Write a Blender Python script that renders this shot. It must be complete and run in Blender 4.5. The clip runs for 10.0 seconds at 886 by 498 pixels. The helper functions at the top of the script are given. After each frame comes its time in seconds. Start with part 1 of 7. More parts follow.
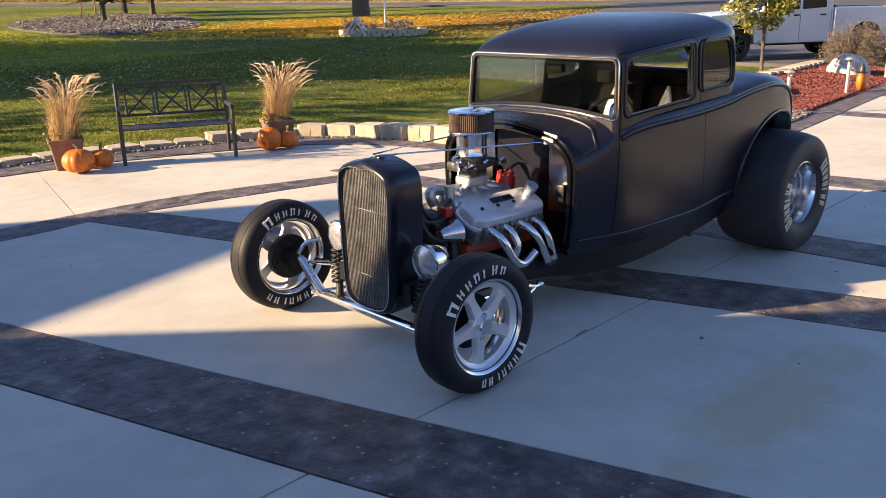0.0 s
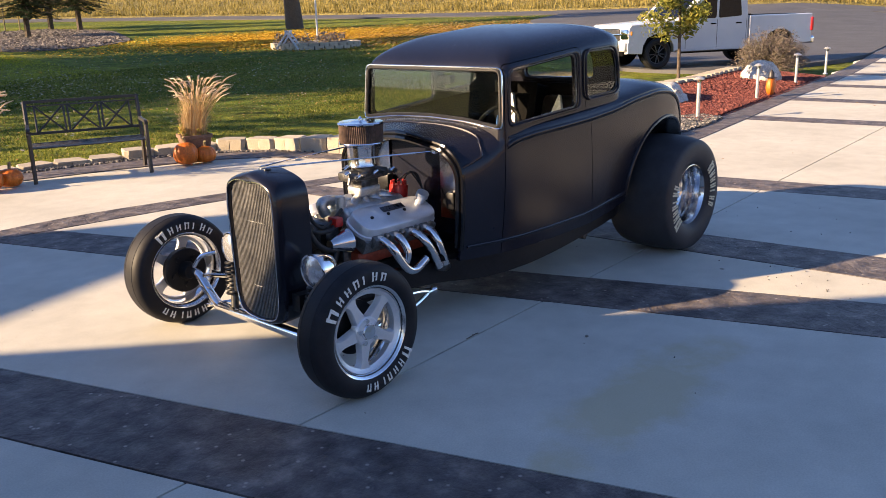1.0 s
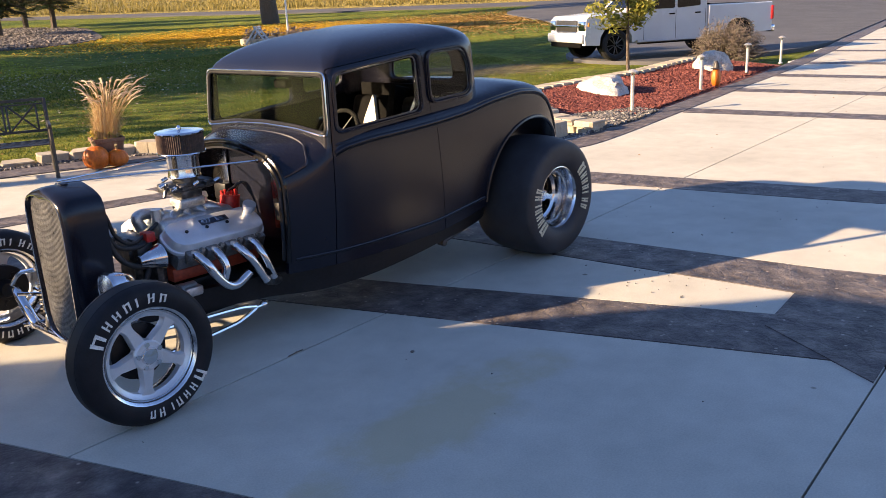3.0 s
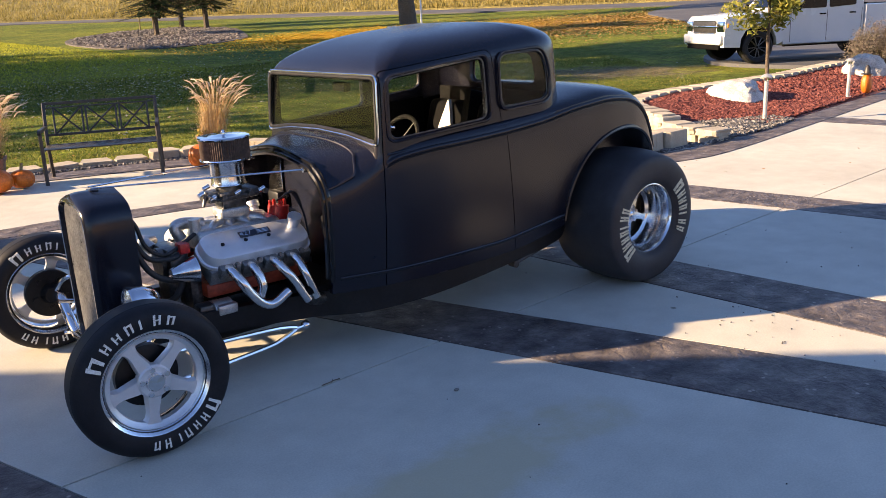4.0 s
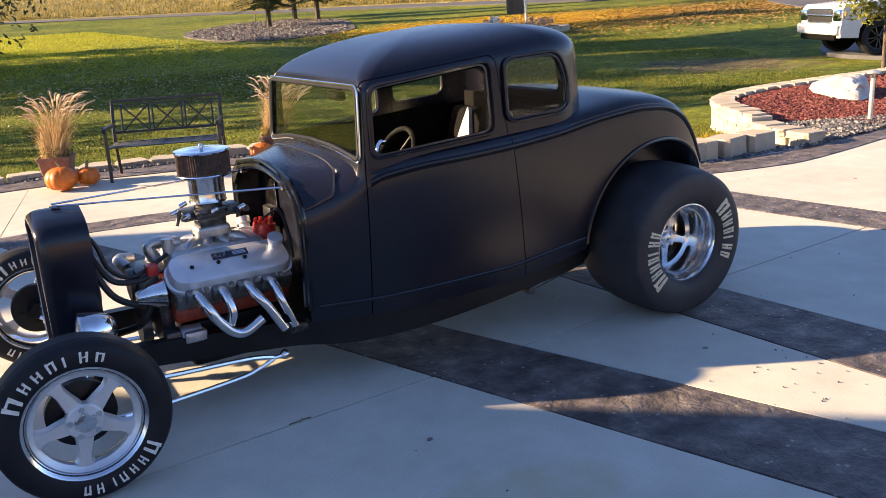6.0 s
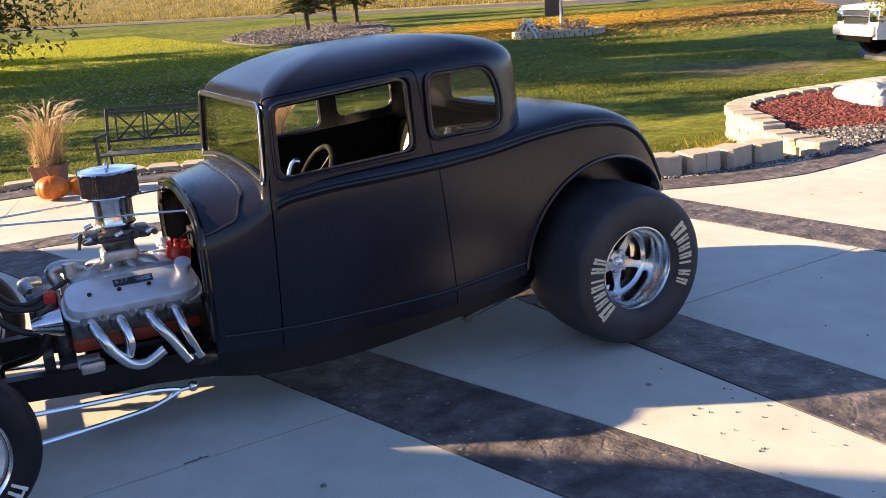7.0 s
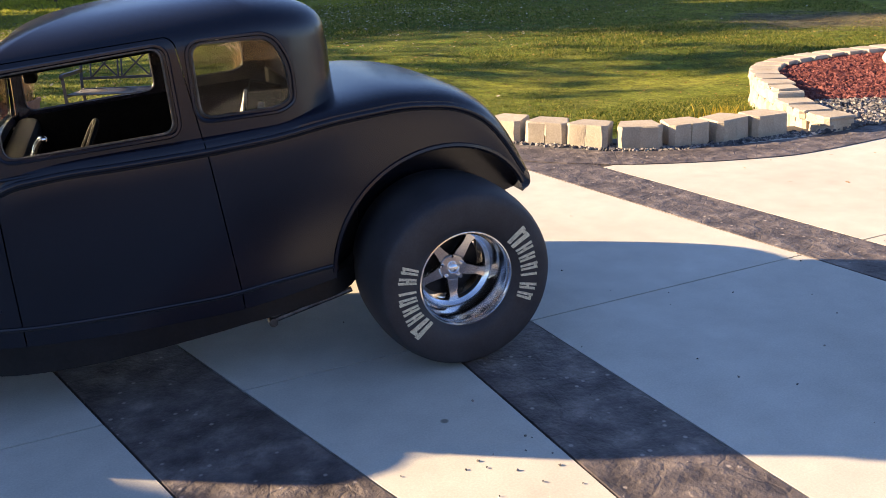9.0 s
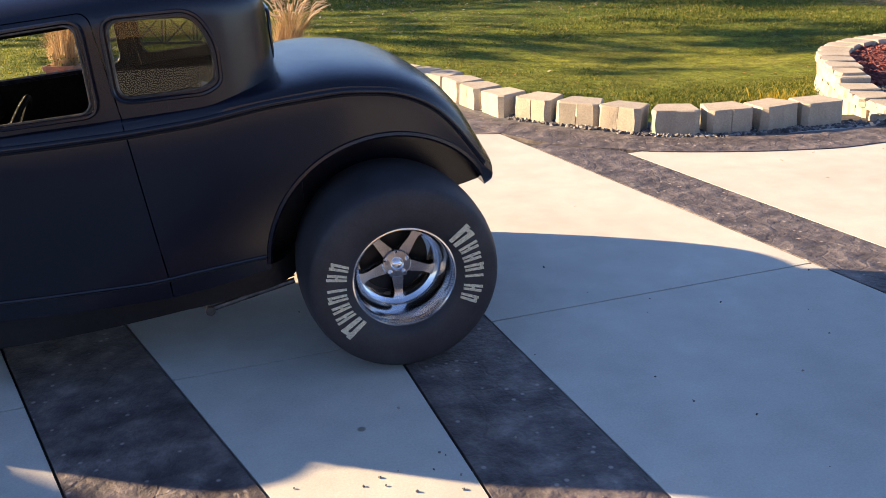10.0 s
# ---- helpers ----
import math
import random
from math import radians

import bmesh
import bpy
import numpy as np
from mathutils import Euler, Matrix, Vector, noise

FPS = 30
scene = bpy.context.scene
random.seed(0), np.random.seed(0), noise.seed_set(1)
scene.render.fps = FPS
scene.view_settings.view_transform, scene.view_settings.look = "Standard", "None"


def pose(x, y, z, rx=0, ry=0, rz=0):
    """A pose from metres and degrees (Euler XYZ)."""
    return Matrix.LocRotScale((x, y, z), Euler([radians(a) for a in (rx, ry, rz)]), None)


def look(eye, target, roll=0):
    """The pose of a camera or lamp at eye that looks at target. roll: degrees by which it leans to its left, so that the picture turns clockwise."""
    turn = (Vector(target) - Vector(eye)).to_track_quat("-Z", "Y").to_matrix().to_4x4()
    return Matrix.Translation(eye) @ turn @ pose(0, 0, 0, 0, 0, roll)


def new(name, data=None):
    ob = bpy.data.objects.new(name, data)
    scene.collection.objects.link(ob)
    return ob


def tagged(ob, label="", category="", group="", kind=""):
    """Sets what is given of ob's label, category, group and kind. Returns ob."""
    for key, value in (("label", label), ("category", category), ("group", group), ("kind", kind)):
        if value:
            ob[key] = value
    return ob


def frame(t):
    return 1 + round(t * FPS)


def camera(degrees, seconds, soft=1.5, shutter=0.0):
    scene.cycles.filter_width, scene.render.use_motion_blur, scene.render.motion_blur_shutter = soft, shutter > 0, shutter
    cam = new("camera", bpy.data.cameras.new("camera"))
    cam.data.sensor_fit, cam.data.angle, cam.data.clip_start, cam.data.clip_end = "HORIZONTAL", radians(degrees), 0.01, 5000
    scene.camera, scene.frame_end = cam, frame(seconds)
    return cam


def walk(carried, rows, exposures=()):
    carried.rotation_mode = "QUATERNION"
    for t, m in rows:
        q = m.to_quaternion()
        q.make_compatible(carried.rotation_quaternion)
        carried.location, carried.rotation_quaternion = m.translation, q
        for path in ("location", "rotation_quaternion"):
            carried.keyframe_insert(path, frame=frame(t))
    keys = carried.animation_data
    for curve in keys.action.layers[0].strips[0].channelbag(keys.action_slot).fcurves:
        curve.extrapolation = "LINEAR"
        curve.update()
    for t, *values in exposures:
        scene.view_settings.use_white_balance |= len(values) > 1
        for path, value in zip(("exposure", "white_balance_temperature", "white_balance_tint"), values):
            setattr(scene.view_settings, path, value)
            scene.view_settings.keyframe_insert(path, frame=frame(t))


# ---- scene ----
# camera and its walk
cam = camera(55.6, 10.0, soft=0.65)
PATH = [
    (0, (-2.527, -2.935, 1.637), (-1.173, -1.655, 1.09), -1.2),
    (0.5, (-2.497, -3.021, 1.613), (-1.102, -1.774, 1.091), -1.1),
    (1, (-2.419, -3.209, 1.641), (-0.976, -2.022, 1.115), -1.8),
    (1.5, (-2.31, -3.356, 1.675), (-0.818, -2.236, 1.135), -2.2),
    (2, (-2.151, -3.51, 1.648), (-0.633, -2.42, 1.117), -2.5),
    (2.2, (-2.065, -3.603, 1.718), (-0.563, -2.506, 1.159), -2.2),
    (3.3, (-1.554, -3.769, 1.63), (-0.142, -2.545, 1.099), -2.8),
    (3.5, (-1.428, -3.753, 1.622), (-0.055, -2.485, 1.094), -2.8),
    (4, (-1.108, -3.72, 1.62), (0.171, -2.282, 1.075), -2.7),
    (4.5, (-0.911, -3.786, 1.629), (0.22, -2.23, 1.085), -3.6),
    (5, (-0.777, -3.719, 1.64), (0.298, -2.193, 1.1), -3.3),
    (5.5, (-0.632, -3.704, 1.645), (0.433, -2.172, 1.103), -3.3),
    (7, (0.205, -3.8, 1.65), (1.161, -2.194, 1.121), -3.8),
    (7.5, (0.521, -3.8, 1.654), (1.429, -2.168, 1.119), -3.9),
    (8, (0.849, -3.772, 1.679), (1.711, -2.128, 1.108), -3.1),
    (8.5, (1.191, -3.803, 1.675), (2.008, -2.148, 1.07), -2.9),
    (9, (1.564, -3.851, 1.69), (2.321, -2.187, 1.032), -2.3),
    (9.5, (1.875, -3.86, 1.685), (2.556, -2.177, 0.994), -2.2),
    (10, (2.2, -3.843, 1.698), (2.759, -2.126, 0.979), -1.9),
]
EXPOSURES = [(0.0, 1.86, 6550, 27), (3.5, 1.93, 6550, 27), (5.0, 2.02, 6550, 27), (6.5, 2.06, 6550, 27), (8.0, 2.10, 6550, 27), (10.0, 2.02, 6550, 27)]
walk(cam, [(t, look(eye, target, roll)) for t, eye, target, roll in PATH], EXPOSURES)


# sky and sun: low autumn sun from beyond the car, on its right
SUN_EL, SUN_AZ = 19.0, 147.0
sun_way = Vector((math.cos(radians(SUN_EL)) * math.cos(radians(SUN_AZ)),
                  math.cos(radians(SUN_EL)) * math.sin(radians(SUN_AZ)), math.sin(radians(SUN_EL))))
world = bpy.data.worlds.new("sky")
scene.world = world
world.use_nodes = True
wn = world.node_tree
wn.nodes.clear()
sky = wn.nodes.new("ShaderNodeTexSky")
sky.sky_type = "NISHITA"
sky.sun_disc = False
sky.ozone_density, sky.dust_density, sky.air_density = 4.0, 0.1, 1.0
sky.sun_elevation = radians(SUN_EL)
sky.sun_rotation = radians(90 - SUN_AZ)
background = wn.nodes.new("ShaderNodeBackground")
background.inputs["Strength"].default_value = 0.066
world_out = wn.nodes.new("ShaderNodeOutputWorld")
wn.links.new(sky.outputs[0], background.inputs[0])
wn.links.new(background.outputs[0], world_out.inputs[0])
sun_data = bpy.data.lights.new("sun", "SUN")
sun_data.energy, sun_data.angle, sun_data.color = 4.7, radians(0.6), (1.0, 0.79, 0.44)
sun = new("sun", sun_data)
sun.matrix_world = look(sun_way * 60, (0, 0, 0))


# materials
def nodes_of(name):
    m = bpy.data.materials.new(name)
    m.use_nodes = True
    n = m.node_tree
    return m, n, n.nodes["Principled BSDF"]


def put(n, sock, value):
    sock.default_value = value


def noise_node(n, scale, detail=4.0, rough=0.6, coords="Object"):
    tc = n.nodes.new("ShaderNodeTexCoord")
    tx = n.nodes.new("ShaderNodeTexNoise")
    tx.inputs["Scale"].default_value = scale
    tx.inputs["Detail"].default_value = detail
    tx.inputs["Roughness"].default_value = rough
    n.links.new(tc.outputs[coords], tx.inputs["Vector"])
    return tx


def ramp(n, fac, stops):
    r = n.nodes.new("ShaderNodeValToRGB")
    els = r.color_ramp.elements
    while len(els) < len(stops):
        els.new(0.5)
    for e, (p, c) in zip(els, stops):
        e.position, e.color = p, (*c, 1)
    n.links.new(fac, r.inputs["Fac"])
    return r


def mixed(n, fac, a, b, blend="MIX"):
    mx = n.nodes.new("ShaderNodeMix")
    mx.data_type, mx.blend_type = "RGBA", blend
    for sock, v in ((mx.inputs[0], fac), (mx.inputs[6], a), (mx.inputs[7], b)):
        if isinstance(v, bpy.types.NodeSocket):
            n.links.new(v, sock)
        elif isinstance(v, (int, float)):
            sock.default_value = v
        else:
            sock.default_value = (*v, 1)
    return mx.outputs[2]


def material(name, dark, light, rough=0.6, metal=0.0, scale=6.0, fine=60.0, bump=0.15, bump_size=0.004,
             random_tint=0.0, spread=0.12, specular=0.5, coat=0.0):
    """A surface whose colour wanders between two tones at two scales, with grain and relief."""
    m, n, p = nodes_of(name)
    big, small = noise_node(n, scale), noise_node(n, fine, 3.0)
    r = ramp(n, big.outputs["Fac"], [(0.35, dark), (0.65, light)])
    g = ramp(n, small.outputs["Fac"], [(0.3, (0.5 - spread * 2,) * 3), (0.7, (0.5 + spread * 2,) * 3)])
    col = mixed(n, 0.6, r.outputs[0], g.outputs[0], "OVERLAY")
    if random_tint:
        info = n.nodes.new("ShaderNodeObjectInfo")
        rr = ramp(n, info.outputs["Random"], [(0.0, (0.5 - random_tint,) * 3), (1.0, (0.5 + random_tint,) * 3)])
        col = mixed(n, 1.0, col, rr.outputs[0], "OVERLAY")
    n.links.new(col, p.inputs["Base Color"])
    p.inputs["Metallic"].default_value = metal
    p.inputs["Specular IOR Level"].default_value = specular
    p.inputs["Coat Weight"].default_value = coat
    rg = n.nodes.new("ShaderNodeMapRange")
    rg.inputs["To Min"].default_value, rg.inputs["To Max"].default_value = max(rough - 0.08, 0.02), min(rough + 0.08, 1)
    n.links.new(big.outputs["Fac"], rg.inputs["Value"])
    n.links.new(rg.outputs[0], p.inputs["Roughness"])
    if bump:
        b = n.nodes.new("ShaderNodeBump")
        b.inputs["Strength"].default_value, b.inputs["Distance"].default_value = bump, bump_size
        n.links.new(small.outputs["Fac"], b.inputs["Height"])
        n.links.new(b.outputs[0], p.inputs["Normal"])
    return m


def glass(name, tint=(0.9, 0.95, 0.92), rough=0.0):
    m, n, p = nodes_of(name)
    n.nodes.remove(p)
    g = n.nodes.new("ShaderNodeBsdfGlass")
    g.inputs["Color"].default_value = (*tint, 1)
    g.inputs["Roughness"].default_value = rough
    g.inputs["IOR"].default_value = 1.45
    n.links.new(g.outputs[0], n.nodes["Material Output"].inputs[0])
    return m


def concrete_material():
    m, n, p = nodes_of("broomed_concrete")
    tc = n.nodes.new("ShaderNodeTexCoord")
    big, mid, fine = (noise_node(n, s, d) for s, d in ((0.7, 3.0), (5.0, 5.0), (120.0, 3.0)))
    col = ramp(n, big.outputs["Fac"], [(0.3, (0.430, 0.414, 0.356)), (0.7, (0.540, 0.521, 0.452))]).outputs[0]
    col = mixed(n, 0.35, col, ramp(n, mid.outputs["Fac"], [(0.3, (0.38,) * 3), (0.7, (0.62,) * 3)]).outputs[0], "OVERLAY")
    col = mixed(n, 0.22, col, ramp(n, fine.outputs["Fac"], [(0.3, (0.3,) * 3), (0.7, (0.7,) * 3)]).outputs[0], "OVERLAY")
    # old yellowish oil stain beside the car, and a few rust spots
    geo = n.nodes.new("ShaderNodeNewGeometry")
    warp = noise_node(n, 2.2, 4.0)
    mp = n.nodes.new("ShaderNodeMapping")
    mp.inputs["Location"].default_value = (-0.72, 1.74, 0)
    mp.inputs["Scale"].default_value = (1.0, 1.0, 0.0)
    n.links.new(geo.outputs["Position"], mp.inputs["Vector"])
    rot = n.nodes.new("ShaderNodeMapping")
    rot.inputs["Rotation"].default_value = (0, 0, radians(-27))
    rot.inputs["Scale"].default_value = (0.40, 1.75, 0.0)
    n.links.new(mp.outputs[0], rot.inputs["Vector"])
    ln = n.nodes.new("ShaderNodeVectorMath")
    ln.operation = "LENGTH"
    n.links.new(rot.outputs[0], ln.inputs[0])
    ad = n.nodes.new("ShaderNodeMath")
    ad.operation = "ADD"
    n.links.new(ln.outputs["Value"], ad.inputs[0])
    n.links.new(warp.outputs["Fac"], ad.inputs[1])
    st = ramp(n, ad.outputs[0], [(0.72, (0.70,) * 3), (0.90, (0.0,) * 3)])
    col = mixed(n, st.outputs[0], col, (0.43, 0.375, 0.235))
    spots = n.nodes.new("ShaderNodeTexVoronoi")
    spots.inputs["Scale"].default_value = 1.6
    n.links.new(tc.outputs["Object"], spots.inputs["Vector"])
    sp = ramp(n, spots.outputs["Distance"], [(0.018, (0.75,) * 3), (0.03, (0.0,) * 3)])
    col = mixed(n, sp.outputs[0], col, (0.10, 0.085, 0.06))
    n.links.new(col, p.inputs["Base Color"])
    p.inputs["Roughness"].default_value = 0.75
    p.inputs["Specular IOR Level"].default_value = 0.3
    b = n.nodes.new("ShaderNodeBump")
    b.inputs["Strength"].default_value, b.inputs["Distance"].default_value = 0.12, 0.002
    n.links.new(fine.outputs["Fac"], b.inputs["Height"])
    n.links.new(b.outputs[0], p.inputs["Normal"])
    return m


def stamped_material():
    m, n, p = nodes_of("stamped_concrete")
    big, mid, fine = (noise_node(n, s, d) for s, d in ((1.5, 3.0), (7.0, 6.0), (70.0, 4.0)))
    col = ramp(n, mid.outputs["Fac"], [(0.36, (0.050, 0.043, 0.044)), (0.54, (0.112, 0.096, 0.092)), (0.72, (0.225, 0.193, 0.175))]).outputs[0]
    col = mixed(n, 0.5, col, ramp(n, big.outputs["Fac"], [(0.3, (0.36,) * 3), (0.7, (0.64,) * 3)]).outputs[0], "OVERLAY")
    col = mixed(n, 0.35, col, ramp(n, fine.outputs["Fac"], [(0.3, (0.3,) * 3), (0.7, (0.7,) * 3)]).outputs[0], "OVERLAY")
    # irregular stamped stone joints, and pale chips
    tc = n.nodes.new("ShaderNodeTexCoord")
    wob = mixed(n, 0.20, tc.outputs["Object"], noise_node(n, 3.0, 3.0).outputs["Color"])
    vo = n.nodes.new("ShaderNodeTexVoronoi")
    vo.feature = "DISTANCE_TO_EDGE"
    vo.inputs["Scale"].default_value = 4.6
    n.links.new(wob, vo.inputs["Vector"])
    seam = ramp(n, vo.outputs["Distance"], [(0.0, (0.0,) * 3), (0.035, (1.0,) * 3)])
    col = mixed(n, seam.outputs[0], mixed(n, 0.10, col, (0.03, 0.026, 0.024)), col)
    chip = n.nodes.new("ShaderNodeTexVoronoi")
    chip.inputs["Scale"].default_value = 14.0
    n.links.new(tc.outputs["Object"], chip.inputs["Vector"])
    col = mixed(n, ramp(n, chip.outputs["Distance"], [(0.07, (0.7,) * 3), (0.15, (0.0,) * 3)]).outputs[0], col, (0.40, 0.35, 0.31))
    n.links.new(col, p.inputs["Base Color"])
    p.inputs["Roughness"].default_value = 0.62
    p.inputs["Specular IOR Level"].default_value = 0.4
    b = n.nodes.new("ShaderNodeBump")
    b.inputs["Strength"].default_value, b.inputs["Distance"].default_value = 1.0, 0.030
    n.links.new(mid.outputs["Fac"], b.inputs["Height"])
    b2 = n.nodes.new("ShaderNodeBump")
    b2.inputs["Strength"].default_value, b2.inputs["Distance"].default_value = 0.6, 0.003
    n.links.new(seam.outputs[0], b2.inputs["Height"])
    n.links.new(b.outputs[0], b2.inputs["Normal"])
    n.links.new(b2.outputs[0], p.inputs["Normal"])
    return m


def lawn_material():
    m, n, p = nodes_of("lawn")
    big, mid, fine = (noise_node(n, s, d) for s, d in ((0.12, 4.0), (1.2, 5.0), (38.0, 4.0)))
    col = ramp(n, big.outputs["Fac"], [(0.36, (0.066, 0.106, 0.015)), (0.62, (0.18, 0.195, 0.022))]).outputs[0]
    col = mixed(n, ramp(n, mid.outputs["Fac"], [(0.45, (0,) * 3), (0.75, (0.35,) * 3)]).outputs[0], col, (0.22, 0.19, 0.05))
    # a worn dry patch near the raised bed
    geo = n.nodes.new("ShaderNodeNewGeometry")
    mp = n.nodes.new("ShaderNodeMapping")
    mp.inputs["Location"].default_value = (-3.3, -1.85, 0)
    mp.inputs["Scale"].default_value = (0.2, 0.2, 0.0)
    n.links.new(geo.outputs["Position"], mp.inputs["Vector"])
    ln = n.nodes.new("ShaderNodeVectorMath")
    ln.operation = "LENGTH"
    n.links.new(mp.outputs[0], ln.inputs[0])
    ad = n.nodes.new("ShaderNodeMath")
    n.links.new(ln.outputs["Value"], ad.inputs[0])
    n.links.new(mid.outputs["Fac"], ad.inputs[1])
    col = mixed(n, ramp(n, ad.outputs[0], [(0.78, (0.8,) * 3), (1.05, (0.0,) * 3)]).outputs[0], col, (0.15, 0.12, 0.075))
    # sunlight on the open far lawn, painted in as a brighter yellow-green
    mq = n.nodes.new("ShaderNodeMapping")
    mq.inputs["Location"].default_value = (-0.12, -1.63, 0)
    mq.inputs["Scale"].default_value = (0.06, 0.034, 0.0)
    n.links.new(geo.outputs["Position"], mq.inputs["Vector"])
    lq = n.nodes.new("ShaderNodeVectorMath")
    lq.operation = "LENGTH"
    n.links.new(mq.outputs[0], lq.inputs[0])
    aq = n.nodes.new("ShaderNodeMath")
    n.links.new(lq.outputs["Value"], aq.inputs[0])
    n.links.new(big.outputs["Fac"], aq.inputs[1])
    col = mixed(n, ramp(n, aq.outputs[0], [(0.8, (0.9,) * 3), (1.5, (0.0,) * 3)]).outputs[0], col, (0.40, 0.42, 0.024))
    clump = noise_node(n, 7.0, 5.0, 0.7)
    col = mixed(n, 0.75, col, ramp(n, clump.outputs["Fac"], [(0.34, (0.22,) * 3), (0.66, (0.78,) * 3)]).outputs[0], "OVERLAY")
    patch = noise_node(n, 1.7, 4.0, 0.65)
    col = mixed(n, 0.7, col, ramp(n, patch.outputs["Fac"], [(0.36, (0.28,) * 3), (0.64, (0.72,) * 3)]).outputs[0], "OVERLAY")
    col = mixed(n, 0.8, col, ramp(n, fine.outputs["Fac"], [(0.3, (0.15,) * 3), (0.7, (0.85,) * 3)]).outputs[0], "OVERLAY")
    n.links.new(col, p.inputs["Base Color"])
    p.inputs["Roughness"].default_value = 0.9
    p.inputs["Specular IOR Level"].default_value = 0.1
    b = n.nodes.new("ShaderNodeBump")
    b.inputs["Strength"].default_value, b.inputs["Distance"].default_value = 1.0, 0.05
    n.links.new(fine.outputs["Fac"], b.inputs["Height"])
    n.links.new(b.outputs[0], p.inputs["Normal"])
    return m


def leaf_material(name, a, b, c, rough=0.6, through_light=0.35):
    m, n, p = nodes_of(name)
    geo = n.nodes.new("ShaderNodeNewGeometry")
    col = ramp(n, geo.outputs["Random Per Island"], [(0.0, a), (0.5, b), (1.0, c)]).outputs[0]
    n.links.new(col, p.inputs["Base Color"])
    p.inputs["Roughness"].default_value = rough
    p.inputs["Specular IOR Level"].default_value = 0.2
    tr = n.nodes.new("ShaderNodeBsdfTranslucent")
    n.links.new(col, tr.inputs[0])
    mx = n.nodes.new("ShaderNodeMixShader")
    mx.inputs[0].default_value = through_light
    n.links.new(p.outputs[0], mx.inputs[1])
    n.links.new(tr.outputs[0], mx.inputs[2])
    n.links.new(mx.outputs[0], n.nodes["Material Output"].inputs[0])
    return m


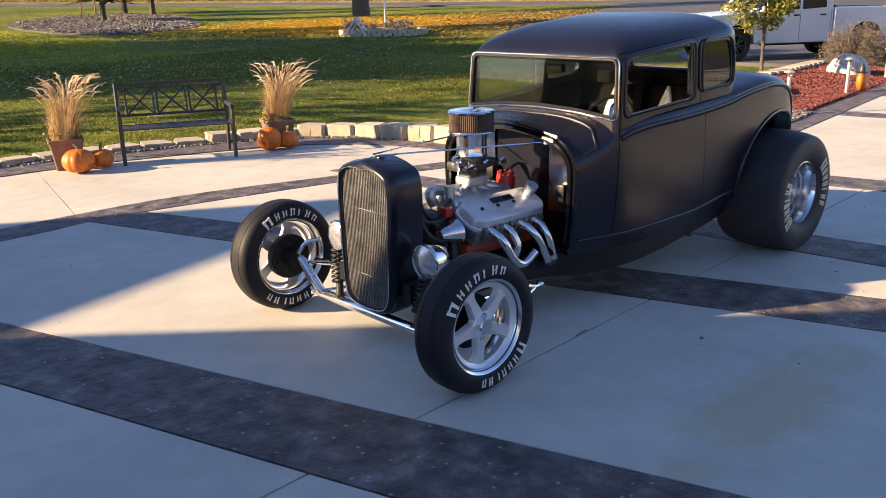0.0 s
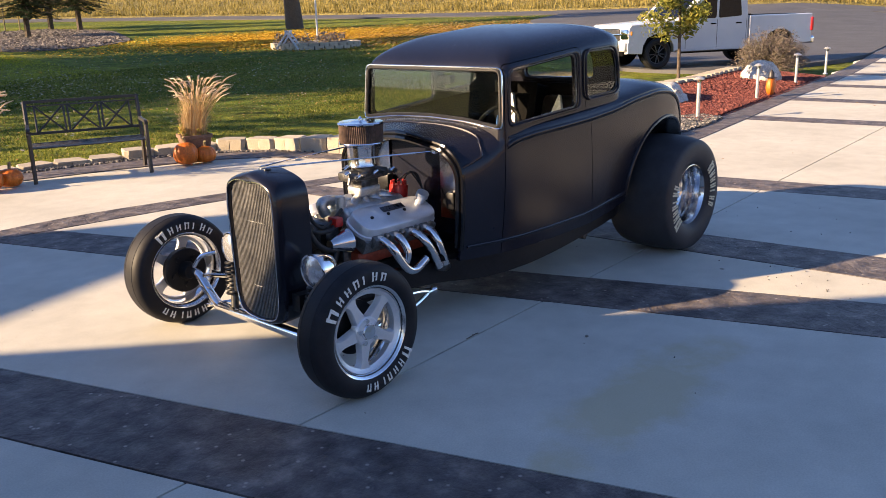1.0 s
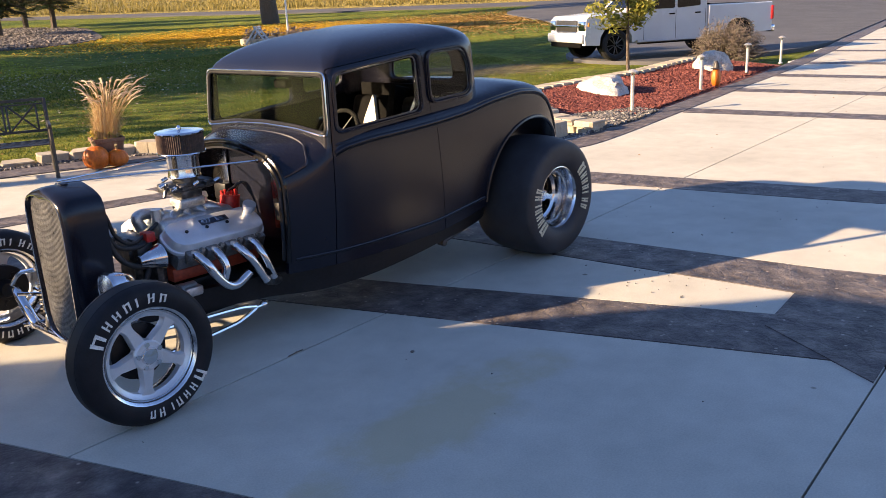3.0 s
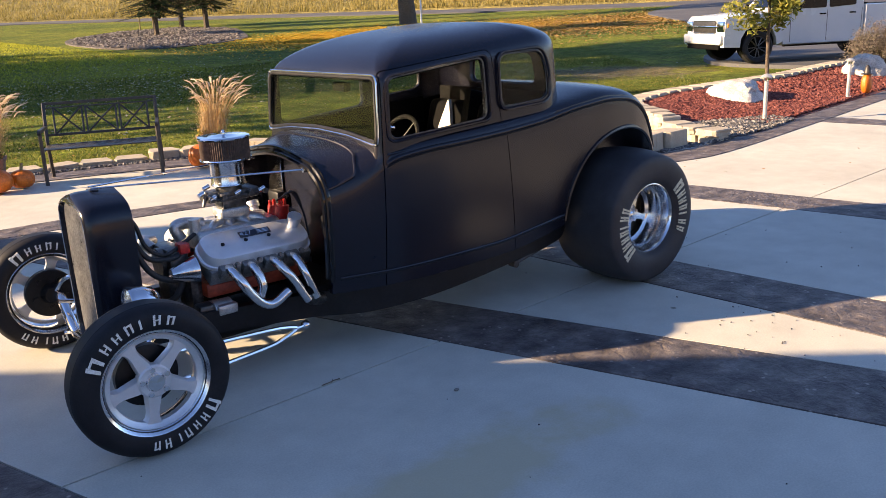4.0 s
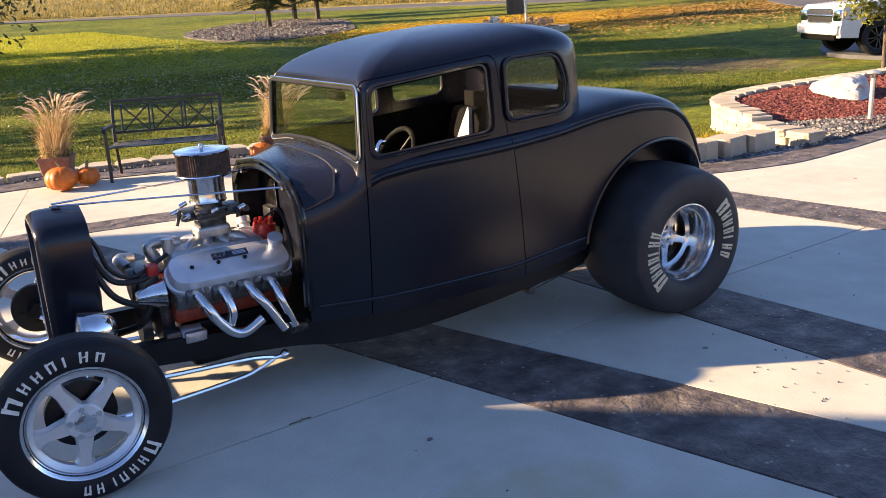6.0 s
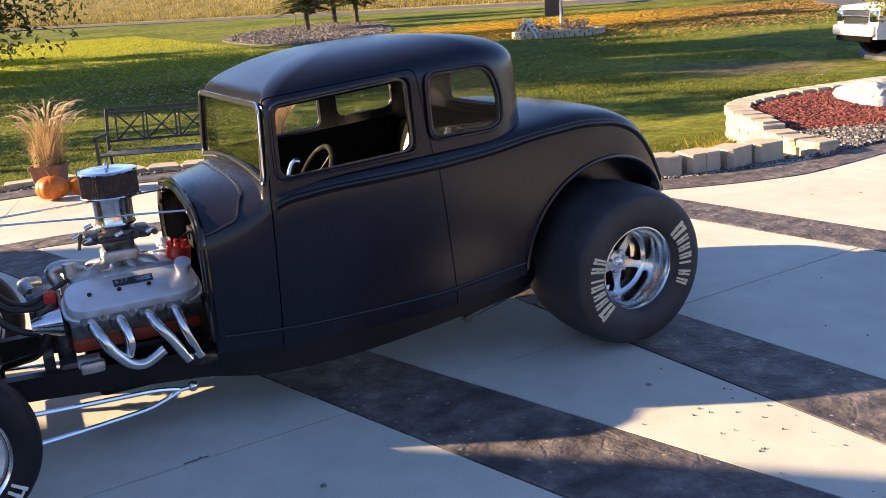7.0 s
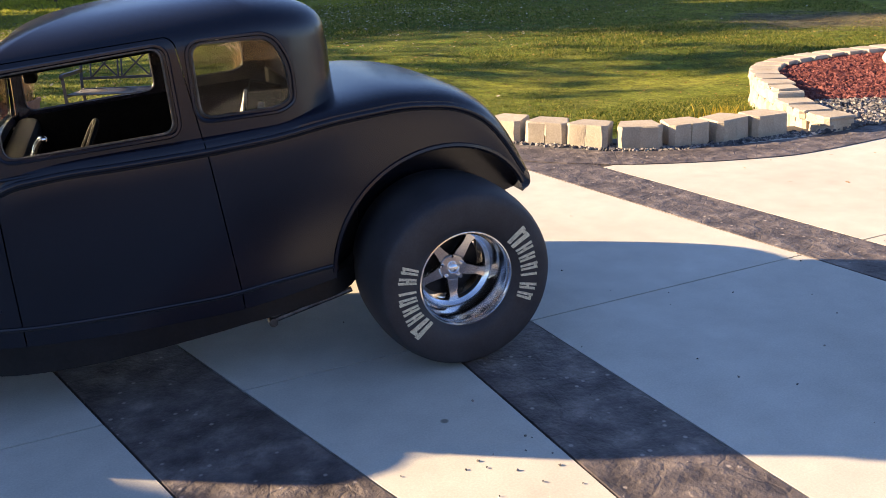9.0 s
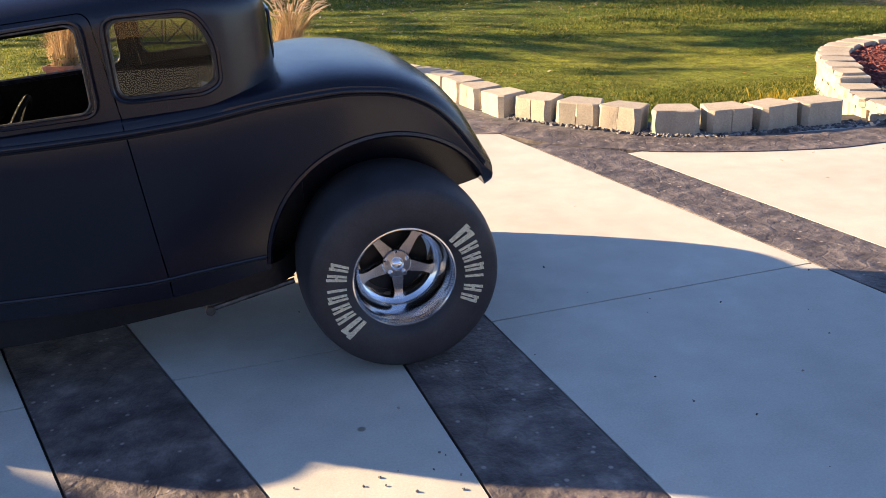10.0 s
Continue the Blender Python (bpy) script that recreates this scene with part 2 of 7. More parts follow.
M = dict(
    concrete=concrete_material(), stamped=stamped_material(), lawn=lawn_material(),
    soil=material("gravel_soil", (0.05, 0.045, 0.04), (0.1, 0.09, 0.08), 0.9, fine=90, bump=0.6, bump_size=0.01),
    joint=material("joint_dirt", (0.03, 0.028, 0.025), (0.06, 0.055, 0.05), 0.9),
    asphalt=material("asphalt", (0.055, 0.055, 0.06), (0.085, 0.085, 0.09), 0.85, scale=0.6, fine=150, bump=0.4),
    satin=material("satin_black_paint", (0.0050, 0.0054, 0.0108), (0.0070, 0.0074, 0.0145), 0.25, scale=1.5, fine=400, bump=0.012, bump_size=0.0004, spread=0.03, specular=0.46),
    frame=material("chassis_black", (0.005, 0.005, 0.006), (0.009, 0.009, 0.010), 0.42, scale=8, specular=0.3),
    black=material("black_rubber", (0.010, 0.010, 0.011), (0.018, 0.018, 0.019), 0.55, scale=20),
    rubber=material("tyre_rubber", (0.010, 0.010, 0.012), (0.017, 0.017, 0.020), 0.55, scale=9, fine=150, bump=0.12, bump_size=0.001, spread=0.06, specular=0.22),
    slick=material("slick_rubber", (0.026, 0.025, 0.028), (0.040, 0.039, 0.043), 0.55, scale=7, fine=150, bump=0.12, bump_size=0.001, spread=0.06, specular=0.30),
    trim=material("interior_black", (0.003, 0.003, 0.003), (0.006, 0.006, 0.006), 0.75, scale=14, specular=0.05),
    chrome=material("chrome", (0.72, 0.72, 0.73), (0.82, 0.82, 0.83), 0.10, 1.0, scale=10, bump=0.0, spread=0.02),
    polish=material("polished_aluminium", (0.62, 0.62, 0.63), (0.76, 0.76, 0.77), 0.17, 1.0, scale=14, fine=220, bump=0.03, bump_size=0.0006, spread=0.04),
    cast=material("cast_aluminium", (0.42, 0.42, 0.41), (0.56, 0.56, 0.55), 0.42, 0.85, scale=25, fine=260, bump=0.3, bump_size=0.001),
    oily_cast=material("oily_cast_metal", (0.14, 0.14, 0.14), (0.30, 0.30, 0.29), 0.45, 0.8, scale=22, fine=200, bump=0.3, bump_size=0.001),
    steel=material("dark_steel", (0.06, 0.06, 0.06), (0.13, 0.125, 0.12), 0.4, 0.8, scale=25),
    orange_paint=material("engine_orange", (0.26, 0.032, 0.011), (0.36, 0.052, 0.018), 0.45, scale=18),
    red=material("red_plastic", (0.38, 0.014, 0.010), (0.50, 0.022, 0.015), 0.3, scale=20),
    letter=material("tyre_paint", (0.46, 0.42, 0.30), (0.66, 0.61, 0.45), 0.75, scale=60, fine=200, spread=0.2),
    letter_white=material("white_tyre_paint", (0.60, 0.59, 0.55), (0.76, 0.75, 0.71), 0.75, scale=60, fine=200, spread=0.15),
    headlamp=material("fluted_lamp_glass", (0.55, 0.57, 0.60), (0.72, 0.74, 0.77), 0.14, 0.75, scale=40, fine=90, bump=0.5, bump_size=0.003),
    white=material("white_paint", (0.52, 0.53, 0.55), (0.58, 0.59, 0.60), 0.25, scale=0.8, bump=0.0, spread=0.02, coat=0.4),
    pumpkin=material("pumpkin_skin", (0.50, 0.105, 0.005), (0.64, 0.155, 0.007), 0.5, scale=8, fine=60, bump=0.2),
    stem=material("dry_stem", (0.14, 0.11, 0.05), (0.24, 0.19, 0.09), 0.8, scale=40),
    pot=material("clay_pot", (0.14, 0.08, 0.05), (0.20, 0.12, 0.08), 0.75, scale=10),
    iron=material("painted_iron", (0.018, 0.015, 0.014), (0.035, 0.028, 0.025), 0.45, scale=20, bump=0.2),
    block=material("split_block", (0.355, 0.305, 0.228), (0.44, 0.385, 0.295), 0.9, scale=5, fine=70, bump=0.6, bump_size=0.006, random_tint=0.05, spread=0.06),
    rock=material("pale_boulder", (0.38, 0.35, 0.31), (0.60, 0.57, 0.52), 0.9, scale=5, fine=40, bump=0.8, bump_size=0.02),
    lava=material("red_lava_rock", (0.16, 0.045, 0.03), (0.27, 0.085, 0.06), 0.95, scale=9, fine=60, bump=0.9, bump_size=0.03),
    slate=material("slate_chips", (0.07, 0.07, 0.075), (0.16, 0.155, 0.15), 0.7, scale=20),
    stones=material("grey_mulch_stone", (0.055, 0.047, 0.043), (0.13, 0.115, 0.104), 0.95, scale=0.8, fine=9, bump=1.0, bump_size=0.12, spread=0.22),
    bark=material("bark", (0.06, 0.045, 0.032), (0.13, 0.10, 0.075), 0.95, scale=12, fine=50, bump=0.9, bump_size=0.02),
    dark_siding=material("dark_siding", (0.10, 0.10, 0.11), (0.15, 0.15, 0.16), 0.8, scale=3),
    siding=material("house_siding", (0.34, 0.23, 0.14), (0.42, 0.30, 0.19), 0.8, scale=3),
    shingle=material("roof_shingle", (0.06, 0.055, 0.05), (0.11, 0.10, 0.09), 0.95, scale=4),
    satin_alu=material("satin_aluminium", (0.62, 0.63, 0.65), (0.72, 0.73, 0.75), 0.40, 0.60, scale=10, fine=260, bump=0.08, bump_size=0.0006, spread=0.04),
    side_glass=glass("side_glass", (0.80, 0.82, 0.80)),
    glass=glass("clear_glass", (0.80, 0.84, 0.81)), dark_glass=glass("tinted_glass", (0.25, 0.27, 0.27)),
    galv=material("bollard_metal", (0.50, 0.49, 0.46), (0.62, 0.61, 0.58), 0.4, 0.6, scale=20),
    dry=material("dry_grass_bank", (0.14, 0.115, 0.030), (0.28, 0.225, 0.058), 0.95, scale=0.5, fine=5, bump=1.0, bump_size=0.25, spread=0.2),
    tan=material("plume_tan", (0.55, 0.42, 0.24), (0.68, 0.54, 0.33), 0.9, scale=30),
    seat_white=material("seat_white", (0.55, 0.54, 0.50), (0.68, 0.66, 0.62), 0.6, scale=20),
    grille=material("grille_metal", (0.28, 0.275, 0.26), (0.40, 0.39, 0.37), 0.30, 0.9, scale=10),
    gloss=material("gloss_black", (0.004, 0.004, 0.005), (0.006, 0.006, 0.007), 0.12, scale=8, bump=0.0, spread=0.03),
    filter=material("filter_paper", (0.06, 0.036, 0.026), (0.10, 0.062, 0.045), 0.8, scale=30),
    amber=material("amber_lens", (0.6, 0.2, 0.02), (0.7, 0.28, 0.03), 0.2),
    lamp_red=material("red_lens", (0.45, 0.015, 0.012), (0.55, 0.025, 0.02), 0.2),
    badge=material("badge_black", (0.015, 0.018, 0.03), (0.02, 0.024, 0.04), 0.4),
    grass_blade=leaf_material("grass_blades", (0.035, 0.065, 0.010), (0.12, 0.15, 0.022), (0.34, 0.31, 0.07), 0.6, 0.5),
    reed=leaf_material("reed_blades", (0.34, 0.20, 0.09), (0.48, 0.33, 0.16), (0.62, 0.48, 0.28), 0.6, 0.45),
    plume=leaf_material("reed_plumes", (0.52, 0.38, 0.24), (0.66, 0.52, 0.35), (0.78, 0.66, 0.48), 0.9),
    green=leaf_material("tree_leaves", (0.05, 0.085, 0.015), (0.11, 0.15, 0.03), (0.24, 0.24, 0.05)),
    young_leaf=leaf_material("young_tree_leaves", (0.09, 0.11, 0.02), (0.24, 0.25, 0.05), (0.40, 0.35, 0.08), 0.55, 0.5),
    pine=leaf_material("needles", (0.012, 0.03, 0.012), (0.025, 0.05, 0.02), (0.05, 0.075, 0.03), 0.7, 0.15),
    twig=leaf_material("shrub_twigs", (0.13, 0.10, 0.09), (0.22, 0.18, 0.155), (0.13, 0.125, 0.07)),
    fallen=leaf_material("fallen_leaves", (0.52, 0.29, 0.02), (0.66, 0.43, 0.035), (0.40, 0.19, 0.03), 0.8, 0.1),
    brown_leaf=leaf_material("brown_leaves", (0.30, 0.17, 0.05), (0.40, 0.25, 0.08), (0.22, 0.12, 0.04), 0.8, 0.1),
)


# building helpers
def mesh_from(bm, name, mat, smooth=40):
    me = bpy.data.meshes.new(name)
    bmesh.ops.recalc_face_normals(bm, faces=bm.faces)
    bm.to_mesh(me)
    bm.free()
    if mat:
        for one in mat if isinstance(mat, (list, tuple)) else [mat]:
            me.materials.append(one)
    if smooth:
        me.shade_smooth()
        me.set_sharp_from_angle(angle=radians(smooth))
    return me


def part(name, bm, mat, parent=None, label="", smooth=40):
    """Links a bmesh, built in world metres, as one mesh object under a thing or a part."""
    ob = new(name, mesh_from(bm, name, mat, smooth))
    if parent:
        ob.parent = parent
        ob.matrix_parent_inverse = base_of(parent).inverted()
    if label:
        tagged(ob, label)
    return ob


def base_of(ob):
    """The pose of a thing or part, from its parents up."""
    m = ob.matrix_basis
    return base_of(ob.parent) @ ob.matrix_parent_inverse @ m if ob.parent else m.copy()


def thing(name, at, label, category, group="", kind=""):
    ob = new(name)
    ob.empty_display_size = 0.1
    ob.matrix_basis = Matrix.Translation(at)
    return tagged(ob, label, category, group, kind)


def solid(name, bm, mat, label, category, group="", kind="", smooth=40):
    return tagged(part(name, bm, mat, None, "", smooth), label, category, group, kind)


def box(bm, size, m=None, bevel=0.0, segments=2):
    made = bmesh.ops.create_cube(bm, size=1.0, matrix=(m or Matrix()) @ Matrix.Diagonal((*size, 1)))
    if bevel:
        edges = list({e for v in made["verts"] for e in v.link_edges})
        bmesh.ops.bevel(bm, geom=edges, offset=bevel, segments=segments, affect="EDGES", profile=0.5)


def cyl(bm, r, depth, m=None, r2=None, seg=24):
    bmesh.ops.create_cone(bm, cap_ends=True, segments=seg, radius1=r, radius2=r if r2 is None else r2, depth=depth, matrix=m or Matrix())


def ball(bm, r, m=None, u=16, v=10):
    bmesh.ops.create_uvsphere(bm, u_segments=u, v_segments=v, radius=r, matrix=m or Matrix())


def rings(bm, loops, close=True, cap=True):
    """Faces between loops of points with the same count."""
    vs = [[bm.verts.new(p) for p in loop] for loop in loops]
    n = len(vs[0])
    for a, b in zip(vs, vs[1:]):
        for i in range(n if close else n - 1):
            bm.faces.new((a[i], a[(i + 1) % n], b[(i + 1) % n], b[i]))
    if cap and close:
        bm.faces.new(vs[0][::-1])
        bm.faces.new(vs[-1])
    return vs


def lathe(bm, profile, m, seg=48, closed=False):
    """A profile of (radius, height) turned round the z axis of m."""
    loops = []
    for r, h in profile:
        loops.append([m @ Vector((r * math.cos(2 * math.pi * i / seg), r * math.sin(2 * math.pi * i / seg), h)) for i in range(seg)])
    if closed:
        loops.append(loops[0])
        vs = rings(bm, loops, True, False)
        bmesh.ops.remove_doubles(bm, verts=bm.verts, dist=1e-6)
    else:
        rings(bm, loops, True, True)


def curve(points, steps=6):
    """A smooth line through points (Catmull-Rom)."""
    p = [Vector(q) for q in points]
    p = [2 * p[0] - p[1]] + p + [2 * p[-1] - p[-2]]
    out = []
    for a, b, c, d in zip(p, p[1:], p[2:], p[3:]):
        for k in range(steps):
            t = k / steps
            out.append(0.5 * ((2 * b) + (c - a) * t + (2 * a - 5 * b + 4 * c - d) * t * t + (3 * b - a - 3 * c + d) * t ** 3))
    return out + [p[-2]]


def tube(bm, path, r, seg=8, flat=1.0, closed=False):
    """A round bar along a line; r may be a list."""
    path = [Vector(q) for q in path]
    n = len(path)
    loops, side = [], None
    for i, q in enumerate(path):
        if closed:
            way = (path[(i + 1) % n] - path[i - 1]).normalized()
        else:
            way = (path[min(i + 1, n - 1)] - path[max(i - 1, 0)]).normalized()
        if side is None:
            side = way.orthogonal().normalized()
        side = (side - way * side.dot(way)).normalized()
        up = way.cross(side)
        rr = r[i] if isinstance(r, (list, tuple)) else r
        loops.append([q + (side * math.cos(a) + up * math.sin(a) * flat) * rr for a in (2 * math.pi * k / seg for k in range(seg))])
    if closed:
        loops.append(loops[0])
        rings(bm, loops, True, False)
        bmesh.ops.remove_doubles(bm, verts=bm.verts, dist=1e-6)
    else:
        rings(bm, loops)


def prism(bm, outline, z0, z1, m=None):
    m = m or Matrix()
    rings(bm, [[m @ Vector((x, y, z)) for x, y in outline] for z in (z0, z1)])


def lerp(table, x):
    return float(np.interp(x, [a for a, _ in table], [b for _, b in table]))


def smooth_table(table, x):
    """Like lerp, with rounded corners."""
    return sum(lerp(table, x + d) for d in (-0.06, -0.03, 0, 0.03, 0.06)) / 5


def rounded(points, radius, steps=5):
    """A polygon with rounded corners."""
    out, n = [], len(points)
    for i in range(n):
        a, b, c = (Vector(points[(i + k) % n]) for k in (-1, 0, 1))
        u, v = (a - b), (c - b)
        d = min(radius, u.length * 0.45, v.length * 0.45)
        p, q = b + u.normalized() * d, b + v.normalized() * d
        for k in range(steps + 1):
            t = k / steps
            out.append(tuple((1 - t) ** 2 * p + 2 * t * (1 - t) * b + t * t * q))
    return out


# the ground, one sheet to the horizon
def ground_height(x, y):
    far = math.hypot(x - 2, y)
    rise = 0.032 * max(0.0, min(far, 118) - 26) + 0.006 * max(0.0, far - 118)
    z = -0.05 + rise * min(1.0, max(0.0, (y - 5) / 14))
    bed = math.exp(-(((x - 9.0) / 3.2) ** 2 + ((y - 6.0) / 2.4) ** 2))
    return z - 0.22 * bed


def ground():
    bm = bmesh.new()
    xs = [-900, -400, -200, -120, -80, -60, -50] + [-44 + 2 * i for i in range(70)] + [100, 110, 125, 150, 200, 400, 900]
    ys = [-900, -300, -100, -50, -30, -20, -14] + [-10 + 2 * i for i in range(60)] + [115, 130, 160, 220, 400, 900]
    grid = []
    for y in ys:
        row = []
        for x in xs:
            z = ground_height(x, y)
            if -25 < x < 30 and y < 4:
                z = min(z, -0.13)
            row.append(bm.verts.new((x, y, z + 0.05 * noise.noise((x * 0.2, y * 0.2, 0)) * (1 if y > 9 else 0))))
        grid.append(row)
    for a, b in zip(grid, grid[1:]):
        for i in range(len(a) - 1):
            bm.faces.new((a[i], a[i + 1], b[i + 1], b[i]))
    return solid("ground", bm, M["lawn"], "green and yellowing autumn lawn, strewn with leaves", "lawn", kind="structure")


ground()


# the driveway: pale slabs between stamped bands, cut by saw joints
def clip(poly, a, b, gap=0.0):
    """The part of a convex polygon to the left of the line from a to b, gap metres off it."""
    (ax, ay), (bx, by) = a, b
    ln = math.hypot(bx - ax, by - ay)
    nx, ny = -(by - ay) / ln, (bx - ax) / ln
    off = [(x - ax) * nx + (y - ay) * ny - gap for x, y in poly]
    out = []
    for i in range(len(poly)):
        j = (i + 1) % len(poly)
        if off[i] >= 0:
            out.append(poly[i])
        if (off[i] < 0) != (off[j] < 0):
            t = off[i] / (off[i] - off[j])
            out.append((poly[i][0] + t * (poly[j][0] - poly[i][0]), poly[i][1] + t * (poly[j][1] - poly[i][1])))
    return out


BAND_EDGES = [  # lines from the far side to the near side, from the front of the car to its tail and beyond
    ((-7.2, 1.2), (-6.4, -1.0)), ((-6.7, 1.4), (-5.9, -0.8)),
    ((-1.35, 0.94), (-0.86, -0.87)), ((-0.99, 1.56), (-0.20, -1.28)),
    ((1.355, -0.10), (1.91, -2.05)), ((1.87, -0.07), (2.62, -2.55)),
    ((2.955, -0.50), (2.995, -2.40)), ((3.435, -0.70), (3.52, -2.40)),
    ((4.98, 0.91), (5.24, -1.13)), ((5.40, 1.60), (5.68, -0.76)),
    ((9.92, 1.0), (10.05, -1.88)), ((10.42, 1.0), (10.55, -1.88)),
    ((12.70, 1.26), (12.66, -1.49)), ((13.2, 1.26), (13.16, -1.49)),
    ((15.4, 1.22), (15.3, -1.1)), ((15.95, 1.22), (15.85, -1.1)),
    ((18.4, 1.3), (18.3, -1.1)), ((18.95, 1.3), (18.85, -1.1)),
    ((22.3, 1.3), (22.2, -1.1)), ((22.9, 1.3), (22.8, -1.1)),
    ((27.0, 1.3), (26.9, -1.1)), ((27.7, 1.3), (27.6, -1.1)),
]
JOINT_Y = [-8.6, -5.9, -3.12, -0.705]


def slab_piece(name, poly, parent, mat, top, label=""):
    bm = bmesh.new()
    prism(bm, poly, -0.10, top - 0.004)
    # a small arris round the top
    up = max(bm.faces, key=lambda f: f.calc_center_median().z)
    bmesh.ops.inset_individual(bm, faces=[up], thickness=0.005)
    for v in up.verts:
        v.co.z = top
    return part(name, bm, mat, parent, label, smooth=0)


def driveway():
    base = bmesh.new()
    prism(base, [(-30, -30), (24, -30), (46, -16), (46, 5.4), (23, 2.6), (9, 1.5), (5.4, 2.6), (4.9, 4.3), (4.3, 5.8), (3.2, 6.4), (1.5, 6.9), (-12, 7.2), (-30, 6.5)], -0.12, -0.025)
    drive = solid("driveway", base, M["joint"], "pale concrete driveway with dark stamped bands and shadows", "driveway", kind="structure", smooth=0)
    lines = BAND_EDGES
    for k in range(len(lines) + 1):
        strip = [(-30, -14), (46, -14), (46, 3.75), (-30, 3.75)]
        if k > 0:
            a, b = lines[k - 1]
            strip = clip(strip, a, b, 0.005)
        if k < len(lines) and strip:
            a, b = lines[k]
            strip = clip(strip, b, a, 0.005)
        if len(strip) < 3:
            continue
        band = k % 2 == 1
        end = 3.75 if k < 9 else 2.0 if k == 9 else (1.5, 1.5, 1.6, 1.7, 1.8, 1.9, 2.1, 2.2, 2.4, 2.5, 2.9, 3.0, 4.8)[k - 10]
        cuts = [-14] + JOINT_Y + [end]
        if k >= len(lines) - 2 or k == 0:
            cuts = [-14, end]
        for lo, hi in zip(cuts, cuts[1:]):
            if 4 <= k <= 8 and hi <= -3.11:
                continue
            piece = clip(clip(strip, (-50, lo), (50, lo), 0.0 if band else 0.0062), (50, hi), (-50, hi), 0.0 if band else 0.0062)
            if len(piece) < 3:
                continue
            if band:
                slab_piece("stamped_band", piece, drive, M["stamped"], 0.002)
            else:
                slab_piece("slab", piece, drive, M["concrete"], 0.0)
    near = clip(clip([(-30, -14), (46, -14), (46, -3.12), (-30, -3.12)], *BAND_EDGES[3], 0.0035), *BAND_EDGES[8][::-1], 0.0035)
    for lo, hi in zip([-14] + JOINT_Y, JOINT_Y[:-1]):
        slab_piece("slab", clip(clip(near, (-50, lo), (50, lo), 0.003), (50, hi), (-50, hi), 0.003), drive, M["concrete"], 0.0)
    # the terrace beyond the curved band
    left = [(0.25, 3.70), (0.97, 6.4), (-12, 6.6), (-12, 3.70)]
    right = [(0.26, 3.70), (4.9, 2.75), (4.55, 4.6), (4.0, 5.45), (3.2, 5.95), (2.2, 6.3), (0.98, 6.42)]
    slab_piece("slab", left[::-1], drive, M["concrete"], -0.002)
    slab_piece("slab", right, drive, M["concrete"], -0.002)
    return drive


drive = driveway()


def ribbon(name, inner, outer, mat, top, parent, label="", thick=0.06):
    """A flat strip between two lines, with depth."""
    bm = bmesh.new()
    a, b = curve([(x, y, 0) for x, y in inner], 5), curve([(x, y, 0) for x, y in outer], 5)
    loops = [[(p.x, p.y, top), (q.x, q.y, top), (q.x, q.y, top - thick), (p.x, p.y, top - thick)] for p, q in zip(a, b)]
    rings(bm, loops)
    return part(name, bm, mat, parent, label, smooth=20)


ribbon("stamped_band", [(-9, 3.62), (-3, 3.60), (-0.33, 3.58), (0.57, 3.62), (2.54, 3.23), (3.8, 2.86), (4.85, 2.42)],
       [(-9, 4.02), (-3, 4.0), (-0.18, 3.96), (1.24, 3.90), (2.76, 3.48), (3.9, 3.14), (4.95, 2.75)], M["stamped"], 0.005, drive)
BORDER_OUT = [(-9, 6.35), (-3, 6.35), (0.9, 6.22), (2.1, 5.98), (3.0, 5.66), (3.75, 5.28), (4.2, 4.7), (4.4, 4.1), (4.55, 3.3), (4.73, 2.61), (5.0, 2.0), (5.40, 1.60), (5.8, 1.34),
              (6.54, 1.05), (7.3, 0.95), (9.58, 1.12), (13.0, 1.42), (18.0, 1.80), (23.3, 2.4), (32.6, 3.5), (44, 5.0)]
BORDER_IN = [(-9, 6.75), (-3, 6.75), (1.0, 6.66), (2.2, 6.45), (3.2, 6.15), (4.0, 5.70), (4.5, 5.05), (4.70, 4.3), (4.80, 3.4), (4.98, 2.86), (5.3, 2.4), (5.65, 1.98), (6.05, 1.68),
             (6.75, 1.48), (8.0, 1.36), (10.63, 1.58), (14.1, 1.85), (18.6, 2.25), (24, 2.9), (33, 4.1), (45, 5.8)]
ribbon("stamped_border", BORDER_IN, BORDER_OUT, M["stamped"], 0.008, drive)
ribbon("stamped_band", [(2.42, -2.51), (3.0, -2.49), (3.5, -2.46)], [(2.0, -3.11), (2.8, -3.11), (3.6, -3.11)], M["stamped"], 0.006, drive)
# loose gravel strip behind the border
GRAVEL_IN = [(-9, 7.0), (-3, 7.0), (1.05, 6.9), (2.3, 6.70), (3.35, 6.38), (4.15, 5.88), (4.68, 5.15), (4.86, 4.35), (4.94, 3.5), (5.1, 3.02), (5.42, 2.6), (5.78, 2.16), (6.15, 1.85), (6.8, 1.66), (7.7, 1.6)]
ribbon("gravel_strip", GRAVEL_IN, BORDER_IN[:len(GRAVEL_IN)], M["slate"], -0.01, drive, "dark slate chippings")


# asphalt lane and the road beyond
def laid(name, outline, mat, lift, label, category):
    bm = bmesh.new()
    n = len(outline)
    cx, cy = sum(p[0] for p in outline) / n, sum(p[1] for p in outline) / n
    loops = []
    for s in (1.0, 0.85, 0.7, 0.55, 0.4, 0.25, 0.1, 0.02):
        loops.append([(cx + (x - cx) * s, cy + (y - cy) * s, ground_height(cx + (x - cx) * s, cy + (y - cy) * s) + lift) for x, y in outline])
    skirt = [(x, y, z - 0.3) for x, y, z in loops[0]]
    rings(bm, [skirt] + loops)
    return solid(name, bm, mat, label, category, kind="structure")


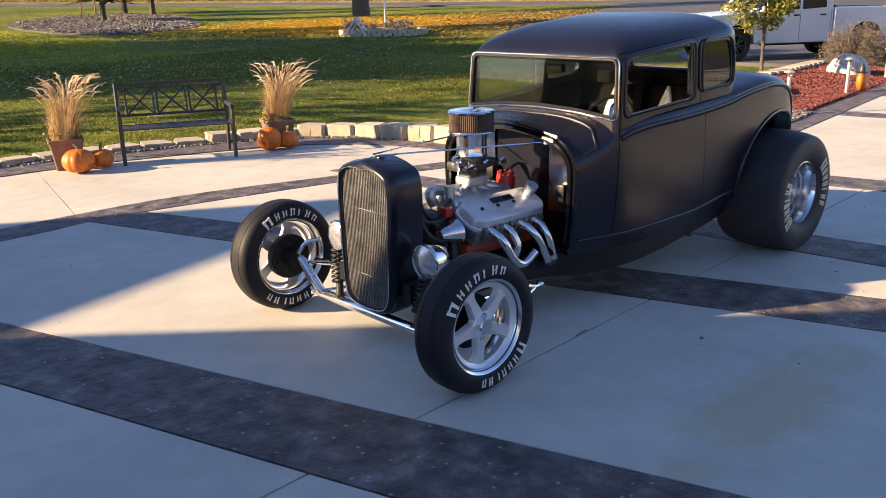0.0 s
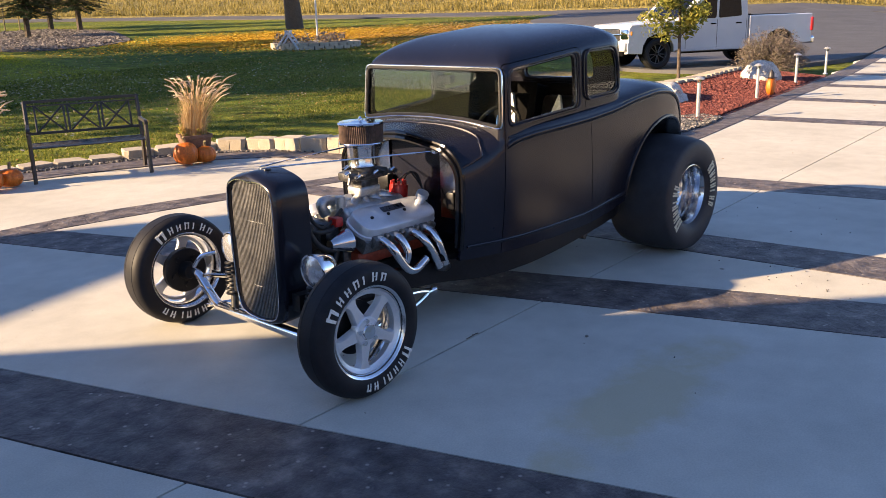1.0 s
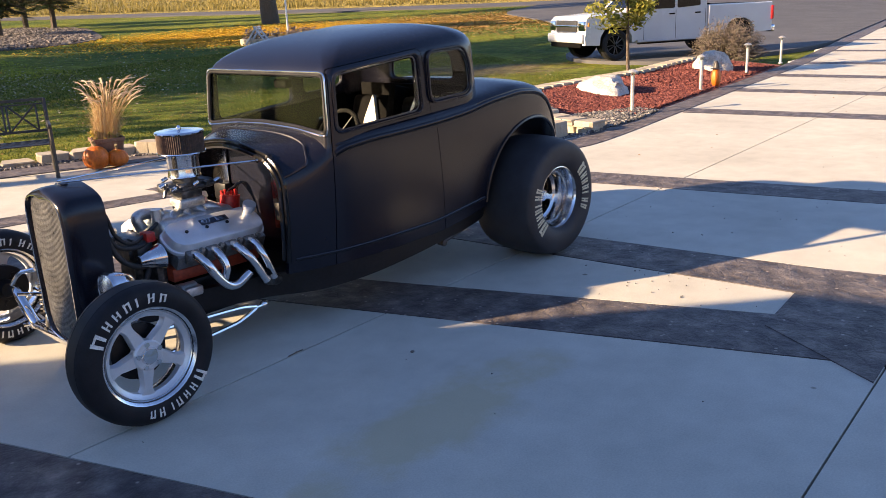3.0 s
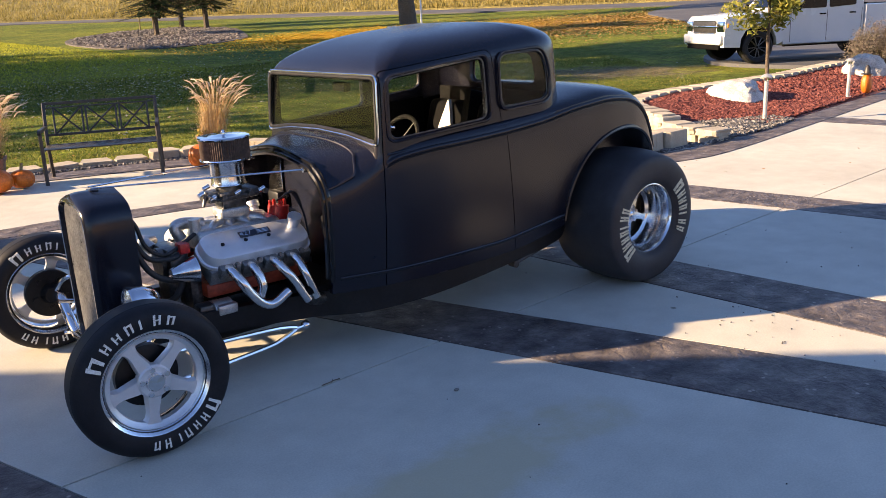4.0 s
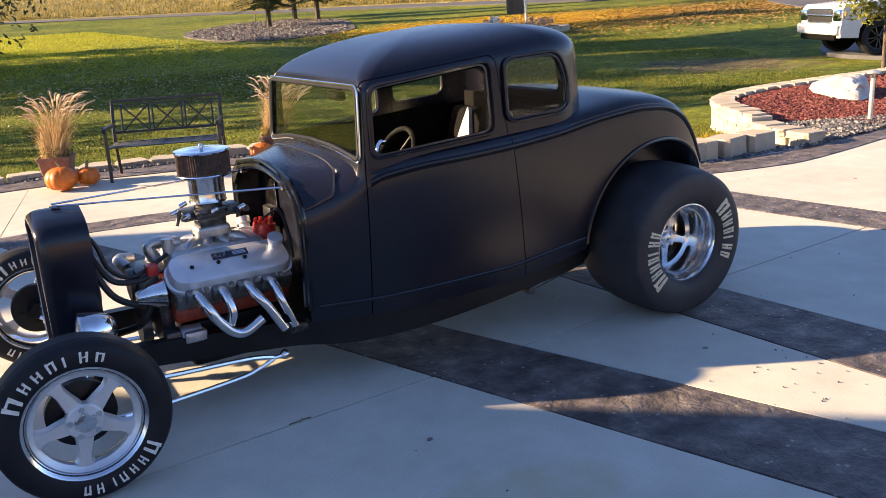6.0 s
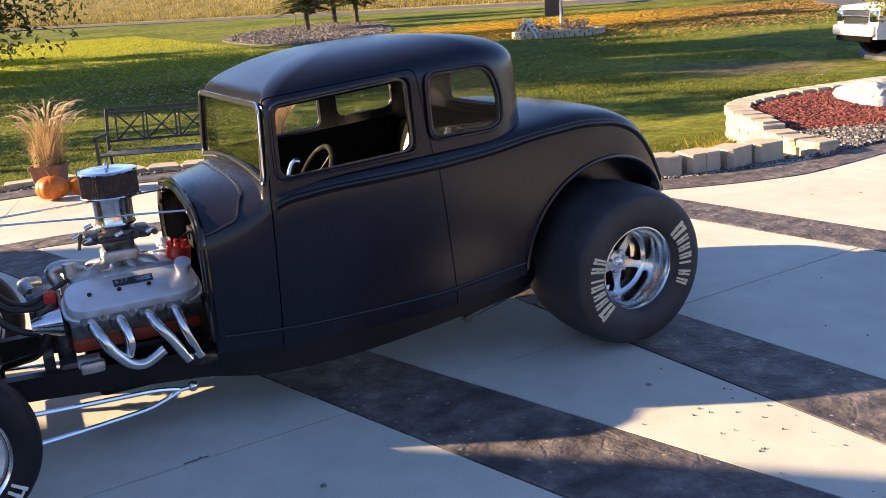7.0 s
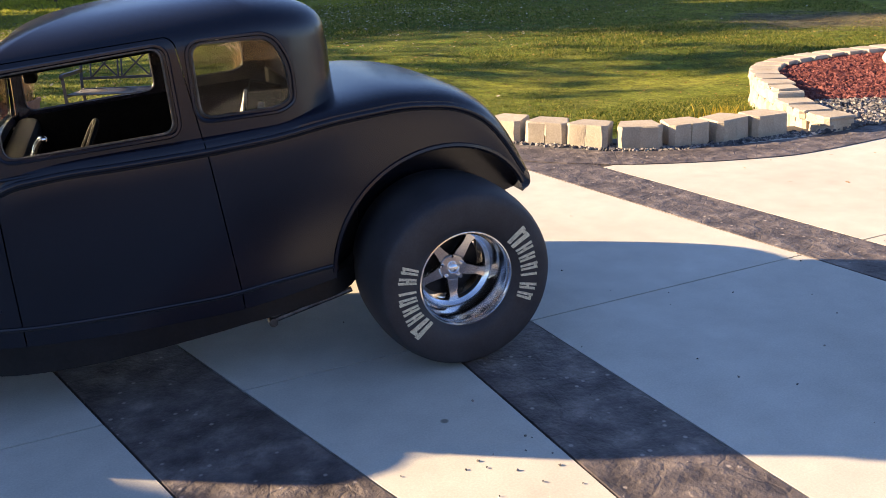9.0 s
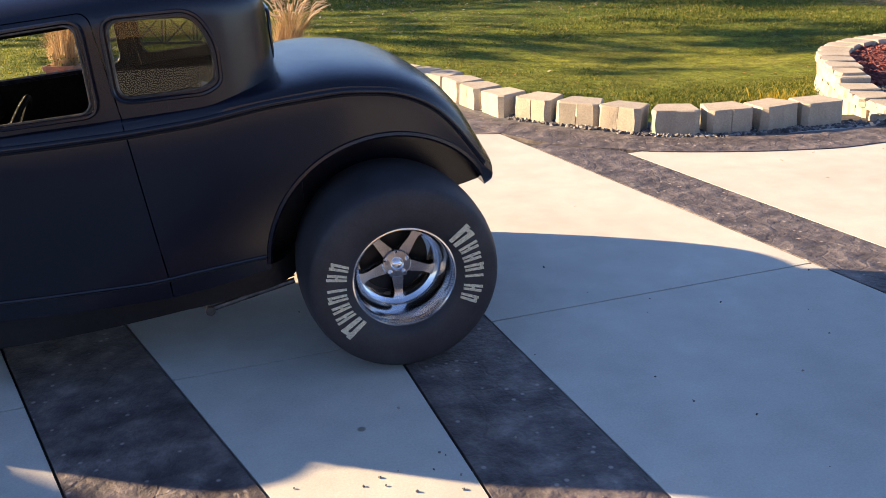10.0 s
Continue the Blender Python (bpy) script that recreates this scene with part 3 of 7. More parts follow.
def road_strip(name, points, width, mat, lift, label):
    bm = bmesh.new()
    c = curve([(x, y, 0) for x, y in points], 12)
    loops = []
    for i, p in enumerate(c):
        way = (c[min(i + 1, len(c) - 1)] - c[max(i - 1, 0)]).normalized()
        side = Vector((-way.y, way.x, 0))
        loop = []
        for s in (-0.5, -0.25, 0, 0.25, 0.5):
            q = p + side * width * s
            loop.append((q.x, q.y, ground_height(q.x, q.y) + lift))
        loops.append(loop + [(loop[-1][0], loop[-1][1], loop[-1][2] - 0.3), (loop[0][0], loop[0][1], loop[0][2] - 0.3)])
    rings(bm, loops)
    return solid(name, bm, mat, label, "road", kind="structure")


ROAD = [(-60, 128), (-20, 120), (8, 110), (30, 94), (46, 72), (54, 50), (64, 26), (80, 0), (100, -30)]
road_strip("road", ROAD, 7.0, M["asphalt"], 0.10, "grey asphalt country road beyond the lawn")
laid("lane", rounded([(18.2, 4.6), (18.4, 7.6), (20.6, 9.4), (25, 11.0), (36, 18.5), (46, 29), (60, 34), (70, 18), (62, 4), (46, 5.6), (24, 3.0)], 3.0), M["asphalt"], 0.09,
     "grey asphalt side lane where the truck is parked", "road")


# the hot rod: nose to -x, left side to -y, front axle at x = 0
def boolean(me, others, operation):
    """The mesh me cut by, joined with or kept inside each of the other meshes."""
    ob = new("blank", me)
    made = []
    for other in others:
        tool = new("blank", other)
        made.append(tool)
        mod = ob.modifiers.new("cut", "BOOLEAN")
        mod.operation, mod.object, mod.solver = operation, tool, "EXACT"
    dg = bpy.context.evaluated_depsgraph_get()
    out = bpy.data.meshes.new_from_object(ob.evaluated_get(dg))
    for o in [ob, *made]:
        bpy.data.objects.remove(o)
    return out


def raw(bm):
    me = bpy.data.meshes.new("blank")
    bmesh.ops.recalc_face_normals(bm, faces=bm.faces)
    bm.to_mesh(me)
    bm.free()
    return me


HALF = [(0.9, 0.465), (1.1, 0.520), (1.33, 0.585), (1.7, 0.620), (2.08, 0.641), (2.3, 0.648), (2.58, 0.652), (2.9, 0.648), (3.15, 0.624), (3.3, 0.584), (3.45, 0.52), (3.56, 0.44)]
CREASE = [(0.9, 0.75), (1.18, 0.84), (1.33, 0.965), (1.56, 0.995), (1.78, 1.006), (2.06, 1.024), (2.33, 1.051), (2.57, 1.094), (2.87, 1.121), (3.09, 1.099), (3.25, 1.020), (3.41, 0.830), (3.47, 0.73), (3.56, 0.65)]
CROWN = [(0.9, 1.01), (1.12, 1.045), (1.32, 1.09), (1.72, 1.12), (2.32, 1.155), (2.57, 1.18), (2.82, 1.215), (3.07, 1.195), (3.23, 1.142), (3.38, 1.03), (3.48, 0.88), (3.55, 0.70)]
FOOT = [(0.9, 0.34), (1.1, 0.33), (1.65, 0.332), (2.11, 0.352), (2.31, 0.383), (2.58, 0.44), (2.93, 0.52), (3.23, 0.585), (3.44, 0.625), (3.56, 0.665)]
FULL = [(0.9, 2.3), (1.2, 2.5), (1.5, 3.0), (2.5, 3.6), (3.0, 3.4), (3.3, 2.8), (3.53, 2.4)]


def flank(x, z, inset=0.0):
    """The half-width of the lower body at x and height z."""
    w, zc, zf = smooth_table(HALF, x) - inset, smooth_table(CREASE, x), smooth_table(FOOT, x)
    if z < zc:
        k = (zc - z) / (zc - zf)
        return w - 0.035 * k ** 2.2
    zt, n = smooth_table(CROWN, x) - inset, lerp(FULL, x)
    return w * max(0.0, 1 - ((z - zc) / (zt - zc)) ** n) ** (1 / n)


def lower_body(x0, x1, inset=0.0, steps=44, floor=None):
    bm, loops = bmesh.new(), []
    for i in range(steps + 1):
        x = x0 + (x1 - x0) * i / steps
        w, zc, zf, zt, n = smooth_table(HALF, x) - inset, smooth_table(CREASE, x), smooth_table(FOOT, x) + inset, smooth_table(CROWN, x) - inset, lerp(FULL, x)
        if floor is not None:
            zf = floor
        half = []
        for k in range(9):
            z = zf + (zc - zf) * k / 9
            half.append((flank(x, z, inset), z))
        for k in range(11):
            a = math.pi / 2 * k / 10
            half.append((w * max(math.cos(a), 0.0) ** (2 / n) if k < 10 else 0.0, zc + (zt - zc) * math.sin(a) ** (2 / n)))
        loop = [(x, -y, z) for y, z in half] + [(x, y, z) for y, z in half[-2::-1]]
        loops.append(loop)
    rings(bm, loops)
    return bm


LEAN_ROOF = [(1.22, -0.125), (1.36, -0.102), (1.56, -0.060), (1.82, -0.018), (2.12, 0.0), (2.52, -0.005), (2.82, -0.02)]


def cab_point(x, y, z):
    return Vector((x, y, z + smooth_table(LEAN_ROOF, x) * max(0.0, min(1.0, (z - 0.95) / 0.5))))


def cab_plan(xf, xr, w, rf, rr, steps=10):
    """The outline of the cab from above, front corners tight and rear corners wide."""
    out = []
    for (cx, cy, r, a0) in ((xr - rr, w - rr, rr, 0), (xf + rf, w - rf, rf, 90), (xf + rf, -w + rf, rf, 180), (xr - rr, -w + rr, rr, 270)):
        for k in range(steps + 1):
            a = radians(a0 + 90 * k / steps)
            out.append((cx + r * math.cos(a), cy + r * math.sin(a)))
    return out


def cab_taper(x):
    return lerp([(1.2, 0.895), (1.3, 0.912), (1.4, 0.935), (1.8, 0.975), (2.1, 1.0), (2.7, 1.0)], x)


def cab(inset=0.0, z0=0.9):
    bm, loops = bmesh.new(), []
    levels = [(z0 + (1.43 - z0) * k / 8, 0.0) for k in range(9)]
    top = 1.605 - inset
    for k in range(1, 21):  # the crown rolls in from the drip line to a gently domed top
        a = math.pi / 2 * k / 20
        levels.append((1.43 + (top - 1.43) * math.sin(a) ** 0.66, 0.585 * (1 - max(math.cos(a), 0.0) ** 0.66)))
    for z, pull in levels:
        k = (z - 0.95) / 0.5
        xf, xr = 1.272 + 0.035 * min(k, 1.1) + inset, 2.655 - 0.035 * min(k, 1.1) - inset
        w = 0.628 - 0.014 * min(k, 1.05) - inset
        sx, sy = 1 - pull / ((xr - xf) / 2) * 0.98, 1 - pull / w * 0.98
        mid = (xf + xr) / 2
        loop = []
        for x, y in cab_plan(xf, xr, w, max(0.042 + 0.5 * min(pull, 0.2) - inset, 0.012), 0.30 - inset):
            y *= cab_taper(x)
            loop.append(cab_point(mid + (x - mid) * sx, y * sy, z))
        loops.append(loop)
    rings(bm, loops)
    return bm


DOOR_WINDOW = rounded([(1.357, 1.072), (1.362, 1.368), (1.945, 1.432), (1.957, 1.118)], 0.05)
QUARTER_WINDOW = rounded([(2.058, 1.158), (2.052, 1.436), (2.345, 1.440), (2.400, 1.34), (2.405, 1.205), (2.355, 1.178)], 0.055)
SIDE = Matrix(((1, 0, 0, 0), (0, 0, 1, 0), (0, 1, 0, 0), (0, 0, 0, 1)))  # outline x, z pushed along y
FACE = Matrix(((0, 0, 1, 0), (1, 0, 0, 0), (0, 1, 0, 0), (0, 0, 0, 1)))  # outline y, z pushed along x


def side_cut(outline, y0, y1):
    bm = bmesh.new()
    prism(bm, outline, y0, y1, SIDE)
    return raw(bm)


def face_cut(outline, x0, x1):
    bm = bmesh.new()
    prism(bm, outline, x0, x1, FACE)
    return raw(bm)


WINDSCREEN = rounded([(-0.552, 1.062), (-0.29, 1.092), (0.0, 1.102), (0.29, 1.092), (0.552, 1.062), (0.535, 1.372), (-0.535, 1.372)], 0.04)
REAR_WINDOW = rounded([(-0.30, 1.22), (0.30, 1.22), (0.28, 1.41), (-0.28, 1.41)], 0.06)

car = thing("hot_rod_car", (1.5, 0, 0), "satin black hot rod coupe with exposed engine, parked on the driveway", "car")


def arch_cut():
    bm = bmesh.new()
    for s in (-1, 1):
        cyl(bm, 0.500, 0.40, Matrix.Translation((3.025, s * 0.56, 0.441)) @ Matrix.Rotation(radians(90), 4, "X"), seg=56)
    return raw(bm)


def body():
    shell = boolean(raw(lower_body(1.02, 3.518)), [raw(cab())], "UNION")
    hollow = [raw(lower_body(1.20, 2.54, 0.03, 20)), raw(cab(0.03, 0.93)), raw(lower_body(0.95, 1.16, 0.028, 6, 0.2))]
    holes = [side_cut(DOOR_WINDOW, -1, 1), side_cut(QUARTER_WINDOW, -1, 1), face_cut(WINDSCREEN, 1.1, 1.42), face_cut(REAR_WINDOW, 2.47, 2.8), arch_cut()]
    shell = boolean(shell, hollow + holes, "DIFFERENCE")
    door_line = rounded([(1.295, 0.30), (1.305, 0.95), (1.312, 1.10), (1.326, 1.385), (1.345, 1.402), (1.970, 1.464), (1.996, 1.442), (2.062, 1.0), (2.125, 0.42), (2.13, 0.30)], 0.02)
    wide = [((x - 1.71) * 1.0115 + 1.71, (z - 0.9) * 1.006 + 0.9) for x, z in door_line]
    left, right = boolean(shell, [side_cut(door_line, -0.9, -0.3)], "INTERSECT"), boolean(shell, [side_cut(door_line, 0.3, 0.9)], "INTERSECT")
    shell = boolean(shell, [side_cut(wide, -0.9, -0.3), side_cut(wide, 0.3, 0.9)], "DIFFERENCE")
    for name, me in (("body", shell), ("door", left), ("door", right)):
        me.materials.clear()
        me.materials.append(M["satin"])
        me.shade_smooth()
        me.set_sharp_from_angle(angle=radians(32))
        ob = new(name, me)
        ob.parent, ob.matrix_parent_inverse = car, base_of(car).inverted()


body()


def cab_half(x, z):
    """Half-width of the cab's side at x and z."""
    k = (z - lerp(LEAN_ROOF, x) - 0.95) / 0.5
    w = (0.628 - 0.014 * min(max(k, 0), 1.05)) * cab_taper(x)
    past = min(max(x - (2.655 - 0.035 * min(k, 1.1) - 0.30), 0.0), 0.29)
    return w - 0.30 + math.sqrt(0.09 - past * past)


def cowl_top(x, y):
    """Height of the cowl's upper surface at x and y."""
    lo, hi = smooth_table(CREASE, x), smooth_table(CROWN, x)
    for _ in range(30):
        mid = (lo + hi) / 2
        if flank(x, mid) > y:
            lo = mid
        else:
            hi = mid
    return lo


def mouldings():
    for s in (-1, 1):
        bm = bmesh.new()
        xs = [1.32 + (3.47 - 1.32) * i / 60 for i in range(61)]
        tube(bm, [(x, s * (flank(x, smooth_table(CREASE, x)) - 0.007), smooth_table(CREASE, x) + 0.012) for x in xs], 0.0145, 10)
        part("belt_moulding", bm, M["satin"], car)
        bm = bmesh.new()
        tube(bm, [(x, s * (flank(x, smooth_table(CREASE, x) - 0.004) + 0.0005), smooth_table(CREASE, x) - 0.004) for x in xs], 0.0035, 6)
        part("belt_seam", bm, M["frame"], car, "dark seam under the moulding")
        foot_line = [(1.03, 0.402), (1.5, 0.402), (2.05, 0.420), (2.3, 0.455), (2.53, 0.482)]
        for name, r, up, out, mat in (("rocker_bead", 0.0085, 0.010, -0.001, "satin"), ("rocker_seam", 0.0032, 0.0, 0.0, "frame")):
            bm = bmesh.new()
            tube(bm, [(x, s * (flank(x, smooth_table(foot_line, x) + up) + out), smooth_table(foot_line, x) + up) for x in (1.06 + 1.45 * i / 40 for i in range(41))], r, 8)
            part(name, bm, M[mat], car)
        bm = bmesh.new()
        tube(bm, [(x, s * (cab_half(x, lerp([(1.3, 1.0), (2.4, 1.105)], x)) - 0.003), lerp([(1.3, 1.0), (2.4, 1.105)], x)) for x in (1.33 + 0.04 * i for i in range(28))], 0.008, 8)
        part("sill_moulding", bm, M["satin"], car)
        for name, outline, grow in (("door_window_bead", DOOR_WINDOW, 0.022), ("quarter_window_bead", QUARTER_WINDOW, 0.020)):
            bm = bmesh.new()
            cx, cz = sum(p[0] for p in outline) / len(outline), sum(p[1] for p in outline) / len(outline)
            pts = []
            for x, z in outline:
                d = Vector((x - cx, z - cz))
                d.normalize()
                x, z = x + d.x * grow, z + d.y * grow
                pts.append((x, s * (cab_half(x, z) + 0.001), z))
            tube(bm, pts, 0.008, 6, closed=True)
            part(name, bm, M["satin"], car)
            bm = bmesh.new()
            tube(bm, [(x, s * (cab_half(x, z) - 0.012), z) for x, z in outline], 0.005, 6, closed=True)
            part("window_channel", bm, M["steel"], car)
        # raised oval bead round the cowl top, from the windscreen's foot to the cowl's edge
        bm = bmesh.new()
        pts = [(x, s * y, cowl_top(x, y)) for x, y in ((1.205, 0.0), (1.21, 0.13), (1.215, 0.26), (1.218, 0.37), (1.212, 0.445), (1.195, 0.475))]
        pts += [(x, s * flank(x, z), z) for x, z in ((1.165, 0.925), (1.12, 0.90), (1.075, 0.882), (1.03, 0.868))]
        tube(bm, curve(pts, 5), 0.008, 8)
        part("cowl_moulding", bm, M["satin"], car)
        # flange round the wheel arch
        bm = bmesh.new()
        pts = []
        for i in range(41):
            a = radians(180 + 8 - 196 * i / 40)
            x, z = 3.025 + 0.505 * math.cos(a), 0.441 + 0.505 * math.sin(a)
            if x < 3.46 and z > 0.42:
                pts.append((x, s * flank(x, z), z))
        tube(bm, pts, 0.012, 6)
        part("arch_flange", bm, M["satin"], car)
    # lip round the cowl's open front
    bm = bmesh.new()
    w = [(-flank(1.025, z), z) for z in (0.40, 0.5, 0.6, 0.7, 0.78, 0.84, 0.89, 0.93, 0.96, 0.985)]
    pts = [(1.02, y, z) for y, z in w] + [(1.02, 0.0, smooth_table(CROWN, 1.025))] + [(1.02, -y, z) for y, z in reversed(w)]
    tube(bm, curve(pts, 4), 0.013, 8)
    part("cowl_lip", bm, M["gloss"], car, "glossy black lip round the open cowl")
    bm = bmesh.new()
    inner = [(x - 0.004, y * 0.935, 0.6 + (z - 0.6) * 0.935) for x, y, z in pts]
    tube(bm, curve(inner, 4), 0.017, 8)
    part("cowl_channel", bm, M["gloss"], car, "glossy black inner channel of the cowl")
    # windscreen frame and panes
    bm = bmesh.new()
    tube(bm, [(1.272 + 0.035 * (z - 0.95) / 0.5 + 0.006, y, z) for y, z in WINDSCREEN], 0.011, 8, closed=True)
    frame_part = part("windscreen_frame", bm, M["frame"], car, "black windscreen frame with a bright edge")
    bm = bmesh.new()
    tube(bm, [(1.272 + 0.035 * (z - 0.95) / 0.5 + 0.001, y * 1.03, 1.217 + (z - 1.217) * 1.09) for y, z in WINDSCREEN], 0.0055, 8, closed=True)
    part("frame_trim", bm, M["chrome"], frame_part, "thin bright edge")
    bm = bmesh.new()
    rings(bm, [[(1.285 + 0.035 * (z - 0.95) / 0.5 + d, y, z) for y, z in WINDSCREEN] for d in (0, 0.005)])
    pane = part("windscreen", bm, M["glass"], car)
    pane.visible_shadow = False
    for s in (-1, 1):
        bm = bmesh.new()
        rings(bm, [[(x, s * (cab_half(x, z) - 0.014 - d), z) for x, z in QUARTER_WINDOW] for d in (0, 0.005)])
        pane = part("quarter_window", bm, M["side_glass"], car)
        pane.visible_shadow = False
    bm = bmesh.new()
    tube(bm, [(2.635, y, z) for y, z in REAR_WINDOW], 0.008, 6, closed=True)
    part("rear_window_bead", bm, M["satin"], car)


mouldings()


# radiator shell, grille and lamps
def shell_outline(grow=0.0, dip=0.0):
    pts = [(0.0, 0.165), (0.10, 0.175), (0.165, 0.205), (0.198, 0.28), (0.207, 0.45), (0.214, 0.65), (0.216, 0.80), (0.195, 0.888), (0.13, 0.925), (0.05, 0.945 - dip), (0.0, 0.953 - dip * 2.2)]
    cz = 0.56
    out = []
    for y, z in pts:
        out.append((y * (1 + grow / 0.21), cz + (z - cz) * (1 + grow / 0.39)))
    both = out + [(-y, z) for y, z in out[-2:0:-1]]
    c = curve([(y, z, 0) for y, z in both] + [(both[0][0], both[0][1], 0)], 4)[:-1]
    return [(p.x, p.y) for p in c]


def radiator():
    bm = bmesh.new()
    loops = []
    for x, g in ((0.180, -0.012), (0.180, 0.0), (0.07, 0.005), (0.02, 0.005), (-0.006, 0.0), (-0.022, -0.008), (-0.030, -0.017), (-0.030, -0.022), (-0.020, -0.028), (0.02, -0.030), (0.15, -0.032)):
        loops.append([(x, y, z) for y, z in shell_outline(g, 0.012 if x < 0.03 and g < -0.01 else 0.0)])
    rings(bm, loops + [loops[0]], True, False)
    bmesh.ops.remove_doubles(bm, verts=bm.verts, dist=1e-5)
    shell = part("radiator_shell", bm, M["satin"], car, "satin black radiator shell", smooth=50)
    bm = bmesh.new()
    prism(bm, shell_outline(-0.024), 0.05, 0.135, FACE)
    part("radiator_core", bm, M["frame"], shell)
    outline = shell_outline(-0.027, 0.012)
    for i in range(-14, 15):
        y = i * 0.0128 + 0.0002
        zs = []
        for (y0, z0), (y1, z1) in zip(outline, outline[1:] + outline[:1]):
            if (y0 - y) * (y1 - y) < 0:
                zs.append(z0 + (z1 - z0) * (y - y0) / (y1 - y0))
        if len(zs) > 1:
            lo, hi = min(zs), max(zs)
            bow = -0.008 * math.cos(i / 14 * math.pi / 2)
            bm = bmesh.new()
            tube(bm, [(-0.004 + bow, y, lo), (-0.006 + bow, y, (lo + hi) / 2), (-0.004 + bow, y, hi)], 0.0040, 6)
            part("grille_bar", bm, M["grille"], shell)
    for z in (0.70, 0.36):
        bm = bmesh.new()
        tube(bm, [(-0.002, -0.19, z), (-0.014, 0, z + 0.004), (-0.002, 0.19, z)], 0.0028, 5)
        part("grille_crossbar", bm, M["grille"], shell)
    bm = bmesh.new()
    tube(bm, [(-0.027, y, z) for y, z in shell_outline(-0.020, 0.012)], 0.004, 6, closed=True)
    part("grille_surround", bm, M["chrome"], shell, "thin bright grille surround")
    bm = bmesh.new()
    box(bm, (0.04, 0.06, 0.01), Matrix.Translation((0.085, 0, 0.956)), 0.004)
    part("rod_bracket", bm, M["satin"], shell)


radiator()


def headlight(s):
    bm = bmesh.new()
    at = Matrix.Translation((0.060, s * 0.352, 0.486)) @ Matrix.Rotation(radians(90), 4, "Y") @ Matrix.Scale(1.09, 4)
    lathe(bm, [(0.002, 0.135), (0.03, 0.13), (0.058, 0.105), (0.074, 0.06), (0.080, 0.02), (0.083, 0.006), (0.080, 0.0), (0.074, 0.002), (0.070, 0.01), (0.045, 0.05), (0.002, 0.06)], at, 36)
    bucket = part("headlight", bm, M["chrome"], car, "chrome headlight bucket")
    bm = bmesh.new()
    lathe(bm, [(0.076, 0.004), (0.05, -0.008), (0.02, -0.013), (0.001, -0.014), (0.001, -0.010), (0.05, -0.004), (0.074, 0.008)], at, 30)
    part("lens", bm, M["headlamp"], bucket, "fluted bright lens")
    bm = bmesh.new()
    tube(bm, [(0.115, s * 0.35, 0.43), (0.14, s * 0.335, 0.36), (0.15, s * 0.30, 0.33)], 0.011, 8)
    part("lamp_bracket", bm, M["frame"], bucket)


for s in (-1, 1):
    headlight(s)


# wheels
def spin(s, x, y, z):
    """A wheel's own axes: its z axis points out of the car."""
    return Matrix.Translation((x, y, z)) @ Matrix.Rotation(radians(90 if s < 0 else -90), 4, "X")


def letter_band(parent, m, r0, r1, h, starts, flip, paint="letter_white", bold=0.0):
    """Painted lettering on the side of a tyre, kept to plain strokes; angles run as seen from outside."""
    for start, span in starts:
        for i in range(7):
            bm = bmesh.new()
            big = i == 0
            a = start - span * (0.0 if big else (i + 0.55) / 7.6)
            wide = span / 7.6 * (1.2 if big else 0.66)
            lo, hi = (r0 - 0.006, r1 + 0.005) if big else (r0 + 0.002, r1 - (0.003 if i % 2 else 0.007))
            for k, (u, v, b0, b1) in enumerate(((0.04 - bold, 0.27 + bold, lo, hi), (0.62 - bold, 0.85 + bold, lo + 0.002, hi - 0.002), (0.27, 0.62, lo + (hi - lo) * (0.42 if i % 3 else 0.76), lo + (hi - lo) * (0.58 if i % 3 else 0.94)))):
                if not big and i == 4 and k:
                    continue
                pts = []
                for aa, rr in ((a - wide * u, b0), (a - wide * v, b0 + 0.002), (a - wide * v, b1), (a - wide * u, b1 - 0.002)):
                    ang = radians(aa) * flip
                    pts.append((rr * math.cos(ang), rr * math.sin(ang)))
                rings(bm, [[m @ Vector((x, y, d)) for x, y in pts] for d in (h - 0.004, h)])
            part("painted_letter", bm, M[paint], parent, smooth=0)


def wheel_face(bm, m, r, hub, h, thick, arms=5, turn=90.0, ring=(0.145, 0.180)):
    """Five straight spokes round a hub."""
    for k in range(arms):
        a = radians(turn + 360 / arms * k)
        rot = m @ Matrix.Rotation(a, 4, "Z")
        w0, w1 = 0.026, 0.019
        half = [(hub * 0.6, w0 * 1.15), (hub * 1.15, w0), (r * 0.72, w1), (r * 0.84, w1 * 1.15), (r * 0.93, w1 * 1.65), (r, w1 * 2.6)]
        front = [(x, -y) for x, y in half] + half[::-1]
        back = [(x, y * 1.12) for x, y in front]
        ridge = [(x, y * 0.84) for x, y in front]
        rings(bm, [[rot @ Vector((x, y, h - thick)) for x, y in back], [rot @ Vector((x, y, h - 0.008)) for x, y in front], [rot @ Vector((x, y, h)) for x, y in ridge]])
    lathe(bm, [(0.001, h - thick), (hub, h - thick), (hub, h), (hub * 0.9, h + 0.008), (0.001, h + 0.010)], m, 30)
    lathe(bm, [(ring[0], h - thick), (ring[0], h - 0.004), (ring[0] + 0.005, h), (ring[1] - 0.006, h + 0.006), (ring[1], h + 0.014), (ring[1] + 0.003, h - thick)], m, 60, True)


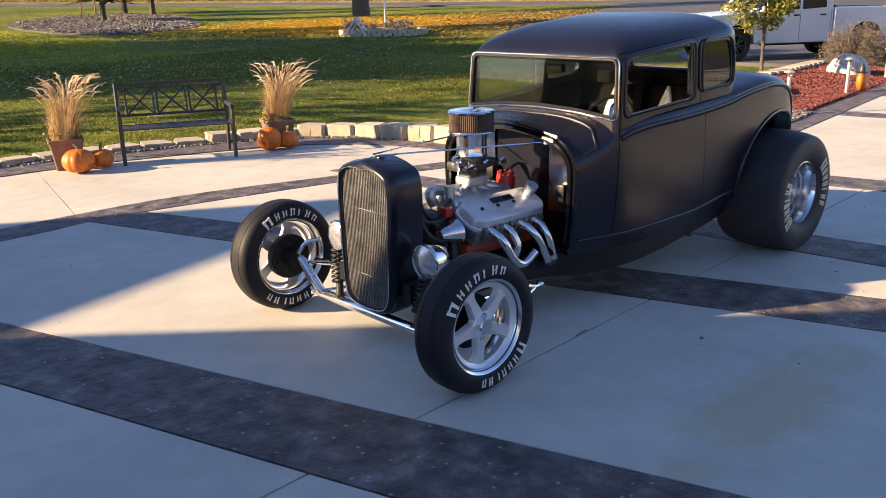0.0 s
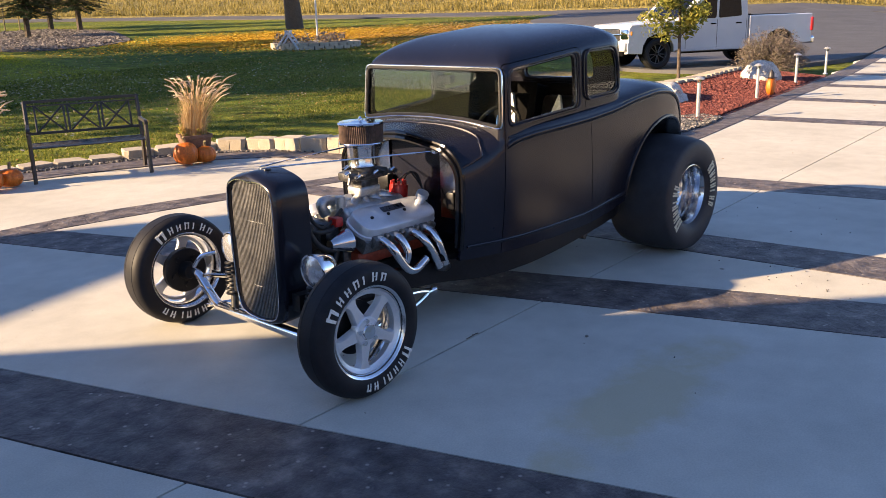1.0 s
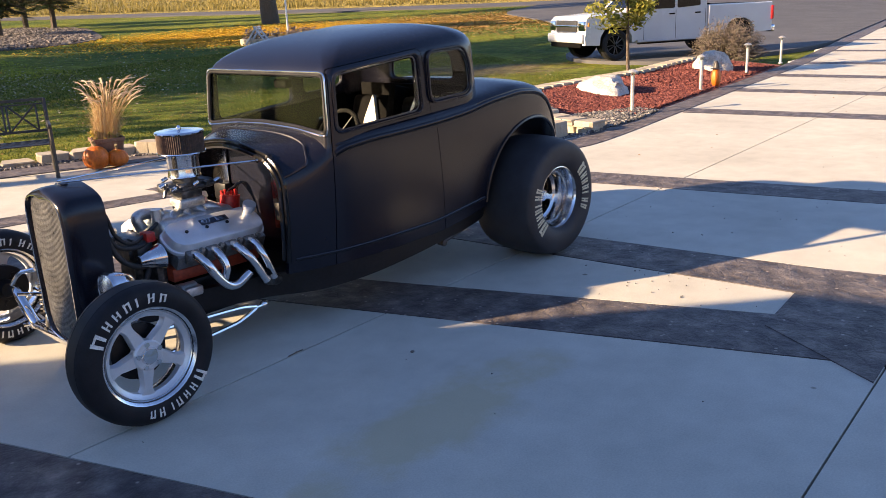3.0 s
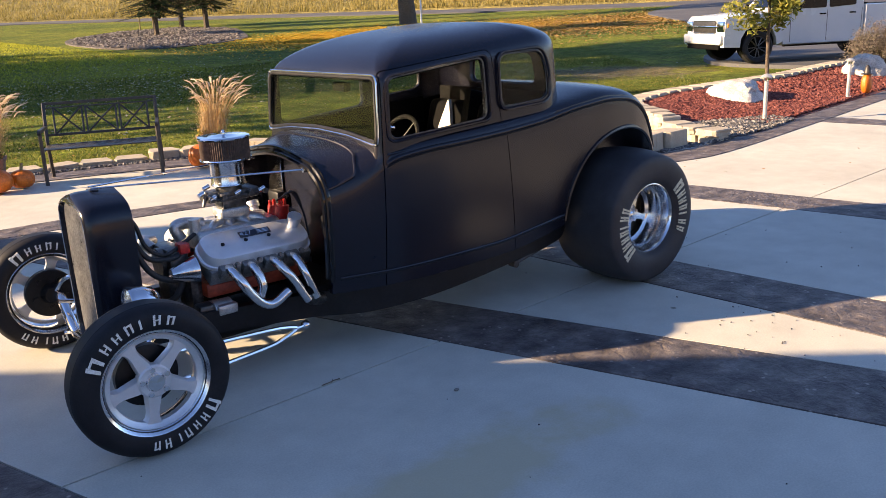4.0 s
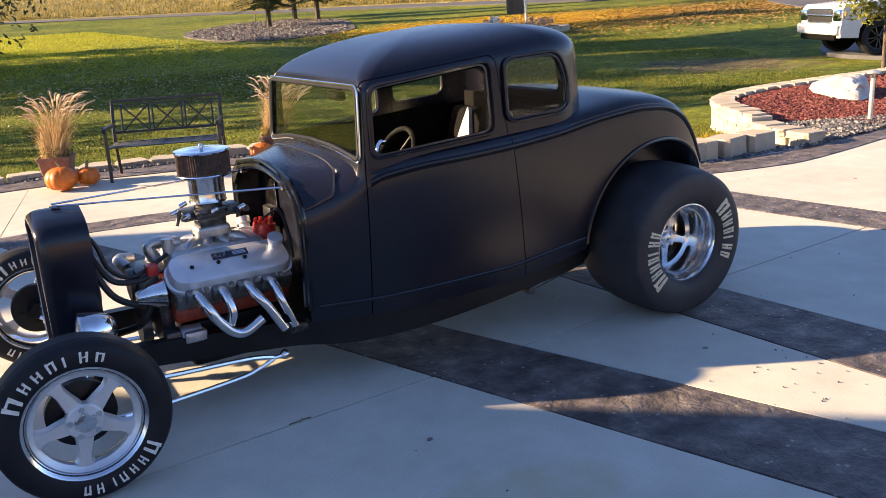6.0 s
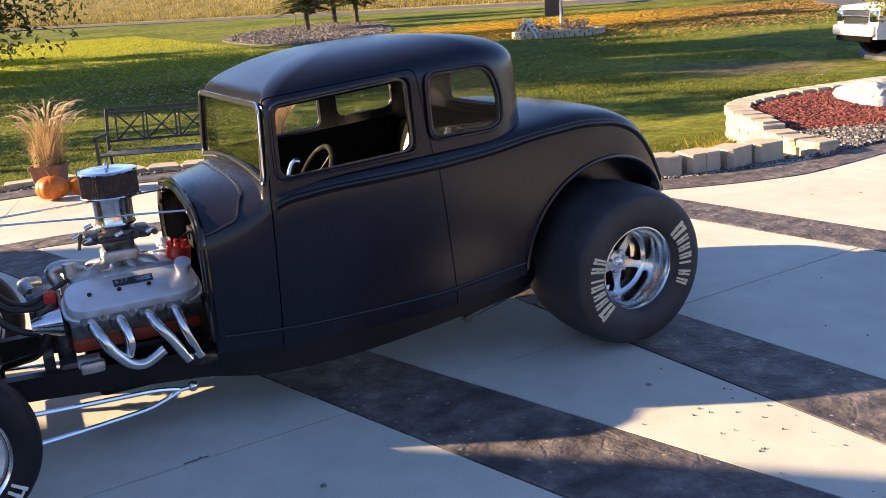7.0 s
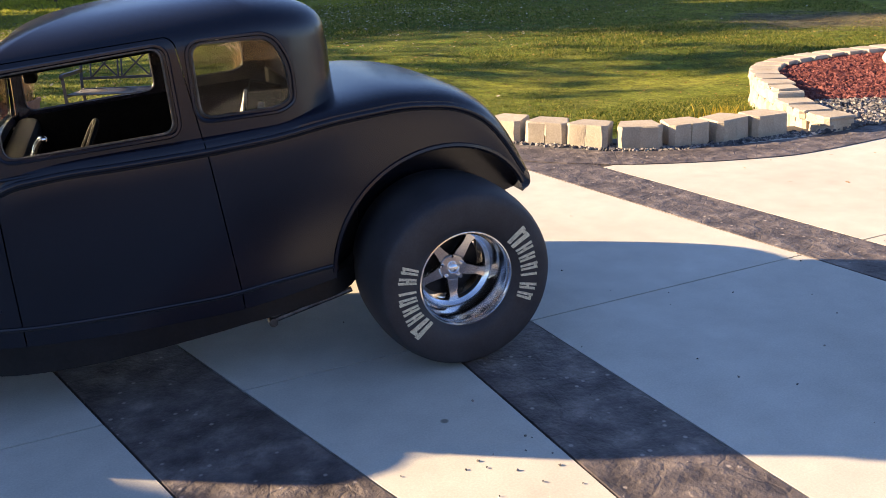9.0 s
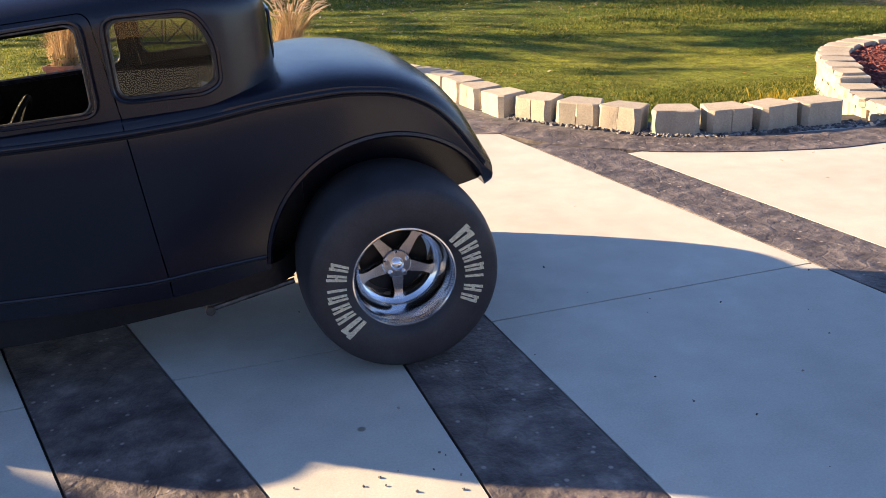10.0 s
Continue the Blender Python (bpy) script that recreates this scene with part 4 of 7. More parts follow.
def front_wheel(s):
    m = spin(s, -0.018, s * 0.778, 0.3165) @ Matrix.Diagonal((1.024, 1.024, 0.90, 1.0))
    bm = bmesh.new()
    lathe(bm, [(0.198, -0.070), (0.215, -0.090), (0.25, -0.098), (0.285, -0.090), (0.302, -0.066), (0.307, -0.042), (0.304, -0.040), (0.3075, -0.037), (0.309, 0.0), (0.3075, 0.037),
               (0.304, 0.040), (0.307, 0.042), (0.302, 0.066), (0.285, 0.090),
               (0.25, 0.098), (0.215, 0.090), (0.198, 0.070), (0.196, 0.0)], m, 72, True)
    hub = thing_part("front_wheel", m)
    tyre = part("tyre", bm, M["rubber"], hub, "black slick tyre")
    letter_band(hub, m, 0.231, 0.278, 0.0985, ((154, 92), (-32, 74)) if s < 0 else ((20, 92), (200, 80)), 1)
    if s > 0:
        letter_band(hub, m @ Matrix.Rotation(radians(180), 4, "X"), 0.231, 0.278, 0.0985, ((128, 86), (-52, 86)), 1)
    m = m @ Matrix.Scale(1.08, 4)
    bm = bmesh.new()
    lathe(bm, [(0.202, 0.083), (0.206, 0.080), (0.204, 0.070), (0.190, 0.066), (0.180, 0.03), (0.176, -0.03), (0.19, -0.066), (0.204, -0.070), (0.206, -0.080), (0.198, -0.084),
               (0.184, -0.074), (0.172, -0.035), (0.164, 0.012), (0.168, 0.048), (0.174, 0.056), (0.185, 0.066), (0.194, 0.080)], m, 60, True)
    part("rim", bm, M["polish"], hub, "polished aluminium rim")
    bm = bmesh.new()
    wheel_face(bm, m, 0.168, 0.062, 0.050, 0.035, 5, 46 if s < 0 else 72, (0.156, 0.176))
    part("spokes", bm, M["satin_alu"], hub, "satin aluminium five-spoke centre")
    bm = bmesh.new()
    lathe(bm, [(0.001, 0.04), (0.036, 0.04), (0.036, 0.062), (0.030, 0.072), (0.001, 0.075)], m, 24)
    part("hub_cap", bm, M["chrome"], hub)
    for k in range(5):
        a = radians(98 + 72 * k)
        bm = bmesh.new()
        cyl(bm, 0.0105, 0.026, m @ Matrix.Translation((0.048 * math.cos(a), 0.048 * math.sin(a), 0.056)), seg=6)
        part("wheel_nut", bm, M["chrome"], hub)
    bm = bmesh.new()
    lathe(bm, [(0.001, -0.075), (0.11, -0.075), (0.115, -0.07), (0.115, -0.035), (0.10, -0.028), (0.001, -0.028)], m, 40)
    for k in range(5):
        a = radians(20 + 72 * k)
        cyl(bm, 0.014, 0.012, m @ Matrix.Translation((0.075 * math.cos(a), 0.075 * math.sin(a), -0.078)), seg=10)
    lathe(bm, [(0.001, -0.125), (0.035, -0.125), (0.045, -0.10), (0.05, -0.07)], m, 24)
    part("brake_drum", bm, M["frame"], hub, "black brake drum and hub")


def thing_part(name, m):
    """An empty part that holds a wheel's pieces."""
    ob = new(name)
    ob.empty_display_size = 0.1
    ob.matrix_basis = Matrix.Translation(m.translation)
    ob.parent, ob.matrix_parent_inverse = car, base_of(car).inverted()
    return ob


def rear_wheel(s):
    m = spin(s, 3.032, s * 0.632, 0.408)
    hub = thing_part("rear_wheel", m)
    bm = bmesh.new()
    side = [(0.200, 0.185), (0.215, 0.212), (0.25, 0.231), (0.30, 0.238), (0.345, 0.236), (0.370, 0.229), (0.378, 0.222), (0.384, 0.212), (0.396, 0.168), (0.405, 0.11), (0.409, 0.05)]
    lathe(bm, [(r, -h) for r, h in side] + [(0.410, 0.0)] + [(r, h) for r, h in reversed(side)] + [(0.198, 0.10), (0.198, -0.10)], m, 84, True)
    part("tyre", bm, M["slick"], hub, "very wide black drag slick")
    letter_band(hub, m, 0.236, 0.324, 0.2385, ((222, 68), (40, 70)) if s < 0 else ((140, 68), (-40, 68)), 1, "letter", 0.07)
    m = m @ Matrix.Diagonal((1.05, 1.05, 1.0, 1.0))
    bm = bmesh.new()
    lathe(bm, [(0.209, 0.205), (0.216, 0.198), (0.213, 0.188), (0.196, 0.182), (0.191, 0.165), (0.187, 0.158), (0.182, 0.10), (0.178, -0.02), (0.182, -0.10), (0.20, -0.18), (0.20, -0.19),
               (0.174, -0.10), (0.169, -0.02), (0.172, 0.10), (0.178, 0.158), (0.184, 0.172), (0.186, 0.19), (0.196, 0.207)], m, 72, True)
    part("rim", bm, M["polish"], hub, "deep polished aluminium rim")
    bm = bmesh.new()
    wheel_face(bm, m, 0.166, 0.060, 0.040, 0.035, 5, 55 if s < 0 else 90, (0.152, 0.174))
    part("spokes", bm, M["polish"], hub, "five-spoke centre set deep in the rim")
    bm = bmesh.new()
    lathe(bm, [(0.001, 0.034), (0.028, 0.034), (0.026, 0.062), (0.018, 0.07), (0.001, 0.072)], m, 24)
    part("hub_cap", bm, M["chrome"], hub)
    for k in range(5):
        a = radians(90 + 72 * k)
        bm = bmesh.new()
        cyl(bm, 0.009, 0.03, m @ Matrix.Translation((0.046 * math.cos(a), 0.046 * math.sin(a), 0.05)), seg=6)
        part("wheel_nut", bm, M["chrome"], hub)
    bm = bmesh.new()
    lathe(bm, [(0.001, -0.10), (0.135, -0.10), (0.14, -0.09), (0.14, -0.03), (0.001, -0.02)], m, 40)
    part("brake_drum", bm, M["frame"], hub)


for s in (-1, 1):
    front_wheel(s)
    rear_wheel(s)


# chassis
def chassis():
    for s in (-1, 1):
        bm = bmesh.new()
        c = curve([(0.02, s * 0.26, 0.315), (0.4, s * 0.285, 0.30), (0.8, s * 0.305, 0.27), (1.0, s * 0.335, 0.262), (1.22, s * 0.46, 0.262), (1.5, s * 0.525, 0.272), (1.8, s * 0.54, 0.288), (2.15, s * 0.54, 0.315), (2.42, s * 0.53, 0.352), (2.58, s * 0.51, 0.388), (2.78, s * 0.42, 0.47), (3.3, s * 0.42, 0.48)], 5)
        loops = []
        for p in c:
            h = lerp([(0, 0.045), (0.5, 0.055), (0.8, 0.060), (1.1, 0.068), (1.5, 0.060), (1.8, 0.052), (2.15, 0.04), (2.5, 0.05), (3.3, 0.05)], p.x)
            loops.append([(p.x, p.y - 0.03, p.z - h), (p.x, p.y + 0.03, p.z - h), (p.x, p.y + 0.03, p.z + h), (p.x, p.y - 0.03, p.z + h)])
        rings(bm, loops)
        part("frame_rail", bm, M["frame"], car, smooth=30)
        bm = bmesh.new()
        tube(bm, curve([(-0.03, s * 0.51, 0.325), (0.25, s * 0.466, 0.265), (0.68, s * 0.396, 0.213), (0.78, s * 0.378, 0.196), (0.85, s * 0.366, 0.176)], 5), 0.0115, 8)
        tube(bm, curve([(-0.03, s * 0.51, 0.15), (0.25, s * 0.466, 0.132), (0.66, s * 0.396, 0.128), (0.77, s * 0.378, 0.142), (0.85, s * 0.366, 0.166)], 5), 0.0115, 8)
        tube(bm, [(0.83, s * 0.368, 0.171), (0.915, s * 0.356, 0.170)], 0.010, 8)
        ball(bm, 0.024, Matrix.Translation((0.912, s * 0.354, 0.170)))
        part("radius_rod", bm, M["chrome"], car, "chrome hairpin radius rod")
        bm = bmesh.new()
        tube(bm, [(2.25, s * 0.455, 0.213), (2.62, s * 0.47, 0.305)], 0.013, 8)
        tube(bm, [(2.25, s * 0.455, 0.233), (2.62, s * 0.47, 0.335)], 0.010, 8)
        cyl(bm, 0.02, 0.05, Matrix.Translation((2.257, s * 0.455, 0.213)) @ Matrix.Rotation(radians(90), 4, "X"), seg=14)
        part("ladder_bar", bm, M["steel"], car)
        foot, head = Vector((0.03, s * 0.315, 0.15)), Vector((0.075, s * 0.365, 0.45))
        bm = bmesh.new()
        tube(bm, [foot, foot.lerp(head, 0.30), foot.lerp(head, 0.31), foot.lerp(head, 0.62), foot.lerp(head, 0.63), head], [0.021, 0.021, 0.028, 0.028, 0.010, 0.010], 16)
        cyl(bm, 0.022, 0.05, Matrix.Translation(foot) @ Matrix.Rotation(radians(90), 4, "Y"), seg=14)
        part("shock_absorber", bm, M["steel"], car, "metal shock absorber body")
        bm = bmesh.new()
        pts = []
        for i in range(120):
            a = i / 120 * 2 * math.pi * 8
            pts.append(foot.lerp(head, 0.28 + 0.62 * i / 120) + Vector((0.038 * math.cos(a), 0.038 * math.sin(a), 0)))
        tube(bm, pts, 0.0065, 6)
        part("coil_spring", bm, M["frame"], car)
        bm = bmesh.new()
        tube(bm, curve([(-0.005, s * 0.65, 0.34), (0.04, s * 0.63, 0.40), (0.10, s * 0.57, 0.42)], 4), 0.012, 8)
        part("steering_arm", bm, M["chrome"], car)
    bm = bmesh.new()
    tube(bm, curve([(0.005, -0.70, 0.31), (0.01, -0.64, 0.30), (0.015, -0.57, 0.235), (0.02, -0.48, 0.155), (0.028, -0.41, 0.142), (0.028, 0, 0.14), (0.028, 0.41, 0.142), (0.02, 0.48, 0.155),
                    (0.015, 0.57, 0.235), (0.01, 0.64, 0.30), (0.005, 0.70, 0.31)], 6), 0.028, 14)
    part("front_axle", bm, M["chrome"], car, "dropped chrome front axle")
    bm = bmesh.new()
    tube(bm, [(0.10, -0.62, 0.30), (0.10, 0.62, 0.30)], 0.010, 8)
    part("tie_rod", bm, M["chrome"], car)
    bm = bmesh.new()
    tube(bm, [(3.045, -0.6, 0.402), (3.045, 0.6, 0.402)], 0.045, 14)
    ball(bm, 0.15, Matrix.Translation((3.045, 0, 0.402)))
    part("rear_axle", bm, M["frame"], car)
    for s in (-1, 1):
        bm = bmesh.new()
        box(bm, (0.26, 0.016, 0.42), Matrix.Translation((2.57, s * 0.365, 0.575)), 0.004)
        part("inner_fender", bm, M["frame"], car)
    bm = bmesh.new()
    box(bm, (2.0, 0.86, 0.03), Matrix.Translation((1.9, 0, 0.365)))
    part("floor_pan", bm, M["trim"], car)
    bm = bmesh.new()
    box(bm, (0.52, 0.26, 0.16), Matrix.Translation((0.80, 0, 0.20)), 0.03)
    box(bm, (0.75, 0.30, 0.20), Matrix.Translation((1.40, 0, 0.24)), 0.05)
    part("gearbox", bm, M["frame"], car)
    # unseen tubes added under the floor to keep sun from passing beneath
    for s in (-1, 1):
        bm = bmesh.new()
        tube(bm, [(1.15, s * 0.33, 0.26), (1.3, s * 0.30, 0.262), (2.1, s * 0.28, 0.275), (2.3, s * 0.28, 0.30)], [0.04, 0.07, 0.07, 0.04], 14)
        part("silencer", bm, M["frame"], car)


chassis()


# engine
ENGINE_PARTS = ("engine_block", "oil_pan", "timing_cover", "cylinder_head", "valve_cover", "header_pipe", "intake_manifold", "intake_runner", "intake_plenum", "water_neck",
                "filler_neck", "carburettor", "fuel_fitting", "air_cleaner", "distributor", "water_pump", "pump_outlet", "pump_nose", "red_fitting", "pulley_drive", "pump_bracket", "fuel_pump")


def engine():
    bm = bmesh.new()
    box(bm, (0.54, 0.46, 0.08), Matrix.Translation((0.77, 0, 0.425)), 0.02)
    for s in (-1, 1):
        box(bm, (0.50, 0.16, 0.12), Matrix.Translation((0.80, s * 0.14, 0.47)) @ Matrix.Rotation(radians(-s * 45), 4, "X"), 0.012)
    part("engine_block", bm, M["orange_paint"], car, "orange painted engine block")
    bm = bmesh.new()
    box(bm, (0.50, 0.30, 0.09), Matrix.Translation((0.80, 0, 0.31)), 0.02)
    box(bm, (0.46, 0.22, 0.14), Matrix.Translation((0.80, 0, 0.22)), 0.03)
    part("oil_pan", bm, M["frame"], car)
    bm = bmesh.new()
    box(bm, (0.07, 0.36, 0.30), Matrix.Translation((0.475, 0, 0.42)), 0.03)
    part("timing_cover", bm, M["steel"], car, "dark metal timing cover")
    for s in (-1, 1):
        tilt = Matrix.Translation((0.775, s * 0.200, 0.572)) @ Matrix.Rotation(radians(-s * 29), 4, "X")
        bm = bmesh.new()
        box(bm, (0.54, 0.205, 0.085), tilt @ Matrix.Translation((0, s * 0.005, -0.03)), 0.01)
        for k in range(4):
            box(bm, (0.075, 0.05, 0.07), Matrix.Translation((0.58 + 0.115 * k, s * 0.295, 0.525)) @ Matrix.Rotation(radians(-s * 32), 4, "X"), 0.012)
            cyl(bm, 0.012, 0.03, Matrix.Translation((0.635 + 0.115 * k, s * 0.31, 0.55)) @ Matrix.Rotation(radians(90), 4, "X"), seg=8)
        part("cylinder_head", bm, M["oily_cast"], car)
        bm = bmesh.new()
        outline = rounded([(-0.28, -0.098), (0.28, -0.098), (0.28, 0.098), (-0.28, 0.098)], 0.085, 8)
        loops = []
        for g, h in ((1.035, 0.012), (1.035, 0.028), (1.0, 0.032), (0.985, 0.062), (0.95, 0.076), (0.88, 0.081)):
            loops.append([tilt @ Vector((x * g if abs(g - 1) < 0.04 else x + (0.016 if x < 0 else -0.016) * (1.03 - g) * 8, y * g, h)) for x, y in outline])
        rings(bm, loops)
        cover = part("valve_cover", bm, M["satin_alu"], car, "polished aluminium valve cover", smooth=35)
        for x in (-0.175, -0.055, 0.068):
            bm = bmesh.new()
            cyl(bm, 0.0095, 0.008, tilt @ Matrix.Translation((x, s * 0.005, 0.084)), seg=10)
            part("cover_bolt", bm, M["frame"], cover)
        bm = bmesh.new()
        cyl(bm, 0.026, 0.04, tilt @ Matrix.Translation((0.222, -s * 0.03, 0.098)), seg=20)
        cyl(bm, 0.036, 0.030, tilt @ Matrix.Translation((0.222, -s * 0.03, 0.128)), seg=12)
        part("breather_cap", bm, M["satin_alu"], cover, "knurled chrome breather")
        bm = bmesh.new()
        box(bm, (0.165, 0.042, 0.004), tilt @ Matrix.Translation((0.01, -s * 0.035 if s > 0 else 0.035, 0.0835)), 0.0015, 1)
        plate = part("badge", bm, M["badge"], cover, "dark badge with pale figures")
        if s < 0:
            fc = bpy.data.curves.new("figures", "FONT")
            fc.body, fc.size, fc.extrude, fc.align_x, fc.align_y = "427", 0.040, 0.0008, "CENTER", "CENTER"
            tx = bpy.data.objects.new("figures", fc)
            scene.collection.objects.link(tx)
            me = bpy.data.meshes.new_from_object(tx.evaluated_get(bpy.context.evaluated_depsgraph_get()))
            bpy.data.objects.remove(tx)
            me.transform(tilt @ Matrix.Translation((-0.038, 0.035, 0.0868)))
            me.materials.append(M["polish"])
            fig = new("figures", me)
            fig.parent, fig.matrix_parent_inverse = cover, base_of(cover).inverted()
            bm = bmesh.new()
            for row in (0.044, 0.035, 0.026):
                box(bm, (0.062, 0.005, 0.0012), tilt @ Matrix.Translation((0.052, row, 0.0863)))
            part("badge_bars", bm, M["polish"], cover, smooth=0)
        # header pipes into one collector
        runs = (
            [(0.58, 0.285, 0.535), (0.588, 0.345, 0.53), (0.612, 0.39, 0.485), (0.645, 0.40, 0.425), (0.70, 0.402, 0.362), (0.762, 0.402, 0.346), (0.845, 0.40, 0.388)],
            [(0.695, 0.285, 0.53), (0.70, 0.35, 0.525), (0.718, 0.385, 0.455), (0.708, 0.38, 0.40), (0.70, 0.37, 0.37)],
            [(0.81, 0.285, 0.53), (0.815, 0.355, 0.53), (0.835, 0.395, 0.495), (0.872, 0.41, 0.438), (0.94, 0.41, 0.32)],
            [(0.92, 0.285, 0.53), (0.925, 0.355, 0.525), (0.935, 0.395, 0.48), (0.955, 0.41, 0.42), (0.99, 0.41, 0.325)])
        for run in runs:
            bm = bmesh.new()
            p = [(x, s * y, z) for x, y, z in run]
            tube(bm, curve(p, 6), 0.0235, 14)
            part("header_pipe", bm, M["polish"], car, "bare metal header pipe")
        bm = bmesh.new()
        tube(bm, [(0.935, s * 0.395, 0.318), (1.02, s * 0.345, 0.29), (1.2, s * 0.33, 0.26)], [0.035, 0.038, 0.04], 14)
        part("collector", bm, M["steel"], car)
    # intake, carburettor, filter
    bm = bmesh.new()
    box(bm, (0.46, 0.23, 0.12), Matrix.Translation((0.765, 0, 0.635)), 0.045, 4)
    part("intake_manifold", bm, M["cast"], car, "cast aluminium intake manifold")
    for k in range(4):
        for s in (-1, 1):
            bm = bmesh.new()
            tube(bm, curve([(0.77 + (k - 1.5) * 0.05, s * 0.02, 0.702), (0.77 + (k - 1.5) * 0.085, s * 0.06, 0.685), (0.77 + (k - 1.5) * 0.115, s * 0.115, 0.615)], 5), 0.027, 12)
            part("intake_runner", bm, M["cast"], car)
    bm = bmesh.new()
    box(bm, (0.16, 0.12, 0.06), Matrix.Translation((0.77, 0, 0.74)), 0.018, 3)
    part("intake_plenum", bm, M["cast"], car)
    bm = bmesh.new()
    tube(bm, curve([(0.50, 0.02, 0.64), (0.48, 0.03, 0.70), (0.53, 0.03, 0.715), (0.62, 0.02, 0.70)], 5), 0.030, 14)
    part("water_neck", bm, M["cast"], car, "bent cast aluminium water neck")
    bm = bmesh.new()
    cyl(bm, 0.028, 0.07, Matrix.Translation((0.55, -0.05, 0.71)), seg=16)
    part("filler_neck", bm, M["cast"], car)
    bm = bmesh.new()
    box(bm, (0.17, 0.13, 0.05), Matrix.Translation((0.77, 0, 0.83)), 0.01)
    box(bm, (0.06, 0.12, 0.05), Matrix.Translation((0.66, 0, 0.83)), 0.012)
    box(bm, (0.06, 0.12, 0.05), Matrix.Translation((0.88, 0, 0.83)), 0.012)
    cyl(bm, 0.066, 0.05, Matrix.Translation((0.77, 0, 0.865)), seg=24)
    tube(bm, [(0.62, -0.085, 0.825), (0.92, -0.085, 0.83)], 0.007, 6)
    tube(bm, [(0.60, -0.07, 0.80), (0.62, -0.07, 0.87)], 0.009, 6)
    for x in (0.63, 0.70, 0.84, 0.92):
        cyl(bm, 0.014, 0.05, Matrix.Translation((x, -0.085, 0.835)) @ Matrix.Rotation(radians(90), 4, "X"), seg=10)
    box(bm, (0.13, 0.11, 0.05), Matrix.Translation((0.77, 0, 0.79)), 0.01)
    part("carburettor", bm, M["steel"], car, "dark metal carburettor with linkage")
    for x, y, z in ((0.64, -0.10, 0.84), (0.60, -0.06, 0.86), (0.90, -0.10, 0.845), (0.77, -0.10, 0.85), (0.66, 0.02, 0.875)):
        bm = bmesh.new()
        cyl(bm, 0.011, 0.035, Matrix.Translation((x, y, z)) @ Matrix.Rotation(radians(70), 4, "Y"), seg=10)
        part("fuel_fitting", bm, M["chrome"], car)
    at = Matrix.Translation((0.775, 0.005, 0.0))
    bm = bmesh.new()
    lathe(bm, [(0.082, 0.875), (0.088, 0.88), (0.084, 0.89), (0.083, 0.94), (0.085, 0.995), (0.115, 1.0), (0.118, 1.004), (0.02, 1.006)], at, 40)
    neck = part("air_cleaner", bm, M["polish"], car, "polished air cleaner with pleated brown filter", smooth=50)
    bm = bmesh.new()
    loops = []
    for h in (1.003, 1.112):
        loop = []
        for i in range(140):
            a = 2 * math.pi * i / 140
            r = 0.123 if i % 2 else 0.117
            loop.append((0.775 + r * math.cos(a), 0.005 + r * math.sin(a), h))
        loops.append(loop)
    rings(bm, loops)
    part("pleated_filter", bm, M["filter"], neck, "brown pleated filter", smooth=0)
    bm = bmesh.new()
    lathe(bm, [(0.127, 1.003), (0.129, 1.008), (0.127, 1.013), (0.10, 1.012)], at, 40)
    lathe(bm, [(0.10, 1.110), (0.128, 1.110), (0.130, 1.116), (0.126, 1.122), (0.118, 1.124), (0.085, 1.121), (0.05, 1.128), (0.012, 1.131), (0.012, 1.140), (0.006, 1.150), (0.001, 1.151)], at, 40)
    part("filter_lid", bm, M["chrome"], neck, "chrome lid with a wing nut")
    # distributor, leads, front drive
    bm = bmesh.new()
    cyl(bm, 0.055, 0.07, Matrix.Translation((1.02, -0.02, 0.695)) @ Matrix.Rotation(radians(8), 4, "Y"), seg=20)
    cap = part("distributor", bm, M["red"], car, "red distributor cap")
    for k in range(8):
        a = 2 * math.pi * k / 8
        bm = bmesh.new()
        cyl(bm, 0.008, 0.03, Matrix.Translation((1.02 + 0.040 * math.cos(a), -0.02 + 0.040 * math.sin(a), 0.740)), seg=8)
        part("terminal", bm, M["red"], cap)
    for k in range(3):
        bm = bmesh.new()
        a = 2 * math.pi * k / 5 + 0.4
        tube(bm, curve([(1.02 + 0.034 * math.cos(a), -0.02 + 0.034 * math.sin(a), 0.75), (1.05, -0.06 - 0.02 * k, 0.80), (1.07, -0.14, 0.70), (1.06, -0.20, 0.58)], 6), 0.005, 6)
        part("spark_lead", bm, M["frame"], car)
    bm = bmesh.new()
    box(bm, (0.10, 0.24, 0.16), Matrix.Translation((0.43, 0, 0.55)), 0.025)
    cyl(bm, 0.075, 0.08, Matrix.Translation((0.40, 0, 0.55)) @ Matrix.Rotation(radians(90), 4, "Y"), seg=24)
    part("water_pump", bm, M["steel"], car)
    bm = bmesh.new()
    tube(bm, curve([(0.38, 0.10, 0.60), (0.36, 0.16, 0.63), (0.42, 0.2, 0.62)], 5), 0.03, 10)
    part("pump_outlet", bm, M["cast"], car)
    bm = bmesh.new()
    cyl(bm, 0.028, 0.12, Matrix.Translation((0.42, -0.17, 0.53)) @ Matrix.Rotation(radians(90), 4, "Y"), r2=0.07, seg=24)
    part("pump_nose", bm, M["polish"], car, "polished cone on the front of the engine")
    bm = bmesh.new()
    box(bm, (0.05, 0.07, 0.05), Matrix.Translation((0.45, -0.12, 0.635)), 0.006)
    part("red_fitting", bm, M["red"], car)
    bm = bmesh.new()
    for z, r in ((0.44, 0.075), (0.34, 0.085)):
        cyl(bm, r, 0.045, Matrix.Translation((0.40, 0.0, z)) @ Matrix.Rotation(radians(90), 4, "Y"), seg=28)
    part("pulley_drive", bm, M["steel"], car)
